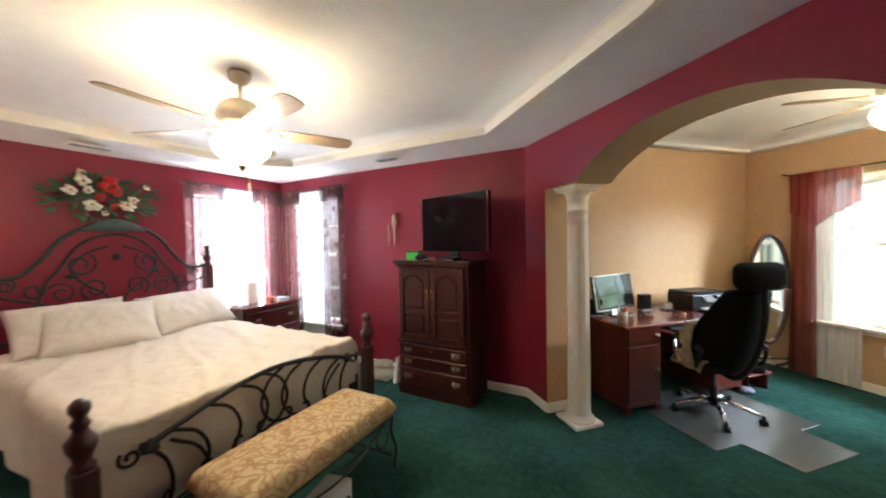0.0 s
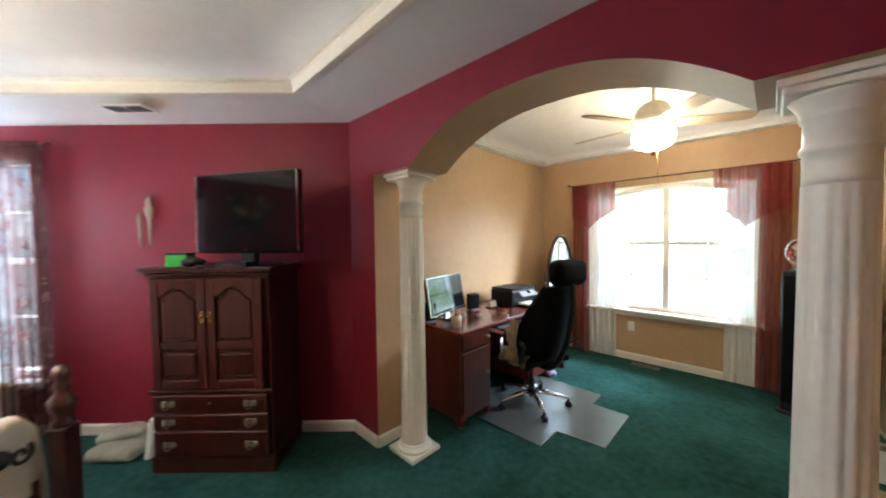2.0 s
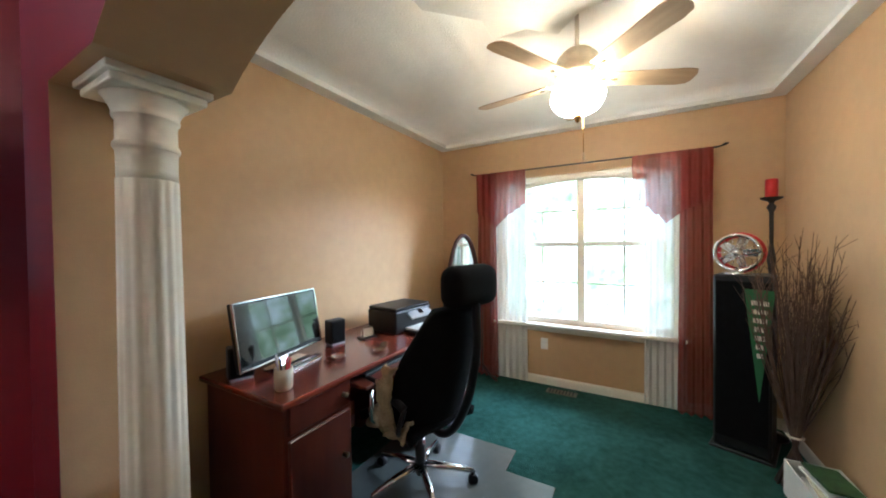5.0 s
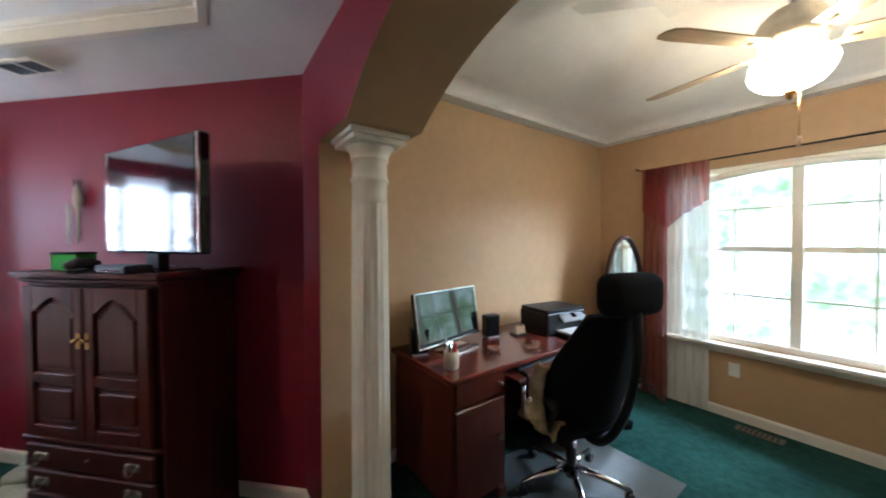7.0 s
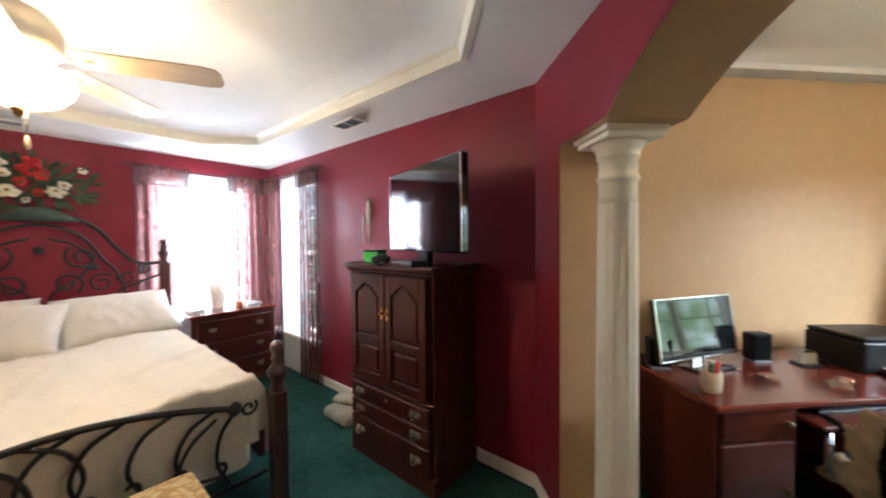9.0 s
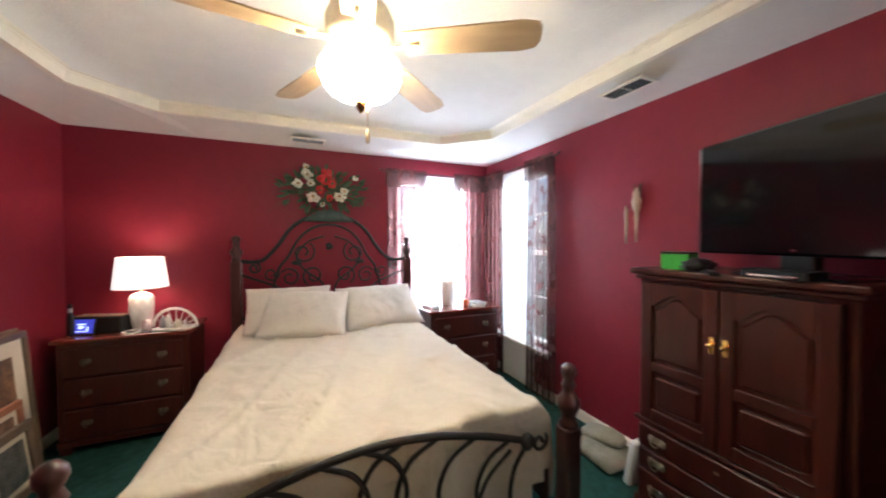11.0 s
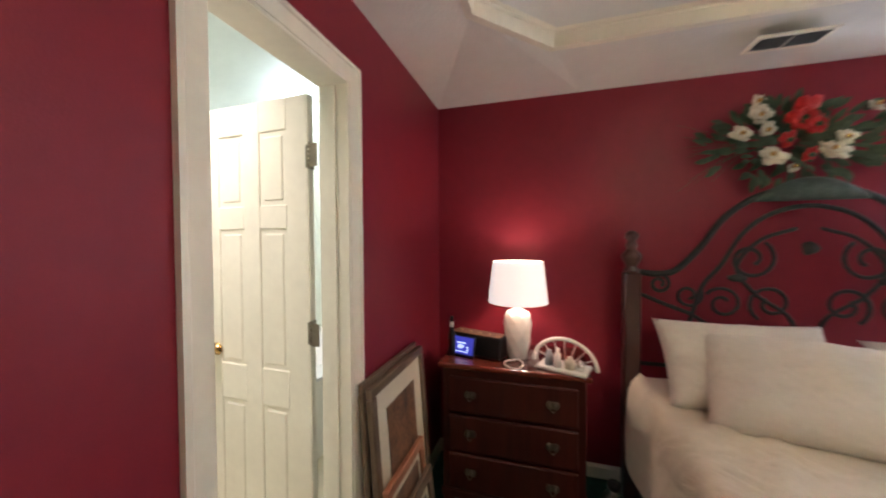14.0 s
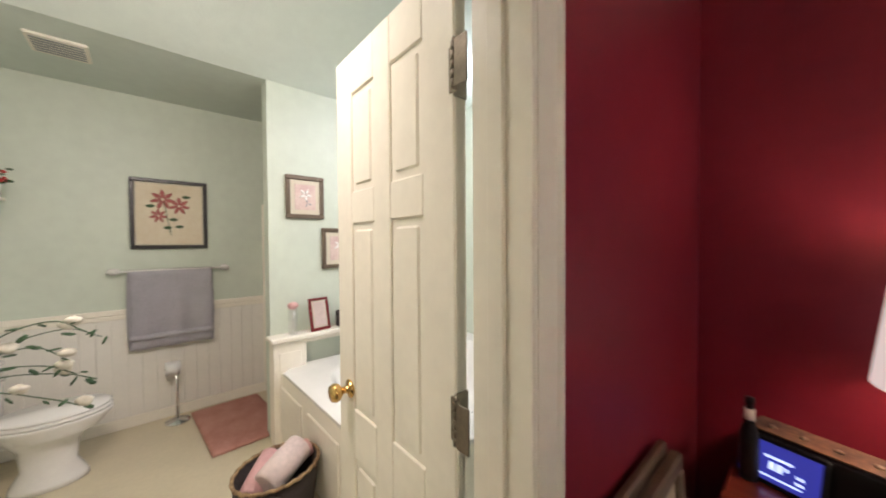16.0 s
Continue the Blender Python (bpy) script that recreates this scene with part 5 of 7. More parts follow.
# wall sconce by the armoire
CARVED = mat("carved_tan_wood", (0.26, 0.17, 0.11), 0.6, scale=30, second=(0.46, 0.34, 0.24), bump=0.5, bscale=60)
sc = thing("wall_sconce", "carved pale wooden wall pocket with dried stems", "wall decoration", pose(-2.06, N, 1.50))
part("pocket", lathe([(0.006, 0.0), (0.010, 0.10), (0.014, 0.20), (0.030, 0.24), (0.036, 0.29), (0.024, 0.32), (0.030, 0.34), (0.012, 0.37), (0.0, 0.38)], 14, Matrix.Scale(0.5, 4, (0, 1, 0))), CARVED, sc, "", pose(0.04, -0.022, 0))
part("side_pocket", lathe([(0.005, 0.0), (0.010, 0.08), (0.012, 0.20), (0.017, 0.22), (0.008, 0.26), (0.0, 0.27)], 12, Matrix.Scale(0.5, 4, (0, 1, 0))), CARVED, sc, "", pose(-0.045, -0.014, -0.01))
for dx in (0.02, 0.05, 0.06):
    part("stem", tube([(dx, -0.02, 0.25), (dx * 1.3, -0.03, 0.40)], 0.004, 6), TWIG, sc)

# dog-bed sized cushion by the wall
pad = box(0, 0, 0, 0.40, 0.34, 0.13, 0.055, None, 4)
bm_box(pad, -0.03, 0.05, 0.0, 0.34, 0.17, 0.10, 0.045, pose(-0.02, 0.02, 0.11, 14, -7, 8), 4)
bmesh.ops.subdivide_edges(pad, edges=pad.edges[:], cuts=2, use_grid_fill=True)
for v in pad.verts:
    v.co += Vector((noise.noise(v.co * 9), noise.noise(v.co * 9 + Vector((5, 0, 0))), 0.6 * noise.noise(v.co * 11))) * 0.022 * min(1, v.co.z / 0.05)
for f in pad.faces:
    f.smooth = True
solid("floor_cushion", pad, mat("pale_cushion", (0.24, 0.225, 0.16), 0.9, scale=8, second=(0.36, 0.34, 0.26), bump=0.4, bscale=200), "pale rumpled floor cushion against the baseboard", "cushion", pose(-2.08, 3.53, 0) @ Matrix.Diagonal((0.85, 0.9, 0.72, 1)))
solid("paper_roll", box(0, 0, 0, 0.05, 0.16, 0.30, 0.012, pose(0, 0, 0, 0, 10, 0)), PAPER, "white rolled paper bag standing beside the armoire", "paper bag", pose(-1.84, 3.50, 0))

# flower swag over the headboard
swag = thing("flower_swag", "silk magnolia and red flower swag on the wall", "flower arrangement", pose(W + 0.05, 1.82, 2.02))
rnd = random.Random(4)
SWAGLEAF = mat("silk_leaf_green", (0.016, 0.036, 0.016), 0.6, scale=26, second=(0.06, 0.095, 0.045))


def leaf_bm(l, w):
    return sheet(lambda s, t: (0.012 * math.sin(math.pi * s) + 0.02 * s * s, (s) * l, (t - 0.5) * w * math.sin(math.pi * min(1, s * 0.94 + 0.04)) ** 0.8 + 0.0), 6, 2)


leaf_mesh = None
for k in range(240):
    a, rr_ = rnd.uniform(0, 2 * math.pi), rnd.uniform(0.02, 0.27)
    y, z = 1.45 * rr_ * math.cos(a), rr_ * math.sin(a) * 0.75
    m = pose(rnd.uniform(0.0, 0.05), y, z, 0, 0, 0) @ pose(0, 0, 0, math.degrees(math.atan2(math.sin(a) * 0.8, math.cos(a))) + rnd.uniform(-30, 30), rnd.uniform(-40, 40), 0)
    if leaf_mesh is None:
        lf = part("leaf", leaf_bm(0.078, 0.032), SWAGLEAF, swag, "", m)
        leaf_mesh = lf.data
    else:
        lf = new("leaf", leaf_mesh)
        lf.parent, lf.matrix_basis = swag, m


def flower(n, r, mtl, y, z, x, tilt):
    bm = bmesh.new()
    for k in range(n):
        a = 2 * math.pi * k / n
        for ring, (rr2, up) in enumerate(((1.0, 0.2), (0.62, 0.55))):
            b = a + ring * math.pi / n
            q = pose(0, 0, 0, math.degrees(b) + rnd.uniform(-16, 16), 0, rnd.uniform(-14, 14))
            rl = rnd.uniform(0.75, 1.2)
            res = bmesh.ops.create_icosphere(bm, subdivisions=1, radius=1)
            for v in res["verts"]:
                v.co = q @ Vector((up * r * 0.6 * (0.3 + max(0, v.co.y)) + v.co.x * 0.006, (v.co.y * 0.5 + 0.5) * r * rr2 * rl, v.co.z * 0.42 * r))
    for f in bm.faces:
        f.smooth = True
    fl = part("flower", bm, mtl, swag, "", pose(x, y, z, 0, tilt, 0))
    part("flower_centre", ball(0.02, 0, 0, 0.014, 0.014, 0.014, 1), GREEN if mtl is PETALR else BRASS, fl)


for y, z, r, mtl in ((0.02, 0.11, 0.12, PETALR), (0.075, 0.06, 0.07, PETALR), (-0.04, 0.00, 0.055, PETALR), (-0.16, 0.14, 0.075, PETALW), (-0.24, 0.04, 0.075, PETALW), (-0.11, -0.08, 0.09, PETALW), (-0.13, 0.06, 0.06, PETALW), (0.14, -0.07, 0.085, PETALW), (0.19, -0.01, 0.06, PETALW), (-0.17, 0.21, 0.045, PETALW), (0.05, -0.08, 0.05, PETALR), (0.30, 0.13, 0.045, PETALW), (-0.02, -0.15, 0.04, PETALW)):
    flower(6, r * 0.78, mtl, y, z, 0.07, rnd.uniform(-35, 35))
for k in range(26):
    s = -1 if k % 2 else 1
    a = rnd.uniform(-0.6, 0.5)
    l = rnd.uniform(0.22, 0.42)
    part("sprig", tube(smooth_path([(0.02, s * 0.12, -0.02), (0.04, s * (0.12 + l * 0.5), -0.02 + a * l * 0.4), (0.03, s * (0.12 + l), -0.06 + a * l)]), [0.003, 0.0025, 0.002, 0.0018, 0.0015, 0.0013, 0.0012, 0.001, 0.001, 0.001, 0.001, 0.001, 0.001][:13], 5), SWAGLEAF, swag)


# ---- study: desk ----
# in the study's axes the desk runs along v with its front towards +u
desk = thing("desk", "cherry wood desk with two pedestals and a keyboard tray", "desk", at_uv(-2.335, 2.88, 0, 90))
# local x runs into the study (along v), local y towards the wall
DL, DD, DHT = 1.51, 0.685, 0.79
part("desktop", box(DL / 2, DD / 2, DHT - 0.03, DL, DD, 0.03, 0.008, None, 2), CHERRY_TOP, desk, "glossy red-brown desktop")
for x in (0.23, DL - 0.23):
    pd = part("pedestal", box(x, DD / 2 + 0.01, 0.06, 0.40, DD - 0.06, DHT - 0.09, 0.004), DESKWOOD, desk)
    for fx in (x - 0.17, x + 0.17):
        for fy in (0.06, DD - 0.05):
            part("foot", box(fx, fy, 0, 0.07, 0.07, 0.075, 0.012), DESKWOOD, desk)
    part("drawer", box(x, 0.034, 0.62, 0.36, 0.02, 0.15, 0.006), DESKWOOD, pd)
    dr = part("drawer", box(x, 0.034, 0.10, 0.36, 0.02, 0.50, 0.006), DESKWOOD, pd)
    for z in (0.69, 0.38):
        part("knob", lathe([(0.012, 0), (0.007, 0.012), (0.015, 0.022), (0.010, 0.03), (0, 0.031)], 14, pose(x + (0.13 if x < 0.5 else -0.13), 0.024, z, 90, 0, 0)), PEWTER, pd)
part("back_panel", box(DL / 2, DD - 0.06, 0.25, DL - 0.86, 0.02, 0.52), DESKWOOD, desk)
part("keyboard_tray", box(DL / 2, 0.12, 0.69, DL - 0.88, 0.36, 0.018, 0.004), DESKWOOD, desk)
kb = thing("keyboard", "black computer keyboard on the sliding tray", "keyboard", at_uv(-2.335, 2.88, 0, 90) @ pose(DL / 2, 0.10, 0.708))
part("body", box(0, 0, 0, 0.44, 0.14, 0.018, 0.004), BLACK, kb)
for rk in range(5):
    part("key_row", box(0, -0.05 + rk * 0.025, 0.018, 0.42, 0.019, 0.006, 0.002), BLACK, kb)

MON = at_uv(-2.78, 3.215, DHT, 102)
mon = thing("monitor", "silver-framed computer monitor reflecting the window", "monitor", MON)
part("foot", box(0, -0.05, 0, 0.26, 0.17, 0.012, 0.005), CHROME, mon)
part("neck", box(0, 0.03, 0.012, 0.07, 0.03, 0.10, 0.004), CHROME, mon)
tilt = pose(0, 0, 0.045, -9, 0, 0)
part("casing", box(0, 0.012, 0, 0.60, 0.03, 0.345, 0.006), BLACK, mon, "", tilt)
MSCREEN = mat("glossy_monitor_glass", (0.012, 0.014, 0.015), 0.04, var=0.05, spec=0.5, coat=0.12)
MSCREEN.node_tree.nodes["Principled BSDF"].inputs["IOR"].default_value = 1.72
MSCREEN.node_tree.nodes["Principled BSDF"].inputs["Coat IOR"].default_value = 1.7
MSCREEN.node_tree.nodes["Principled BSDF"].inputs["Coat Roughness"].default_value = 0.02
part("screen", box(0, -0.006, 0.028, 0.575, 0.003, 0.303), MSCREEN, mon, "glossy black screen", tilt)
bm = bmesh.new()
for x, z, sx, sz in ((0, 0, 0.604, 0.010), (0, 0.337, 0.604, 0.010), (-0.297, 0.01, 0.010, 0.327), (0.297, 0.01, 0.010, 0.327)):
    bm_box(bm, x, -0.006, z, sx, 0.012, sz, 0.002)
part("bezel", bm, CHROME, mon, "thin silver bezel", tilt)
part("badge", box(0, -0.0085, 0.012, 0.02, 0.003, 0.008), BLACK, mon, "", tilt)


def speaker(m):
    s = thing("speaker", "small black desktop speaker beside the monitor", "speaker", m, "desktop speakers")
    part("cabinet", box(0, 0.03, 0.012, 0.115, 0.075, 0.155, 0.006), BLACK, s)
    part("grille", box(0, -0.010, 0.022, 0.10, 0.006, 0.135, 0.003), FABRIC, s)
    part("stand", box(0, 0.025, 0, 0.10, 0.08, 0.012, 0.003), GREYP, s)
    return s


sp = speaker(at_uv(-2.76, 2.955, DHT, 70))
copy_thing(sp, at_uv(-2.78, 3.60, DHT, 82))

pr = thing("printer", "black and grey inkjet printer with paper in the tray", "printer", at_uv(-2.66, 4.17, DHT, 84))
part("body", box(0, 0.03, 0, 0.42, 0.30, 0.17, 0.014, None, 2), BLACK, pr)
part("lid", box(0, 0.03, 0.171, 0.41, 0.29, 0.022, 0.008), BLACK, pr)
part("control_panel", box(0, 0, 0, 0.26, 0.10, 0.012, 0.003, pose(0.04, -0.13, 0.13, 38, 0, 0)), GREYP, pr, "silver grey control panel")
part("display", box(0, 0, 0.0125, 0.05, 0.04, 0.002, 0, pose(0.05, -0.13, 0.13, 38, 0, 0)), SCREEN, pr)
part("front_side", box(0.19, -0.10, 0.01, 0.045, 0.10, 0.11, 0.008), GREYP, pr)
part("tray", box(0, -0.22, 0.012, 0.25, 0.20, 0.012, 0.003), BLACK, pr)
part("paper", box(0, -0.21, 0.026, 0.21, 0.20, 0.012, 0.001), PAPER, pr, "white paper sheets")

cup = thing("pen_cup", "pale stoneware cup holding pens and scissors", "pen cup", at_uv(-2.48, 2.99, DHT))
part("cup", lathe([(0.034, 0), (0.040, 0.01), (0.042, 0.06), (0.040, 0.10), (0.037, 0.10), (0.037, 0.012), (0, 0.010)], 22), mat("stoneware", (0.62, 0.55, 0.40), 0.5, scale=30, second=(0.72, 0.66, 0.52)), cup)
for k, (c, h) in enumerate((((0.6, 0.02, 0.02), 0.155), ((0.62, 0.05, 0.03), 0.14), ((0.1, 0.35, 0.08), 0.13), ((0.75, 0.6, 0.05), 0.125), ((0.5, 0.5, 0.52), 0.165), ((0.05, 0.05, 0.06), 0.15))):
    a = k * 1.05
    part("pen", tube([(0.012 * math.cos(a), 0.012 * math.sin(a), 0.012), (0.030 * math.cos(a), 0.030 * math.sin(a), h)], 0.005, 8), mat("pen_colour", c, 0.4), cup)
bm = tube([(0.045 * math.cos(a), 0.035 * math.sin(a), 0.006 + 0.004 * math.sin(3 * a)) for a in [0.3 * k for k in range(30)]], 0.0022, 6)
solid("cable", bm, BLACK, "loose cable loop lying on the desk", "cable", at_uv(-2.58, 3.36, DHT + 0.002))
for u, v, r, h in ((-2.56, 3.40, 0.045, 0.025), (-2.44, 3.62, 0.05, 0.02), (-2.47, 3.70, 0.035, 0.03)):
    solid("glass_dish", lathe([(r * 0.6, 0), (r, h), (r * 0.94, h), (r * 0.55, 0.004), (0, 0.004)], 22), clear_glass("dish_glass", 0.3), "small clear glass dish on the desk", "dish", at_uv(u, v, DHT), "desk dishes")
cam2 = thing("desk_clutter_stand", "black wire stand holding small papers on the desk", "desk organizer", at_uv(-2.72, 3.82, DHT, 80))
part("base", box(0, 0, 0, 0.12, 0.09, 0.012, 0.003), BLACK, cam2)
part("hoop", tube([(0.055 * math.cos(a), 0.0, 0.03 + 0.055 * math.sin(a)) for a in [2 * math.pi * k / 24 for k in range(25)]], 0.003, 6), PEWTER, cam2)
part("note", box(0, -0.01, 0.012, 0.08, 0.003, 0.06), MATBOARD, cam2)

# ---- office chair ----
ch = thing("office_chair", "black high-back office chair with chrome star base", "office chair", pose(1.058, 4.145, 0, 0, 0, 29))
# local -y... the sitter faces +y before the turn
part("column", tube([(0, 0, 0.07), (0, 0, 0.24), (0, 0, 0.25), (0, 0, 0.42)], [0.03, 0.03, 0.017, 0.017], 14), BLACK, ch)
for k in range(5):
    a = 2 * math.pi * k / 5 + 0.5
    cx, cy = 0.32 * math.cos(a), 0.32 * math.sin(a)
    part("base_arm", tube([(0.02 * math.cos(a), 0.02 * math.sin(a), 0.125), (0.15 * math.cos(a), 0.15 * math.sin(a), 0.112), (cx, cy, 0.078)], [0.026, 0.022, 0.014], 10, None, 0.8), CHROME, ch, "chrome base arm")
    w = part("caster", bm_box(tube([(cx - 0.02 * math.sin(a), cy + 0.02 * math.cos(a), 0.029), (cx + 0.02 * math.sin(a), cy - 0.02 * math.cos(a), 0.029)], 0.029, 14), cx, cy, 0.035, 0.02, 0.02, 0.045, 0.004), BLACK, ch)
part("mechanism", box(0, 0.0, 0.40, 0.20, 0.26, 0.05, 0.01), BLACK, ch)
seat = sheet(lambda s, t: ((s - 0.5) * 0.50, (t - 0.5) * 0.50 + 0.03, 0.47 + 0.035 * (1 - (2 * s - 1) ** 4) * (1 - (2 * t - 1) ** 6) - 0.03 * max(0, t - 0.8) * 5), 16, 16, 0.05)
part("seat", seat, FABRIC, ch)


def back_fn(s, t):
    w = 0.42 + 0.18 * math.sin(math.pi * min(1, 0.12 + t * 0.80)) - 0.10 * max(0, t - 0.6) / 0.4
    x = (s - 0.5) * w
    z = 0.43 + 0.68 * t + 0.03 * (1 - (2 * s - 1) ** 2) * (t - 0.5)
    y = -0.19 - 0.21 * t - 0.03 * math.sin(math.pi * t) + 0.17 * abs(2 * s - 1) ** 2.2 * (0.4 + 0.6 * math.sin(math.pi * t))
    return (x, y, z)


part("backrest", sheet(back_fn, 18, 22, 0.08), FABRIC, ch, "black padded backrest")
part("back_support", tube(smooth_path([(0, 0, 0.40), (0, -0.22, 0.40), (0, -0.37, 0.60), (0, -0.45, 0.9), (0, -0.45, 1.16)]), 0.022, 10), BLACK, ch)
hr = box(0, -0.41, 1.135, 0.35, 0.15, 0.215, 0.068, None, 4)
for f in hr.faces:
    f.smooth = True
part("headrest", hr, FABRIC, ch, "padded black headrest")
for s in (-1, 1):
    part("armrest", tube(smooth_path([(s * 0.27, -0.20, 0.62), (s * 0.29, -0.05, 0.69), (s * 0.29, 0.10, 0.70), (s * 0.27, 0.22, 0.66)]), 0.022, 10, None, 0.7), BLACK, ch)
    part("arm_post", tube([(s * 0.23, 0.05, 0.42), (s * 0.29, 0.07, 0.48), (s * 0.29, 0.08, 0.68)], 0.014, 10), CHROME, ch, "chrome arm post")
    part("arm_brace", tube(smooth_path([(s * 0.22, -0.10, 0.43), (s * 0.28, -0.16, 0.50), (s * 0.27, -0.20, 0.62)]), 0.014, 8), BLACK, ch)


def fleece(fn, nu, nv):
    bm = sheet(fn, nu, nv, 0.014)
    bm.normal_update()
    for v in bm.verts:
        v.co += v.normal * (0.014 * noise.noise(v.co * 26) + 0.010 * noise.noise(v.co * 60))
    return bm


sk = thing("sheepskin", "worn tan fleece cover draped over the chair", "seat cover", pose(1.058, 4.145, 0, 0, 0, 29))
def fleece_edge(s, t):
    """Wraps the backrest's side edge from behind to the front."""
    e = Vector(back_fn(0.0, 0.10 + 0.52 * t))
    ragged = 0.02 * math.sin(13 * t) + 0.015 * math.sin(29 * t + 1)
    return (e.x - 0.035 - 0.022 * math.sin(math.pi * s) + 0.03 * max(0, s - 0.6), e.y - 0.03 + (0.12 + ragged) * s, e.z)


part("back_fleece", fleece(fleece_edge, 10, 36), FLEECE, sk)
part("seat_fleece", fleece(lambda s, t: (-0.285 + 0.09 * s + 0.015 * math.sin(12 * t), -0.18 + 0.30 * t, 0.53 - 0.09 * max(0, 0.5 - s) / 0.5), 10, 30), FLEECE, sk)

# chair mat with a lip
bm = bmesh.new()
lipped = [(-2.62, 3.14), (-1.80, 3.14), (-1.80, 3.40), (-1.455, 3.44), (-1.46, 4.03), (-1.765, 4.03), (-1.77, 4.265), (-2.62, 4.265)]
vs = [bm.verts.new((u, v, 0.004)) for u, v in lipped]
f = bm.faces.new(vs)
r = bmesh.ops.extrude_face_region(bm, geom=[f])
bmesh.ops.translate(bm, vec=(0, 0, 0.005), verts=[v for v in r["geom"] if isinstance(v, bmesh.types.BMVert)])
bmesh.ops.recalc_face_normals(bm, faces=bm.faces[:])
bmesh.ops.bevel(bm, geom=[e for e in bm.edges if all(v.co.z > 0.008 for v in e.verts)], offset=0.003, segments=1, affect="EDGES")
solid("chair_mat", bm, MATC, "grey translucent plastic chair mat with a lip", "chair mat", STUDY)

# ---- oval standing mirror ----
cm = thing("standing_mirror", "oval tilting floor mirror in a dark wooden frame", "mirror", at_uv(-2.60, 5.16, 0, 68))
oval = [(0.21 * math.cos(a), 0, 0.94 + 0.60 * math.sin(a)) for a in [2 * math.pi * k / 48 for k in range(49)]]
part("frame", tube(oval, 0.022, 10), DARKWOOD, cm)
bm = bmesh.new()
for y in (0.004, 0.010):
    bm.faces.new([bm.verts.new((0.205 * math.cos(a), y, 0.94 + 0.59 * math.sin(a))) for a in [2 * math.pi * k / 48 for k in range(48)]])
bmesh.ops.recalc_face_normals(bm, faces=bm.faces[:])
part("glass", bm, MIRROR, cm, "silvered oval glass")
for s in (-1, 1):
    part("upright", tube([(s * 0.255, 0.0, 0.06), (s * 0.255, 0, 0.3), (s * 0.255, 0, 1.04), (s * 0.255, 0, 1.10)], [0.018, 0.020, 0.015, 0.006], 10), DARKWOOD, cm)
    part("leg", tube(smooth_path([(s * 0.255, -0.22, 0.012), (s * 0.255, -0.12, 0.05), (s * 0.255, 0, 0.12), (s * 0.255, 0.12, 0.05), (s * 0.255, 0.20, 0.012)]), 0.014, 8), DARKWOOD, cm)
    part("pivot", tube([(s * 0.21, 0, 0.94), (s * 0.275, 0, 0.94)], 0.012, 10), BRASS, cm)
part("stretcher", tube([(-0.255, 0, 0.16), (0.255, 0, 0.16)], 0.013, 8), DARKWOOD, cm)
solid("cloth", ball(0, 0, 0.03, 0.06, 0.05, 0.032, 3, None, 0.6), mat("lilac_fabric", (0.22, 0.22, 0.30), 0.9), "small crumpled lilac cloth on the carpet", "cloth", at_uv(-2.34, 4.36, 0, 40))
sb = thing("step_stool", "low reddish wooden stool near the desk", "stool", at_uv(-2.42, 4.52, 0, 90))
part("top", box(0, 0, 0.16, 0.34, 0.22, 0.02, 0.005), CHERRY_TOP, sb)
for x in (-0.14, 0.14):
    part("leg", box(x, 0, 0, 0.02, 0.18, 0.16, 0.004), CHERRY, sb)

# outlet plate and floor register
ot = thing("outlet", "white wall outlet plate under the window", "outlet", STUDY @ pose(-1.85, VW, 0.36))
part("plate", box(0, -0.003, 0, 0.072, 0.006, 0.115, 0.002), WHITEP, ot)
for z in (0.028, 0.068):
    part("socket", box(0, -0.0065, z, 0.032, 0.002, 0.026, 0.0008), PAPER, ot)
fr = thing("floor_register", "small bronze floor register by the baseboard", "floor vent", at_uv(-1.66, 5.36, 0.0))
part("frame", box(0, 0, 0, 0.28, 0.10, 0.006, 0.002), BRONZE, fr)
for k in range(8):
    part("slat", box(-0.105 + k * 0.03, 0, 0.006, 0.012, 0.08, 0.003), BLACK, fr)

# ---- corner of the study: tall black speaker, fan, candle stand, twigs ----
tower = thing("tower_speaker", "tall black floor speaker in the corner", "speaker", at_uv(-0.37, 5.10, 0, -20))
part("cabinet", box(0, 0, 0.02, 0.30, 0.32, 1.20, 0.01), BLACK, tower)
part("grille", box(0, -0.165, 0.10, 0.27, 0.012, 1.08, 0.005), FABRIC, tower)
part("plinth", box(0, 0, 0, 0.34, 0.36, 0.02, 0.004), BLACK, tower)
# small table fan
tf = thing("table_fan", "small round chrome fan with red ring on the speaker", "fan", at_uv(-0.42, 5.08, 1.22, -25))
part("stand", lathe([(0.07, 0), (0.072, 0.008), (0.02, 0.02), (0.014, 0.05)], 20), CHROME, tf)
part("ring", tube([(0.125 * math.cos(a), 0.0, 0.15 + 0.125 * math.sin(a)) for a in [2 * math.pi * k / 36 for k in range(37)]], 0.012, 8), CHROME, tf)
part("back_ring", tube([(0.125 * math.cos(a), 0.07, 0.15 + 0.125 * math.sin(a)) for a in [2 * math.pi * k / 36 for k in range(37)]], 0.02, 8), REDP, tf, "red rear housing ring")
part("hub", lathe([(0.03, 0), (0.03, 0.05), (0.0, 0.055)], 18, pose(0, 0.03, 0.15, 90, 0, 0)), CHROME, tf)
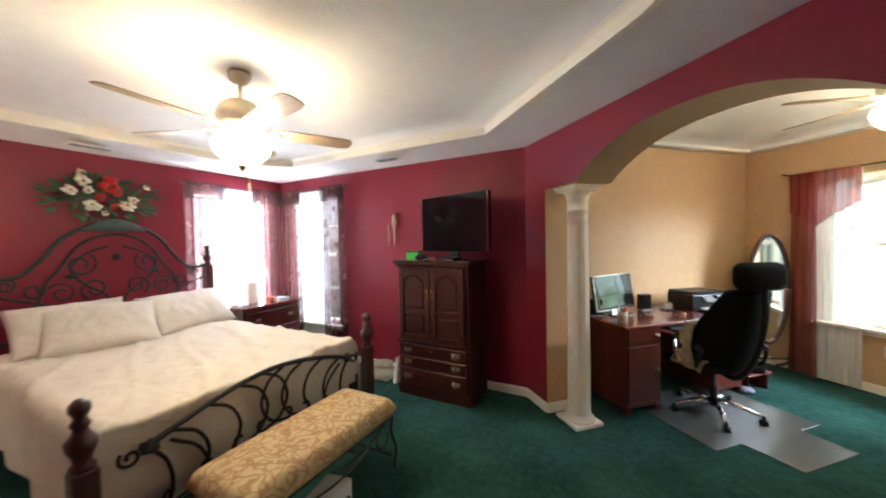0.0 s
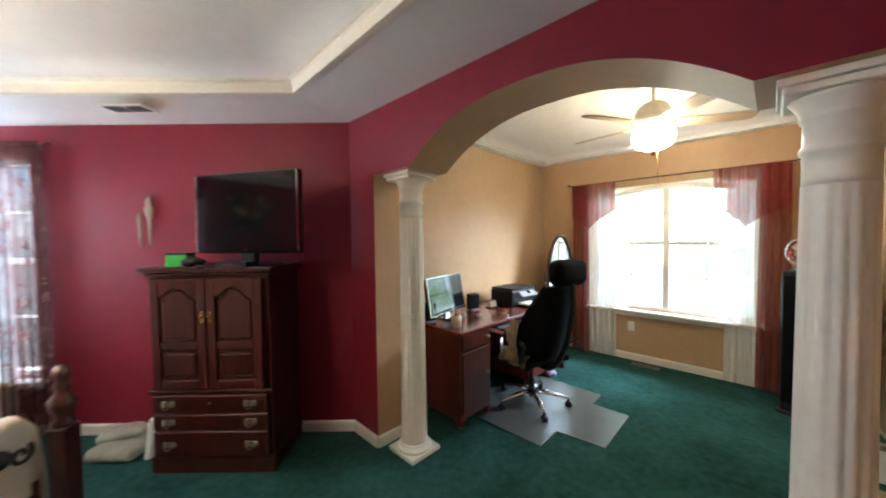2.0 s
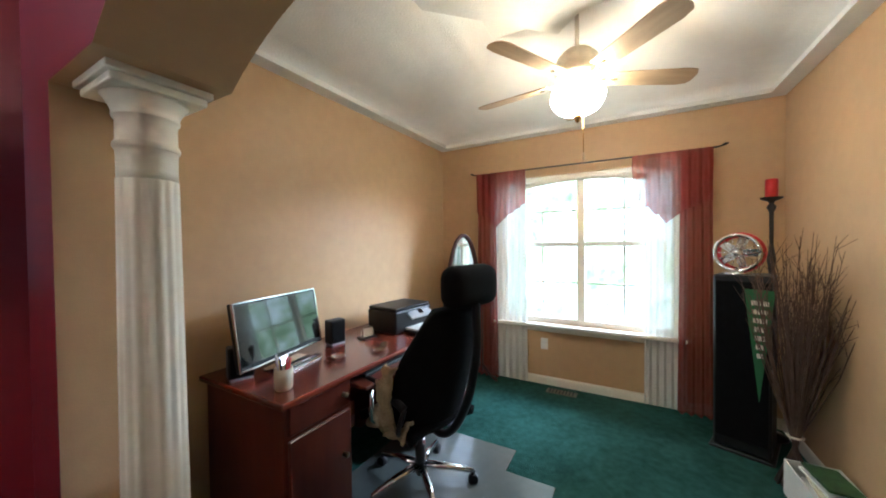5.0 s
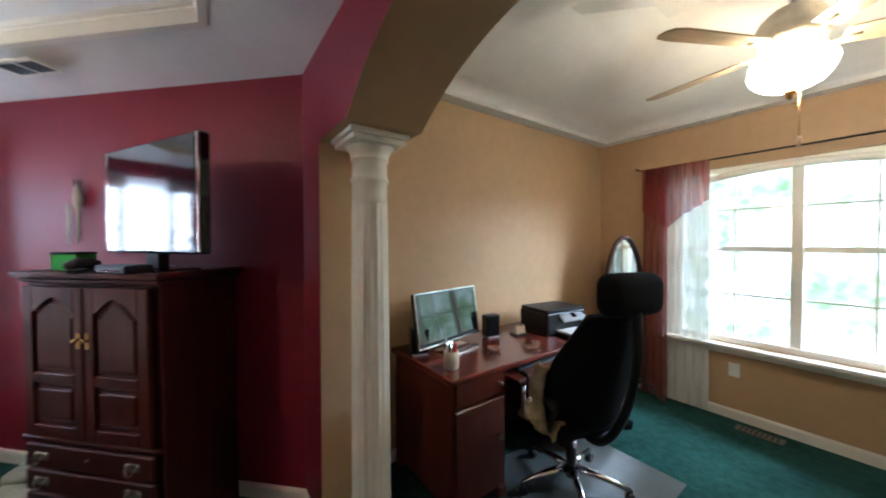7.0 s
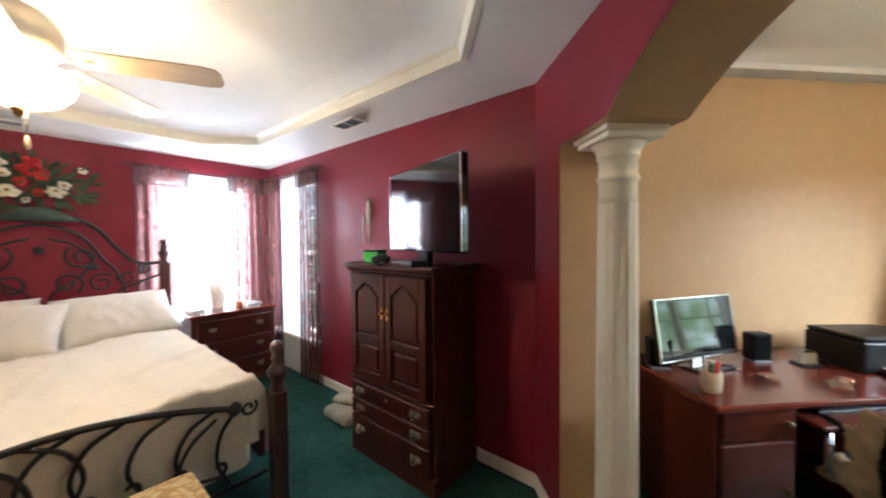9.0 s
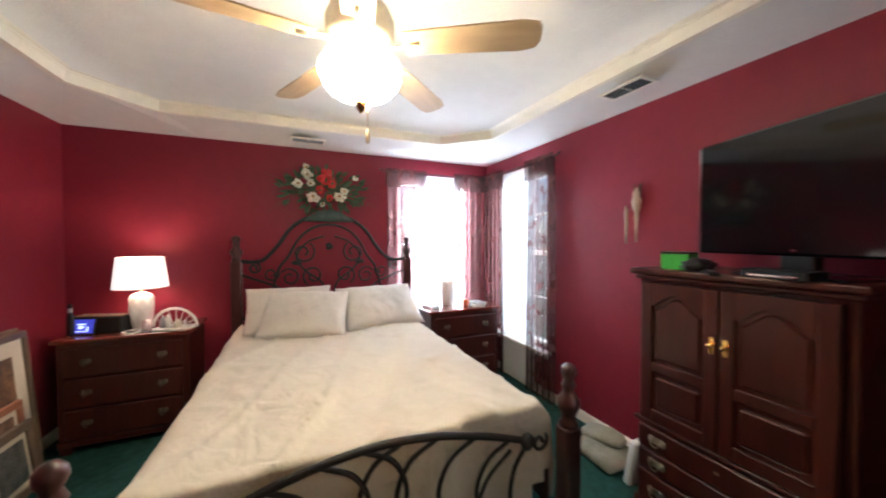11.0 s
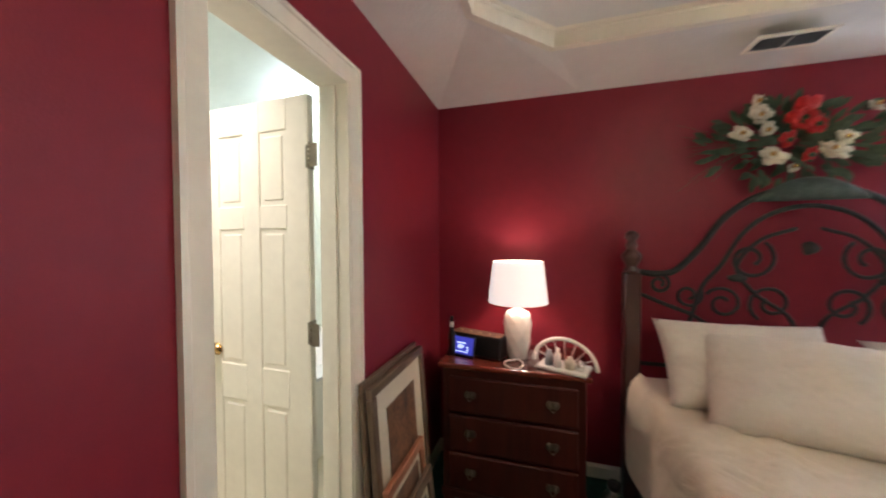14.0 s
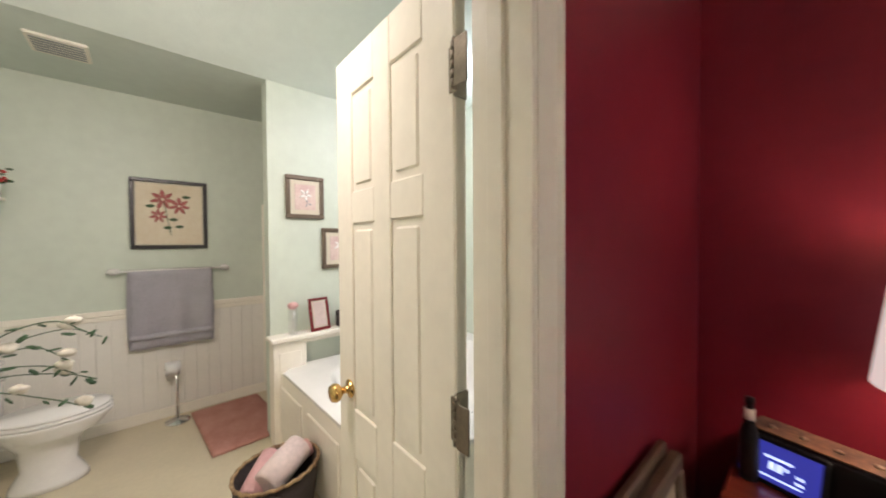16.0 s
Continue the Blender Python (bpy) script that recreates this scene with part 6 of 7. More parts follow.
for k in range(14):
    a = 2 * math.pi * k / 14
    part("guard_wire", tube([(0.02 * math.cos(a), -0.03, 0.15 + 0.02 * math.sin(a)), (0.08 * math.cos(a), -0.02, 0.15 + 0.08 * math.sin(a)), (0.125 * math.cos(a), 0.0, 0.15 + 0.125 * math.sin(a))], 0.0025, 5), CHROME, tf)
for k in range(5):
    part("fan_blade", box(0.065, 0, -0.03, 0.09, 0.004, 0.06, 0.001, pose(0, 0.025, 0.15, 0, 72 * k, 0) @ pose(0, 0, 0, 25, 0, 0)), CHROME, tf)
# pennant
pn = thing("pennant", "green triangular felt pennant with cream lettering", "pennant", at_uv(-0.36, 4.84, 0.42, -28))
bm = prism([(-0.075, 0.72), (0.075, 0.72), (0.0, 0.0)], 0.006)
part("felt", bm, mat("green_felt", (0.03, 0.13, 0.045), 0.95, bump=0.5, bscale=400), pn)
for k in range(7):
    w = 0.085 - k * 0.009
    part("lettering_bar", box(0.004, -0.003, 0.62 - k * 0.056, w, 0.004, 0.030, 0.001), MATBOARD, pn)
# candle holder
cs = thing("candle_stand", "tall dark metal floor candlestick with red candle", "candle holder", at_uv(-0.17, 5.34, 0))
part("stem", lathe([(0.10, 0), (0.10, 0.015), (0.02, 0.04), (0.014, 0.3), (0.026, 0.5), (0.014, 0.7), (0.013, 1.2), (0.026, 1.32), (0.012, 1.42), (0.013, 1.66), (0.028, 1.70), (0.014, 1.725), (0.020, 1.74), (0.062, 1.758), (0.064, 1.77), (0.0, 1.77)], 20), IRON, cs)
solid("candle", lathe([(0.036, 0), (0.036, 0.13), (0.028, 0.135), (0.0, 0.125)], 20), REDP, "red pillar candle on the tall stand", "candle", at_uv(-0.17, 5.34, 1.77))
# twig bundle
tw = thing("twig_bundle", "tall bundle of dry twigs tied near the base", "dried branches", at_uv(-0.23, 4.72, 0))
rnd = random.Random(21)
for g in range(9):
    bm = bmesh.new()
    for k in range(12):
        a, r0, r1, h = rnd.uniform(0, 2 * math.pi), rnd.uniform(0.04, 0.09), rnd.uniform(0.06, 0.30), rnd.uniform(0.95, 1.5)
        p0, p1 = Vector((r0 * math.cos(a + 2.6), r0 * math.sin(a + 2.6), 0.005)), Vector((0.02 * math.cos(a), 0.02 * math.sin(a), 0.30))
        p2 = Vector((r1 * math.cos(a), r1 * math.sin(a) * 0.8, h))
        mid = (p1 + p2) / 2 + Vector((rnd.uniform(-0.03, 0.03), rnd.uniform(-0.03, 0.03), 0))
        tube([p0, p1, mid, p2], [0.005, 0.004, 0.003, 0.0012], 4, bm)
        for b in range(4):
            q = mid.lerp(p2, rnd.uniform(0, 0.9))
            tube([q, q + Vector((rnd.uniform(-0.07, 0.07), rnd.uniform(-0.07, 0.07), rnd.uniform(0.05, 0.16)))], [0.002, 0.0008], 4, bm)
    tagged(part("twig_spray", bm, TWIG, tw), kind="stuff")
part("tie", tube([(0.035 * math.cos(a), 0.035 * math.sin(a), 0.30) for a in [2 * math.pi * k / 16 for k in range(17)]], 0.006, 6), MATBOARD, tw)
# box of papers on the carpet
bx = thing("paper_box", "open white carton full of papers and books", "box", at_uv(-0.185, 4.44, 0, 2))
bm = bmesh.new()
for x, y, sx, sy in ((-0.11, 0, 0.008, 0.38), (0.11, 0, 0.008, 0.38), (0, -0.19, 0.228, 0.008), (0, 0.19, 0.228, 0.008)):
    bm_box(bm, x, y, 0, sx, sy, 0.20, 0.001)
bm_box(bm, 0, 0, 0, 0.212, 0.37, 0.006)
part("carton", bm, PAPER, bx)
rnd = random.Random(3)
for k in range(9):
    mt = (PAPER, MATBOARD, PAPER, GREEN, PAPER)[k % 5]
    solid("paper", box(0, 0, 0, rnd.uniform(0.10, 0.15), rnd.uniform(0.16, 0.26), 0.012, 0.001), mt, "loose papers piled in the carton", "papers", at_uv(-0.185 + rnd.uniform(-0.012, 0.012), 4.44 + rnd.uniform(-0.04, 0.04), 0.012 + 0.026 * k, rnd.uniform(-9, 9)) @ pose(0, 0, 0, rnd.uniform(-5, 5), rnd.uniform(-6, 6), 0), "papers in the carton")
solid("wooden_tray", box(0, 0, 0, 0.22, 0.30, 0.03, 0.008), BLADE, "shallow pale wooden tray on the carpet", "tray", at_uv(-0.19, 3.95, 0, 3))
solid("blue_folder", box(0, 0, 0, 0.20, 0.26, 0.012, 0.002), mat("blue_plastic", (0.03, 0.08, 0.35), 0.3), "glossy blue folder lying on the carpet", "folder", at_uv(-0.20, 3.60, 0, -8))
# stand with telephone against the side wall
ps = thing("side_stand", "tall narrow reddish wooden stand with open shelf", "stand", at_uv(-0.14, 3.10, 0))
part("top", box(0, 0, 1.05, 0.18, 0.60, 0.03, 0.008), CHERRY_TOP, ps)
for x in (-0.065, 0.065):
    for y in (-0.26, 0.26):
        part("leg", box(x, y, 0, 0.03, 0.04, 1.05, 0.004), CHERRY, ps)
part("shelf", box(0, 0, 0.52, 0.155, 0.56, 0.02, 0.003), CHERRY, ps)
part("apron", box(-0.072, 0, 0.95, 0.012, 0.48, 0.10, 0.003), CHERRY, ps)
ph = thing("telephone", "black and silver cordless telephone in its cradle", "telephone", at_uv(-0.145, 3.18, 1.08, -60))
part("cradle", box(0, 0, 0, 0.10, 0.11, 0.03, 0.008), BLACK, ph)
part("handset", box(0, 0, 0, 0.05, 0.028, 0.17, 0.010, pose(0, 0.0, 0.022, -14, 0, 0)), GREYP, ph)
part("keypad", box(0, -0.0155, 0.03, 0.036, 0.003, 0.07, 0.001, pose(0, 0.0, 0.022, -14, 0, 0)), BLACK, ph)
for k in range(5):
    solid("magazine", box(0, 0, 0, 0.14, 0.27, 0.016, 0.002), (PAPER, MATBOARD, PAPER, PRINTD, PAPER)[k], "magazine stacked on the open shelf", "magazine", at_uv(-0.142, 3.06, 0.541 + 0.017 * k, -2 + k), "magazine stack")
bag = solid("canvas_bag", ball(0, 0, 0.20, 0.085, 0.17, 0.20, 3, None, 0.25), mat("grey_canvas", (0.4, 0.38, 0.33), 0.9, bump=0.3), "grey canvas bag sagging under the stand", "bag", at_uv(-0.165, 3.05, 0))

# ---- bathroom ----
# wainscot, chair rail and baseboard along the far wall
wsc = thing("wainscot", "white beadboard wainscot below the chair rail", "wainscot", pose(BW, BF, 0.09))
wsc["kind"] = "structure"
WAINS = mat("white_wainscot", (0.80, 0.77, 0.70), 0.4, var=0.03)
board = part("board", box(0.045, 0.006, 0, 0.0888, 0.012, 0.84, 0.0018), WAINS, wsc)
for k in range(1, int((BE - BW) / 0.09)):
    o = new("board", board.data)
    o.parent, o.matrix_basis = wsc, pose(k * 0.09, 0, 0)
setting("trim_chair_rail", bm_box(box((BW + BE) / 2, BF + 0.016, 0.93, BE - BW, 0.03, 0.045, 0.006), (BW + BE) / 2, BF + 0.011, 0.895, BE - BW, 0.02, 0.034, 0.004), TRIM, "white moulded chair rail", "chair rail")
setting("baseboard_bath", box((BW + BE) / 2, BF + 0.010, 0, BE - BW, 0.018, 0.088, 0.004), TRIM, "white bathroom baseboard", "baseboard")
# tub: deck with a sunken basin, pony wall and ledge
setting("bath_post", bm_box(box(-3.26, BP + 0.055, 0, 0.24, 0.11, 0.76, 0.004), -3.26, BP + 0.113, 0.10, 0.16, 0.008, 0.58, 0.003), TRIM, "white panelled half-height post beside the tub", "half wall")
setting("bath_ledge", bm_box(box((BW - 3.12) / 2, BP + 0.07, 0.765, -3.12 - BW, 0.15, 0.035, 0.006), (BW - 3.38) / 2, BP + 0.045, 0.72, -3.38 - BW, 0.09, 0.045, 0.006), TRIM, "white ledge along the wall above the tub", "ledge")
tub = thing("bathtub", "cream built-in bathtub with a panelled apron", "bathtub", pose(-4.07, -1.72, 0))
tx, ty = 0.88, 0.80
deck = bmesh.new()
ring_o = [(-tx, -ty), (tx, -ty), (tx, ty), (-tx, ty)]
def oval_ring(rx, ry, z, n=40, p=3.2):
    out = []
    for k in range(n):
        a = 2 * math.pi * (k + 0.5) / n
        c, s = math.cos(a), math.sin(a)
        q = (abs(c) ** p + abs(s) ** p) ** (-1 / p)
        out.append(deck.verts.new((rx * c * q, ry * s * q, z)))
    return out
rings = [oval_ring(tx, ty, 0.535, p=60), oval_ring(tx, ty, 0.555, p=60), oval_ring(tx - 0.17, ty - 0.15, 0.56), oval_ring(tx - 0.20, ty - 0.18, 0.545), oval_ring(tx - 0.26, ty - 0.24, 0.30), oval_ring(tx - 0.34, ty - 0.32, 0.17), oval_ring(tx - 0.5, ty - 0.48, 0.15)]
for a, b in zip(rings, rings[1:]):
    for i in range(len(a)):
        f = deck.faces.new((a[i], a[(i + 1) % len(a)], b[(i + 1) % len(a)], b[i]))
        f.smooth = b is not rings[1] and b is not rings[2]
deck.faces.new(rings[-1])
part("basin", deck, WHITEP, tub, "glossy cream acrylic basin")
apron = part("apron", box(tx - 0.02, 0, 0.0, 0.03, 2 * ty, 0.535), TRIM, tub)
for y in (-0.55, 0, 0.55):
    part("panel", box(tx - 0.001, y, 0.10, 0.012, 0.44, 0.34, 0.005), TRIM, apron)
part("end_apron", box(0, ty - 0.015, 0, 2 * tx - 0.08, 0.03, 0.535), TRIM, tub)
part("faucet", tube(smooth_path([(0.70, 0.45, 0.555), (0.70, 0.45, 0.66), (0.62, 0.42, 0.70), (0.54, 0.38, 0.66)]), 0.014, 10), CHROME, tub)
for y in (0.33, 0.57):
    part("tap", lathe([(0.022, 0.555), (0.016, 0.58), (0.03, 0.60), (0.03, 0.615), (0, 0.62)], 14, pose(0.70, y, 0)), CHROME, tub)


def blossom(parent, y, z, r, petal, n=5):
    bm = bmesh.new()
    for k in range(n):
        ball(r * 0.55, 0, 0, r * 0.5, 0.0012, r * 0.20, 1, bm, 0.0, pose(y, 0, z, 0, 360 * k / n + 11, 0))
    part("painted_flower", bm, petal, parent, "", pose(0, -0.0058, 0))


PRINTP = mat("pink_grey_print", (0.55, 0.38, 0.35), 0.6, scale=6, second=(0.7, 0.58, 0.52))
def magnolia(f):
    blossom(f, 0.0, 0.19, 0.05, PAPER), blossom(f, 0.02, 0.12, 0.03, GREYP, 3)
framed("wall_picture", 0.30, 0.34, 0.025, pose(-3.42, BP + 0.014, 1.695, 0, 0, 180), "pewter-framed white magnolia print", GOLDF, 0.035, PRINTP, 0.035, "magnolia prints", magnolia)
framed("wall_picture", 0.30, 0.34, 0.025, pose(-3.70, BP + 0.014, 1.285, 0, 0, 180), "pewter-framed white magnolia print", GOLDF, 0.035, PRINTP, 0.035, "magnolia prints", magnolia)
POSTER = mat("cream_poster", (0.68, 0.58, 0.42), 0.7, scale=3, second=(0.74, 0.66, 0.52))
def poinsettia(f):
    rose = mat("dusty_rose", (0.42, 0.12, 0.11), 0.7)
    for y, z, r in ((0.05, 0.42, 0.085), (-0.06, 0.37, 0.075), (0.08, 0.28, 0.06)):
        blossom(f, -y, z, r, rose, 7)
    for y, z in ((-0.02, 0.25), (0.02, 0.18), (-0.06, 0.19), (-0.11, 0.45), (0.13, 0.36)):
        part("painted_leaf", ball(-y, -0.006, z, 0.035, 0.0012, 0.014, 1), GREEN, f)
    part("painted_stem", tube([(0.0, -0.0062, 0.12), (-0.02, -0.0062, 0.25), (-0.04, -0.0062, 0.40)], 0.003, 5), GREEN, f)
framed("wall_picture", 0.52, 0.59, 0.028, pose(-2.63, BF + 0.016, 1.46, 0, 0, 180), "black-framed print of dusty red flowers on cream", mat("black_frame", (0.02, 0.017, 0.016), 0.35), 0.03, POSTER, 0.012, "", poinsettia)

tb = thing("towel_bar", "white towel bar with carved ends", "towel bar", pose(-2.64, BF, 1.28))
part("bar", tube([(-0.38, 0.06, 0), (0.38, 0.06, 0)], 0.009, 10), WHITEP, tb)
for s in (-1, 1):
    part("bracket", ball(s * 0.37, 0.035, 0, 0.045, 0.035, 0.028, 2, None, 0.2), WHITEP, tb)
def towel_fn(s, t):
    k = t * 1.30
    w = 0.010 * math.sin(s * 17) * min(1, abs(t - 0.5) * 3)
    x = (s - 0.5) * 0.56 + 0.01 * math.sin(6 * t)
    if k < 0.64:
        return (x, 0.048 + w * 0.3, -0.64 + k + 0.0)
    if k < 0.67:
        a = (k - 0.64) / 0.03 * math.pi
        return (x, 0.062 - 0.014 * math.cos(a), 0.003 + 0.010 * math.sin(a))
    return (x, 0.078 + w, 0.0 - (k - 0.67) * 1.02)
tw2 = thing("towel", "grey lilac bath towel hanging on the bar", "towel", pose(-2.63, BF, 1.28))
part("cloth", sheet(towel_fn, 24, 40, 0.006), TOWEL, tw2)
part("woven_band", sheet(lambda s, t: ((s - 0.5) * 0.555, 0.094 + 0.010 * math.sin(s * 17), -0.52 - 0.045 * t), 24, 2, 0.003), mat("lilac_band", (0.44, 0.42, 0.46), 0.8), tw2)

wc = thing("toilet", "white toilet with closed lid", "toilet", pose(-1.985, -3.05, 0, 0, 0, 180))
part("pedestal", lathe([(0.13, 0), (0.125, 0.03), (0.09, 0.12), (0.10, 0.25), (0.16, 0.36), (0.165, 0.385)], 28, Matrix.Scale(1.35, 4, (1, 0, 0))), WHITEP, wc)
bm = bmesh.new()
rings = []
for rx, ry, z in ((0.20, 0.16, 0.32), (0.26, 0.185, 0.39), (0.265, 0.19, 0.405), (0.262, 0.188, 0.412)):
    rings.append([bm.verts.new((rx * math.cos(a) + 0.03, ry * math.sin(a), z)) for a in [2 * math.pi * k / 36 for k in range(36)]])
for a, b in zip(rings, rings[1:]):
    for i in range(36):
        bm.faces.new((a[i], a[(i + 1) % 36], b[(i + 1) % 36], b[i])).smooth = True
bm.faces.new(rings[-1])
part("bowl", bm, WHITEP, wc)
for nm, z, r in (("seat", 0.416, 1.0), ("lid", 0.440, 0.985)):
    part(nm, lathe([(0.0, z), (0.185 * r, z), (0.19 * r, z + 0.010), (0.18 * r, z + 0.020), (0.0, z + 0.022)], 36, pose(0.03, 0, 0) @ Matrix.Scale(1.38, 4, (1, 0, 0))), WHITEP, wc)
part("tank", box(-0.31, 0, 0.38, 0.20, 0.44, 0.36, 0.02, None, 2), WHITEP, wc)
part("tank_lid", box(-0.31, 0, 0.742, 0.22, 0.46, 0.03, 0.008), WHITEP, wc)
part("flush_lever", tube([(-0.205, 0.16, 0.68), (-0.19, 0.16, 0.68), (-0.188, 0.09, 0.672)], 0.007, 8), CHROME, wc)

tp = thing("toilet_paper_stand", "metal toilet paper stand with a white roll", "toilet paper holder", pose(-2.64, -3.42, 0))
part("base", lathe([(0.085, 0), (0.085, 0.01), (0.015, 0.02), (0.01, 0.03)], 24), CHROME, tp)
part("pole", tube([(0, 0, 0.02), (0, 0, 0.46)], 0.008, 10), CHROME, tp)
part("arm", tube([(-0.02, 0, 0.46), (0.08, 0, 0.46)], 0.007, 8), CHROME, tp)
solid("toilet_roll", lathe([(0.02, -0.05), (0.055, -0.05), (0.055, 0.05), (0.02, 0.05), (0.02, -0.05)], 28, Matrix.Rotation(radians(90), 4, "Y")), PAPER, "white toilet paper roll on the stand", "toilet paper", pose(-2.615, -3.42, 0.46))


def rug_fn(s, t):
    return ((s - 0.5) * 0.52, (t - 0.5) * 0.86, 0.018 + 0.005 * noise.noise(Vector((s * 14, t * 22, 1))) - 0.014 * max(abs(2 * s - 1), abs(2 * t - 1)) ** 14)


solid("bath_rug", sheet(rug_fn, 26, 40, 0.012), RUG, "rose pink plush bath rug on the vinyl", "rug", pose(-3.02, -3.07, 0, 0, 0, 3))

bk = thing("basket", "dark oval basket with woven rim", "basket", pose(-2.96, -1.74, 0, 0, 0, 20))
prof = [(0.12, 0.0), (0.15, 0.02), (0.17, 0.16), (0.185, 0.31), (0.178, 0.31), (0.16, 0.16), (0.14, 0.03), (0.0, 0.03)]
part("body", lathe(prof, 36, Matrix.Scale(1.2, 4, (1, 0, 0))), mat("dark_wicker", (0.03, 0.02, 0.018), 0.7, bump=0.8, bscale=90), bk)
part("rim", tube([(1.2 * 0.182 * math.cos(a), 0.182 * math.sin(a), 0.312 + 0.004 * math.sin(24 * a)) for a in [2 * math.pi * k / 72 for k in range(73)]], 0.010, 6), mat("rim_cord", (0.10, 0.055, 0.03), 0.8, scale=40, second=(0.45, 0.30, 0.15)), bk)
for x, y, r, c, k in ((-0.02, 0.02, 0.075, PAPER, 10), (0.05, -0.07, 0.055, PINK, 30), (-0.10, -0.05, 0.05, REDP, -20)):
    m = pose(-2.96, -1.74, 0.0, 0, 0, 20) @ pose(x, y, 0.27 if c is not PAPER else 0.31, 0, 14, k)
    bm = tube([(-0.13, 0, 0), (-0.12, 0, 0), (0, 0, 0.004), (0.12, 0, 0), (0.13, 0, 0)], [r * 0.8, r, r * 1.03, r, r * 0.8], 20)
    solid("rolled_towel", bm, mat("pale_pink_towel", (0.74, 0.60, 0.56), 0.95, bump=0.5, bscale=300) if c is PAPER else PINK, "pink rolled hand towel in the basket", "towel", m, "rolled towels")

pf = framed("photo_frame", 0.17, 0.26, 0.02, pose(-3.50, BP + 0.10, 0.80, 0, 0, 190) @ pose(0, 0, 0, -10, 0, 0), "small red photo frame standing on the ledge", mat("dark_red_frame", (0.16, 0.01, 0.012), 0.35), 0.022, mat("pale_photo", (0.62, 0.5, 0.46), 0.6), 0.012)
part("easel_leg", box(0, 0.05, 0.0, 0.03, 0.004, 0.18, 0, pose(0, 0.0, 0, 14, 0, 0)), BLACK, pf)
tbx = thing("tissue_tray", "dark wicker tray holding white rolled cloths", "tray", pose(-3.80, BP + 0.085, 0.80))
part("tray", box(0, 0, 0, 0.30, 0.10, 0.13, 0.006), mat("dark_wicker_tray", (0.03, 0.022, 0.02), 0.7, bump=0.6, bscale=80), tbx)
for x in (-0.09, 0.0, 0.09):
    part("cloth_roll", ball(x, 0, 0.14, 0.04, 0.04, 0.025, 2, None, 0.2), PAPER, tbx)
gv = thing("glass_vase", "clear glass cylinder with a pink bloom on the ledge", "vase", pose(-3.29, BP + 0.08, 0.80))
part("glass", lathe([(0.03, 0), (0.032, 0.005), (0.032, 0.20), (0.029, 0.20), (0.028, 0.01), (0, 0.008)], 20), clear_glass("vase_glass", 0.15), gv)
part("bloom", ball(0, 0, 0.22, 0.035, 0.035, 0.03, 2, None, 0.4), PINK, gv)

sf = thing("shower_frame", "pale yellowed shower surround edge against the far wall", "shower", pose(-3.36, BF + 0.05, 0))
part("upright", box(0, 0, 0.09, 0.045, 0.045, 1.80, 0.008), TRIM, sf)
part("side_panel", box(-0.35, 0.0, 0.09, 0.655, 0.012, 1.78, 0.003), WHITEP, sf, "glossy cream surround panel")

# vanity with silk flowers
vn = thing("vanity", "white bathroom vanity cabinet with a stone top", "vanity", pose(-1.77, -1.30, 0))
part("cabinet", box(0, 0, 0.08, 0.42, 0.84, 0.70, 0.004), TRIM, vn)
part("plinth", box(0.02, 0, 0, 0.36, 0.82, 0.08), TRIM, vn)
part("countertop", box(-0.01, 0, 0.782, 0.46, 0.88, 0.035, 0.008), WHITEP, vn)
for y in (-0.21, 0.21):
    part("door", box(-0.217, y, 0.12, 0.018, 0.39, 0.62, 0.005), TRIM, vn)
fv = thing("flower_vase", "white silk orchids with trailing leaves in a dark vase", "flower arrangement", pose(-1.93, -1.64, 0.818))
part("vase", lathe([(0.03, 0), (0.04, 0.02), (0.045, 0.08), (0.02, 0.14), (0.024, 0.16)], 18), BLACK, fv)
rnd = random.Random(12)
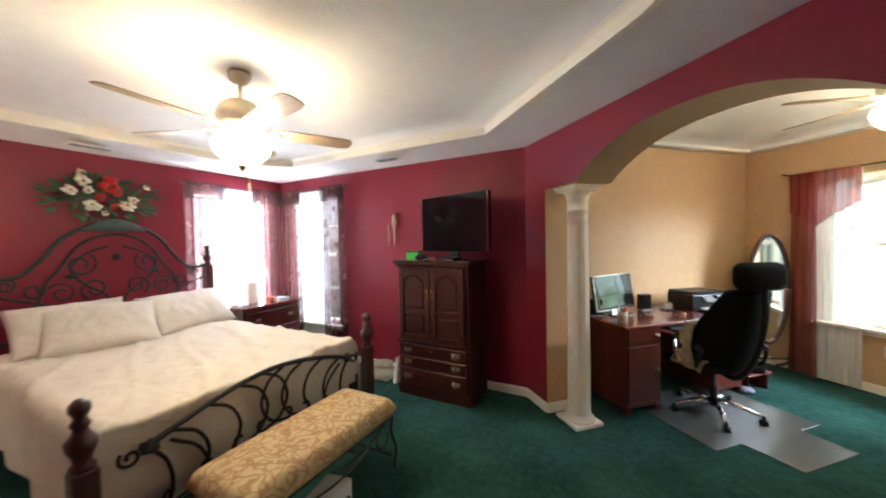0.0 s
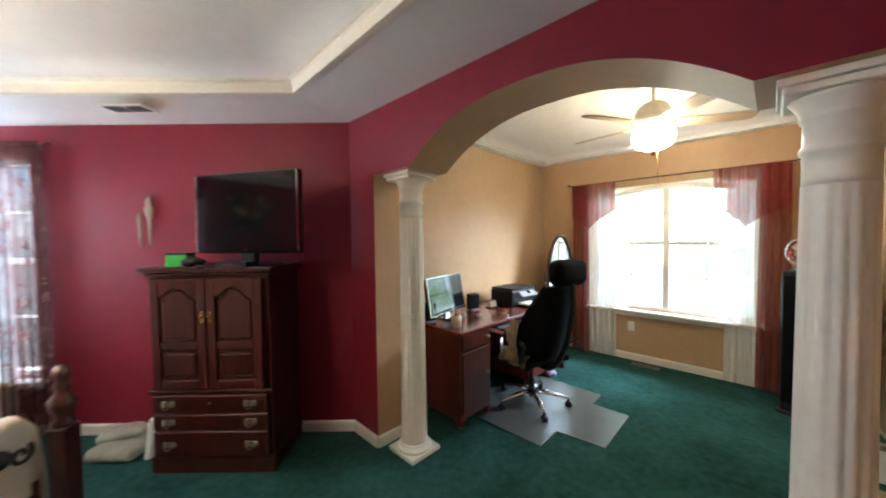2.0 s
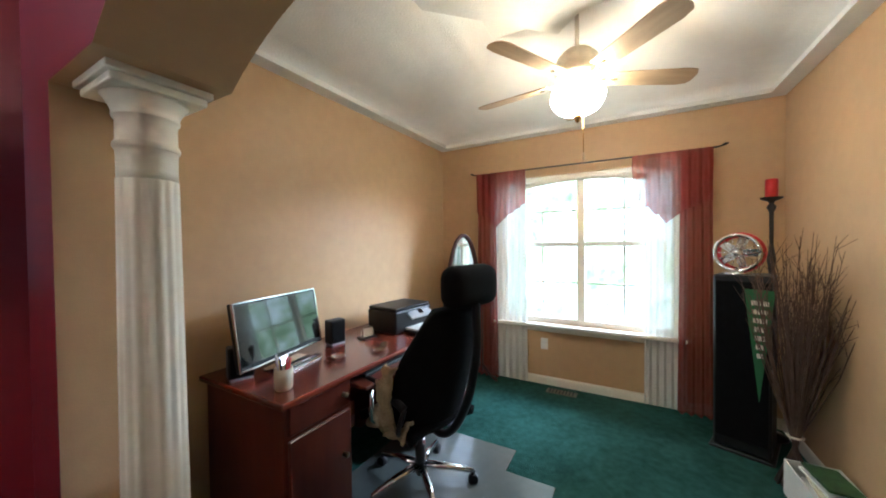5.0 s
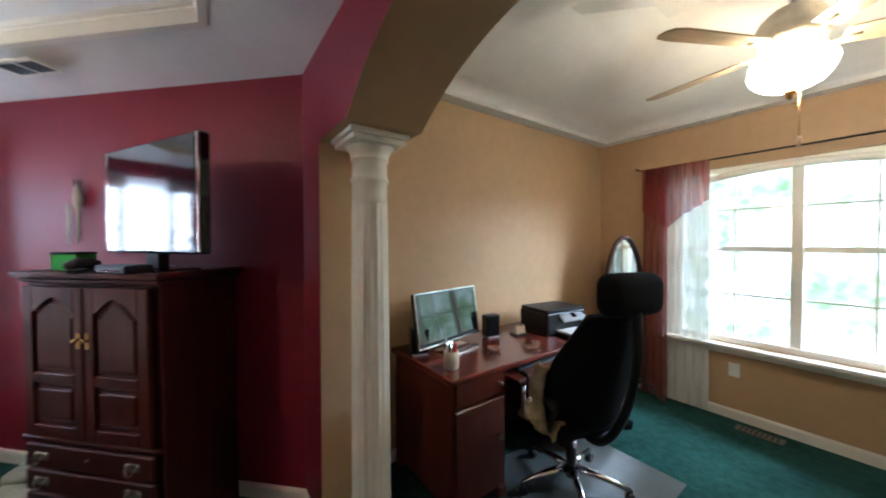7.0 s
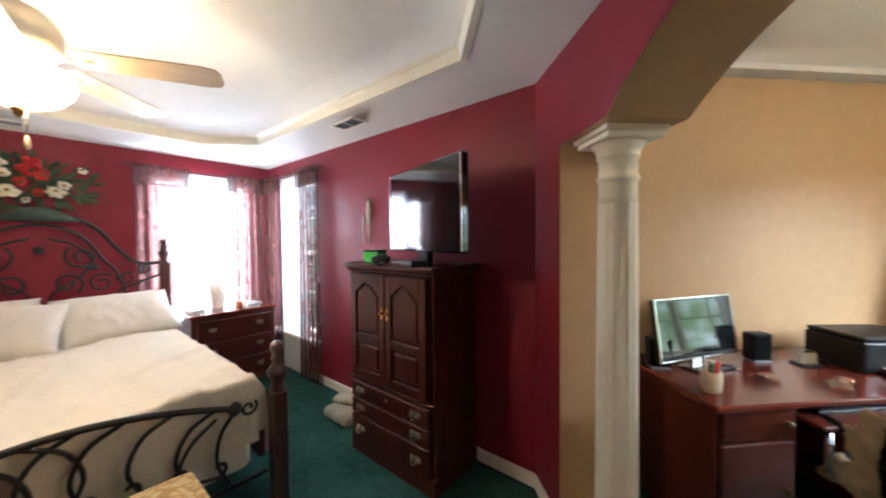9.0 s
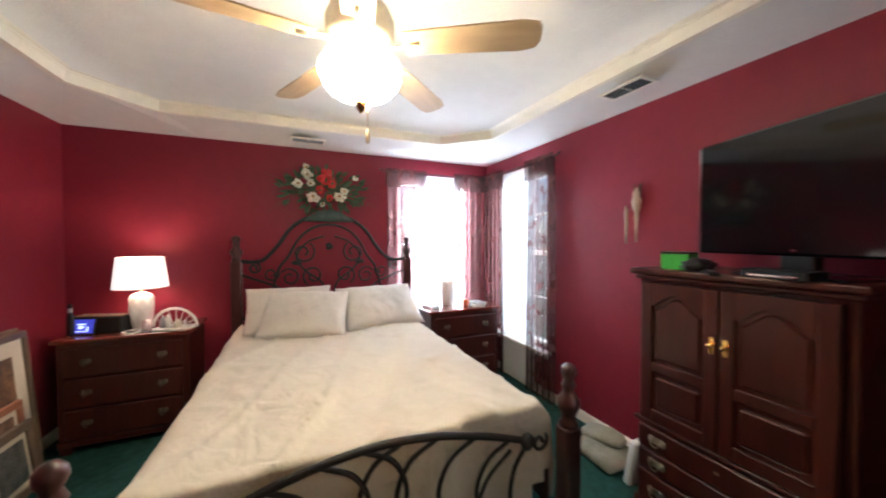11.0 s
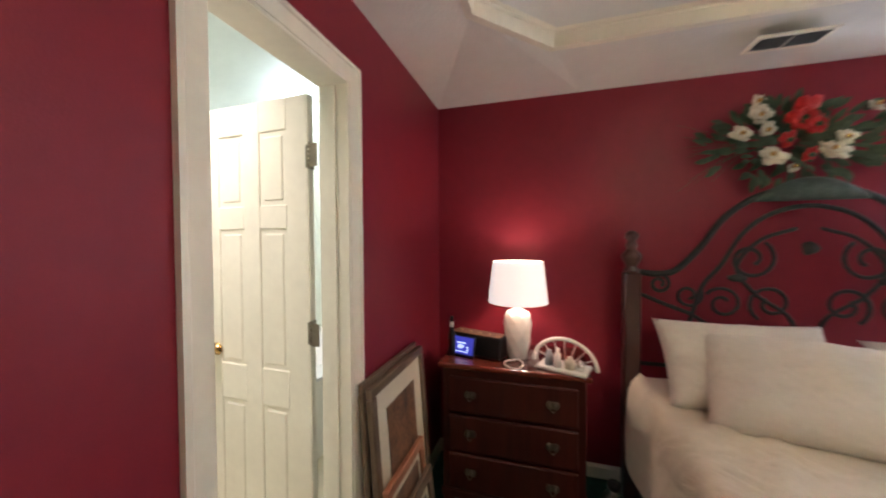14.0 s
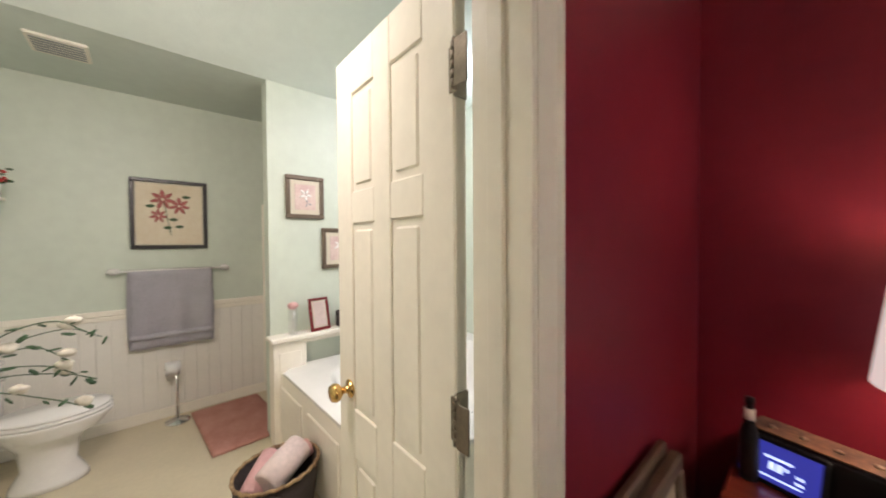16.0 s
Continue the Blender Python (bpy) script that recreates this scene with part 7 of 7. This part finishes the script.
for k in range(6):
    z1 = 0.10 + 0.055 * k + rnd.uniform(-0.02, 0.02)
    reach, side = rnd.uniform(0.22, 0.40), rnd.uniform(-0.09, 0.09)
    pts = smooth_path([(0, 0, 0.14), (-0.35 * reach, 0.3 * side, 0.20 + 0.03 * k), (-0.75 * reach, 0.8 * side, z1 + 0.05), (-reach, side, z1)])
    st = part("stem", tube(pts, 0.0022, 5), GREEN, fv)
    for q in range(4):
        p = pts[len(pts) - 1 - 3 * q]
        tilt = rnd.uniform(-50, 50)
        part("leaf", ball(0, 0, 0, 0.022, 0.012, 0.004, 1, None, 0.2), GREEN, st, "", pose(p.x + rnd.uniform(-0.02, 0.02), p.y, p.z + rnd.uniform(-0.02, 0.01), tilt, tilt, rnd.uniform(0, 90)))
        if (q + k) % 3 == 0:
            part("petals", ball(0, 0, 0, 0.024, 0.02, 0.016, 2, None, 0.7), PETALW, st, "", pose(p.x - 0.01, p.y, p.z + 0.015, rnd.uniform(0, 90), 0, 0))
shf = thing("wall_shelf", "small white wall shelf with potted trailing plant", "shelf", pose(-1.665, -3.18, 1.79))
part("board", box(0, 0, 0, 0.22, 0.5, 0.022, 0.004), TRIM, shf)
part("bracket", box(0.06, 0, -0.10, 0.06, 0.02, 0.10, 0.003), TRIM, shf)
pl = thing("potted_plant", "small green potted plant with red berries", "plant", pose(-1.74, -3.30, 1.812))
part("pot", lathe([(0.04, 0), (0.05, 0.07), (0.055, 0.075), (0.045, 0.07)], 16), WHITEP, pl)
bm = bmesh.new()
for k in range(40):
    ball(rnd.uniform(-0.09, 0.09), rnd.uniform(-0.09, 0.09), 0.09 + rnd.uniform(-0.02, 0.09), 0.02, 0.012, 0.008, 1, bm)
part("leaves", bm, GREEN, pl)
bm = bmesh.new()
for k in range(9):
    ball(rnd.uniform(-0.09, 0.07), rnd.uniform(-0.08, 0.08), 0.09 + rnd.uniform(0, 0.07), 0.012, 0.012, 0.012, 1, bm)
part("berries", bm, PETALR, pl)
bf = thing("bath_exhaust_vent", "white square ceiling exhaust grille", "air vent", pose(-2.09, -2.95, 2.72))
part("frame", box(0, 0, -0.02, 0.26, 0.26, 0.018, 0.006), TRIM, bf)
for k in range(6):
    part("slat", box(0, -0.09 + 0.036 * k, -0.024, 0.22, 0.012, 0.004), GREYP, bf)

gl = thing("bath_globe_light", "lit white globe ceiling light above the tub", "ceiling light", pose(-4.66, -1.75, 3.02))
part("stem", tube([(0, 0, 0.04), (0, 0, -0.08)], 0.012, 10), CHROME, gl)
part("globe", ball(0, 0, -0.16, 0.085, 0.085, 0.085, 3), glow("lit_globe", (0.95, 0.97, 1.0), 40.0), gl)
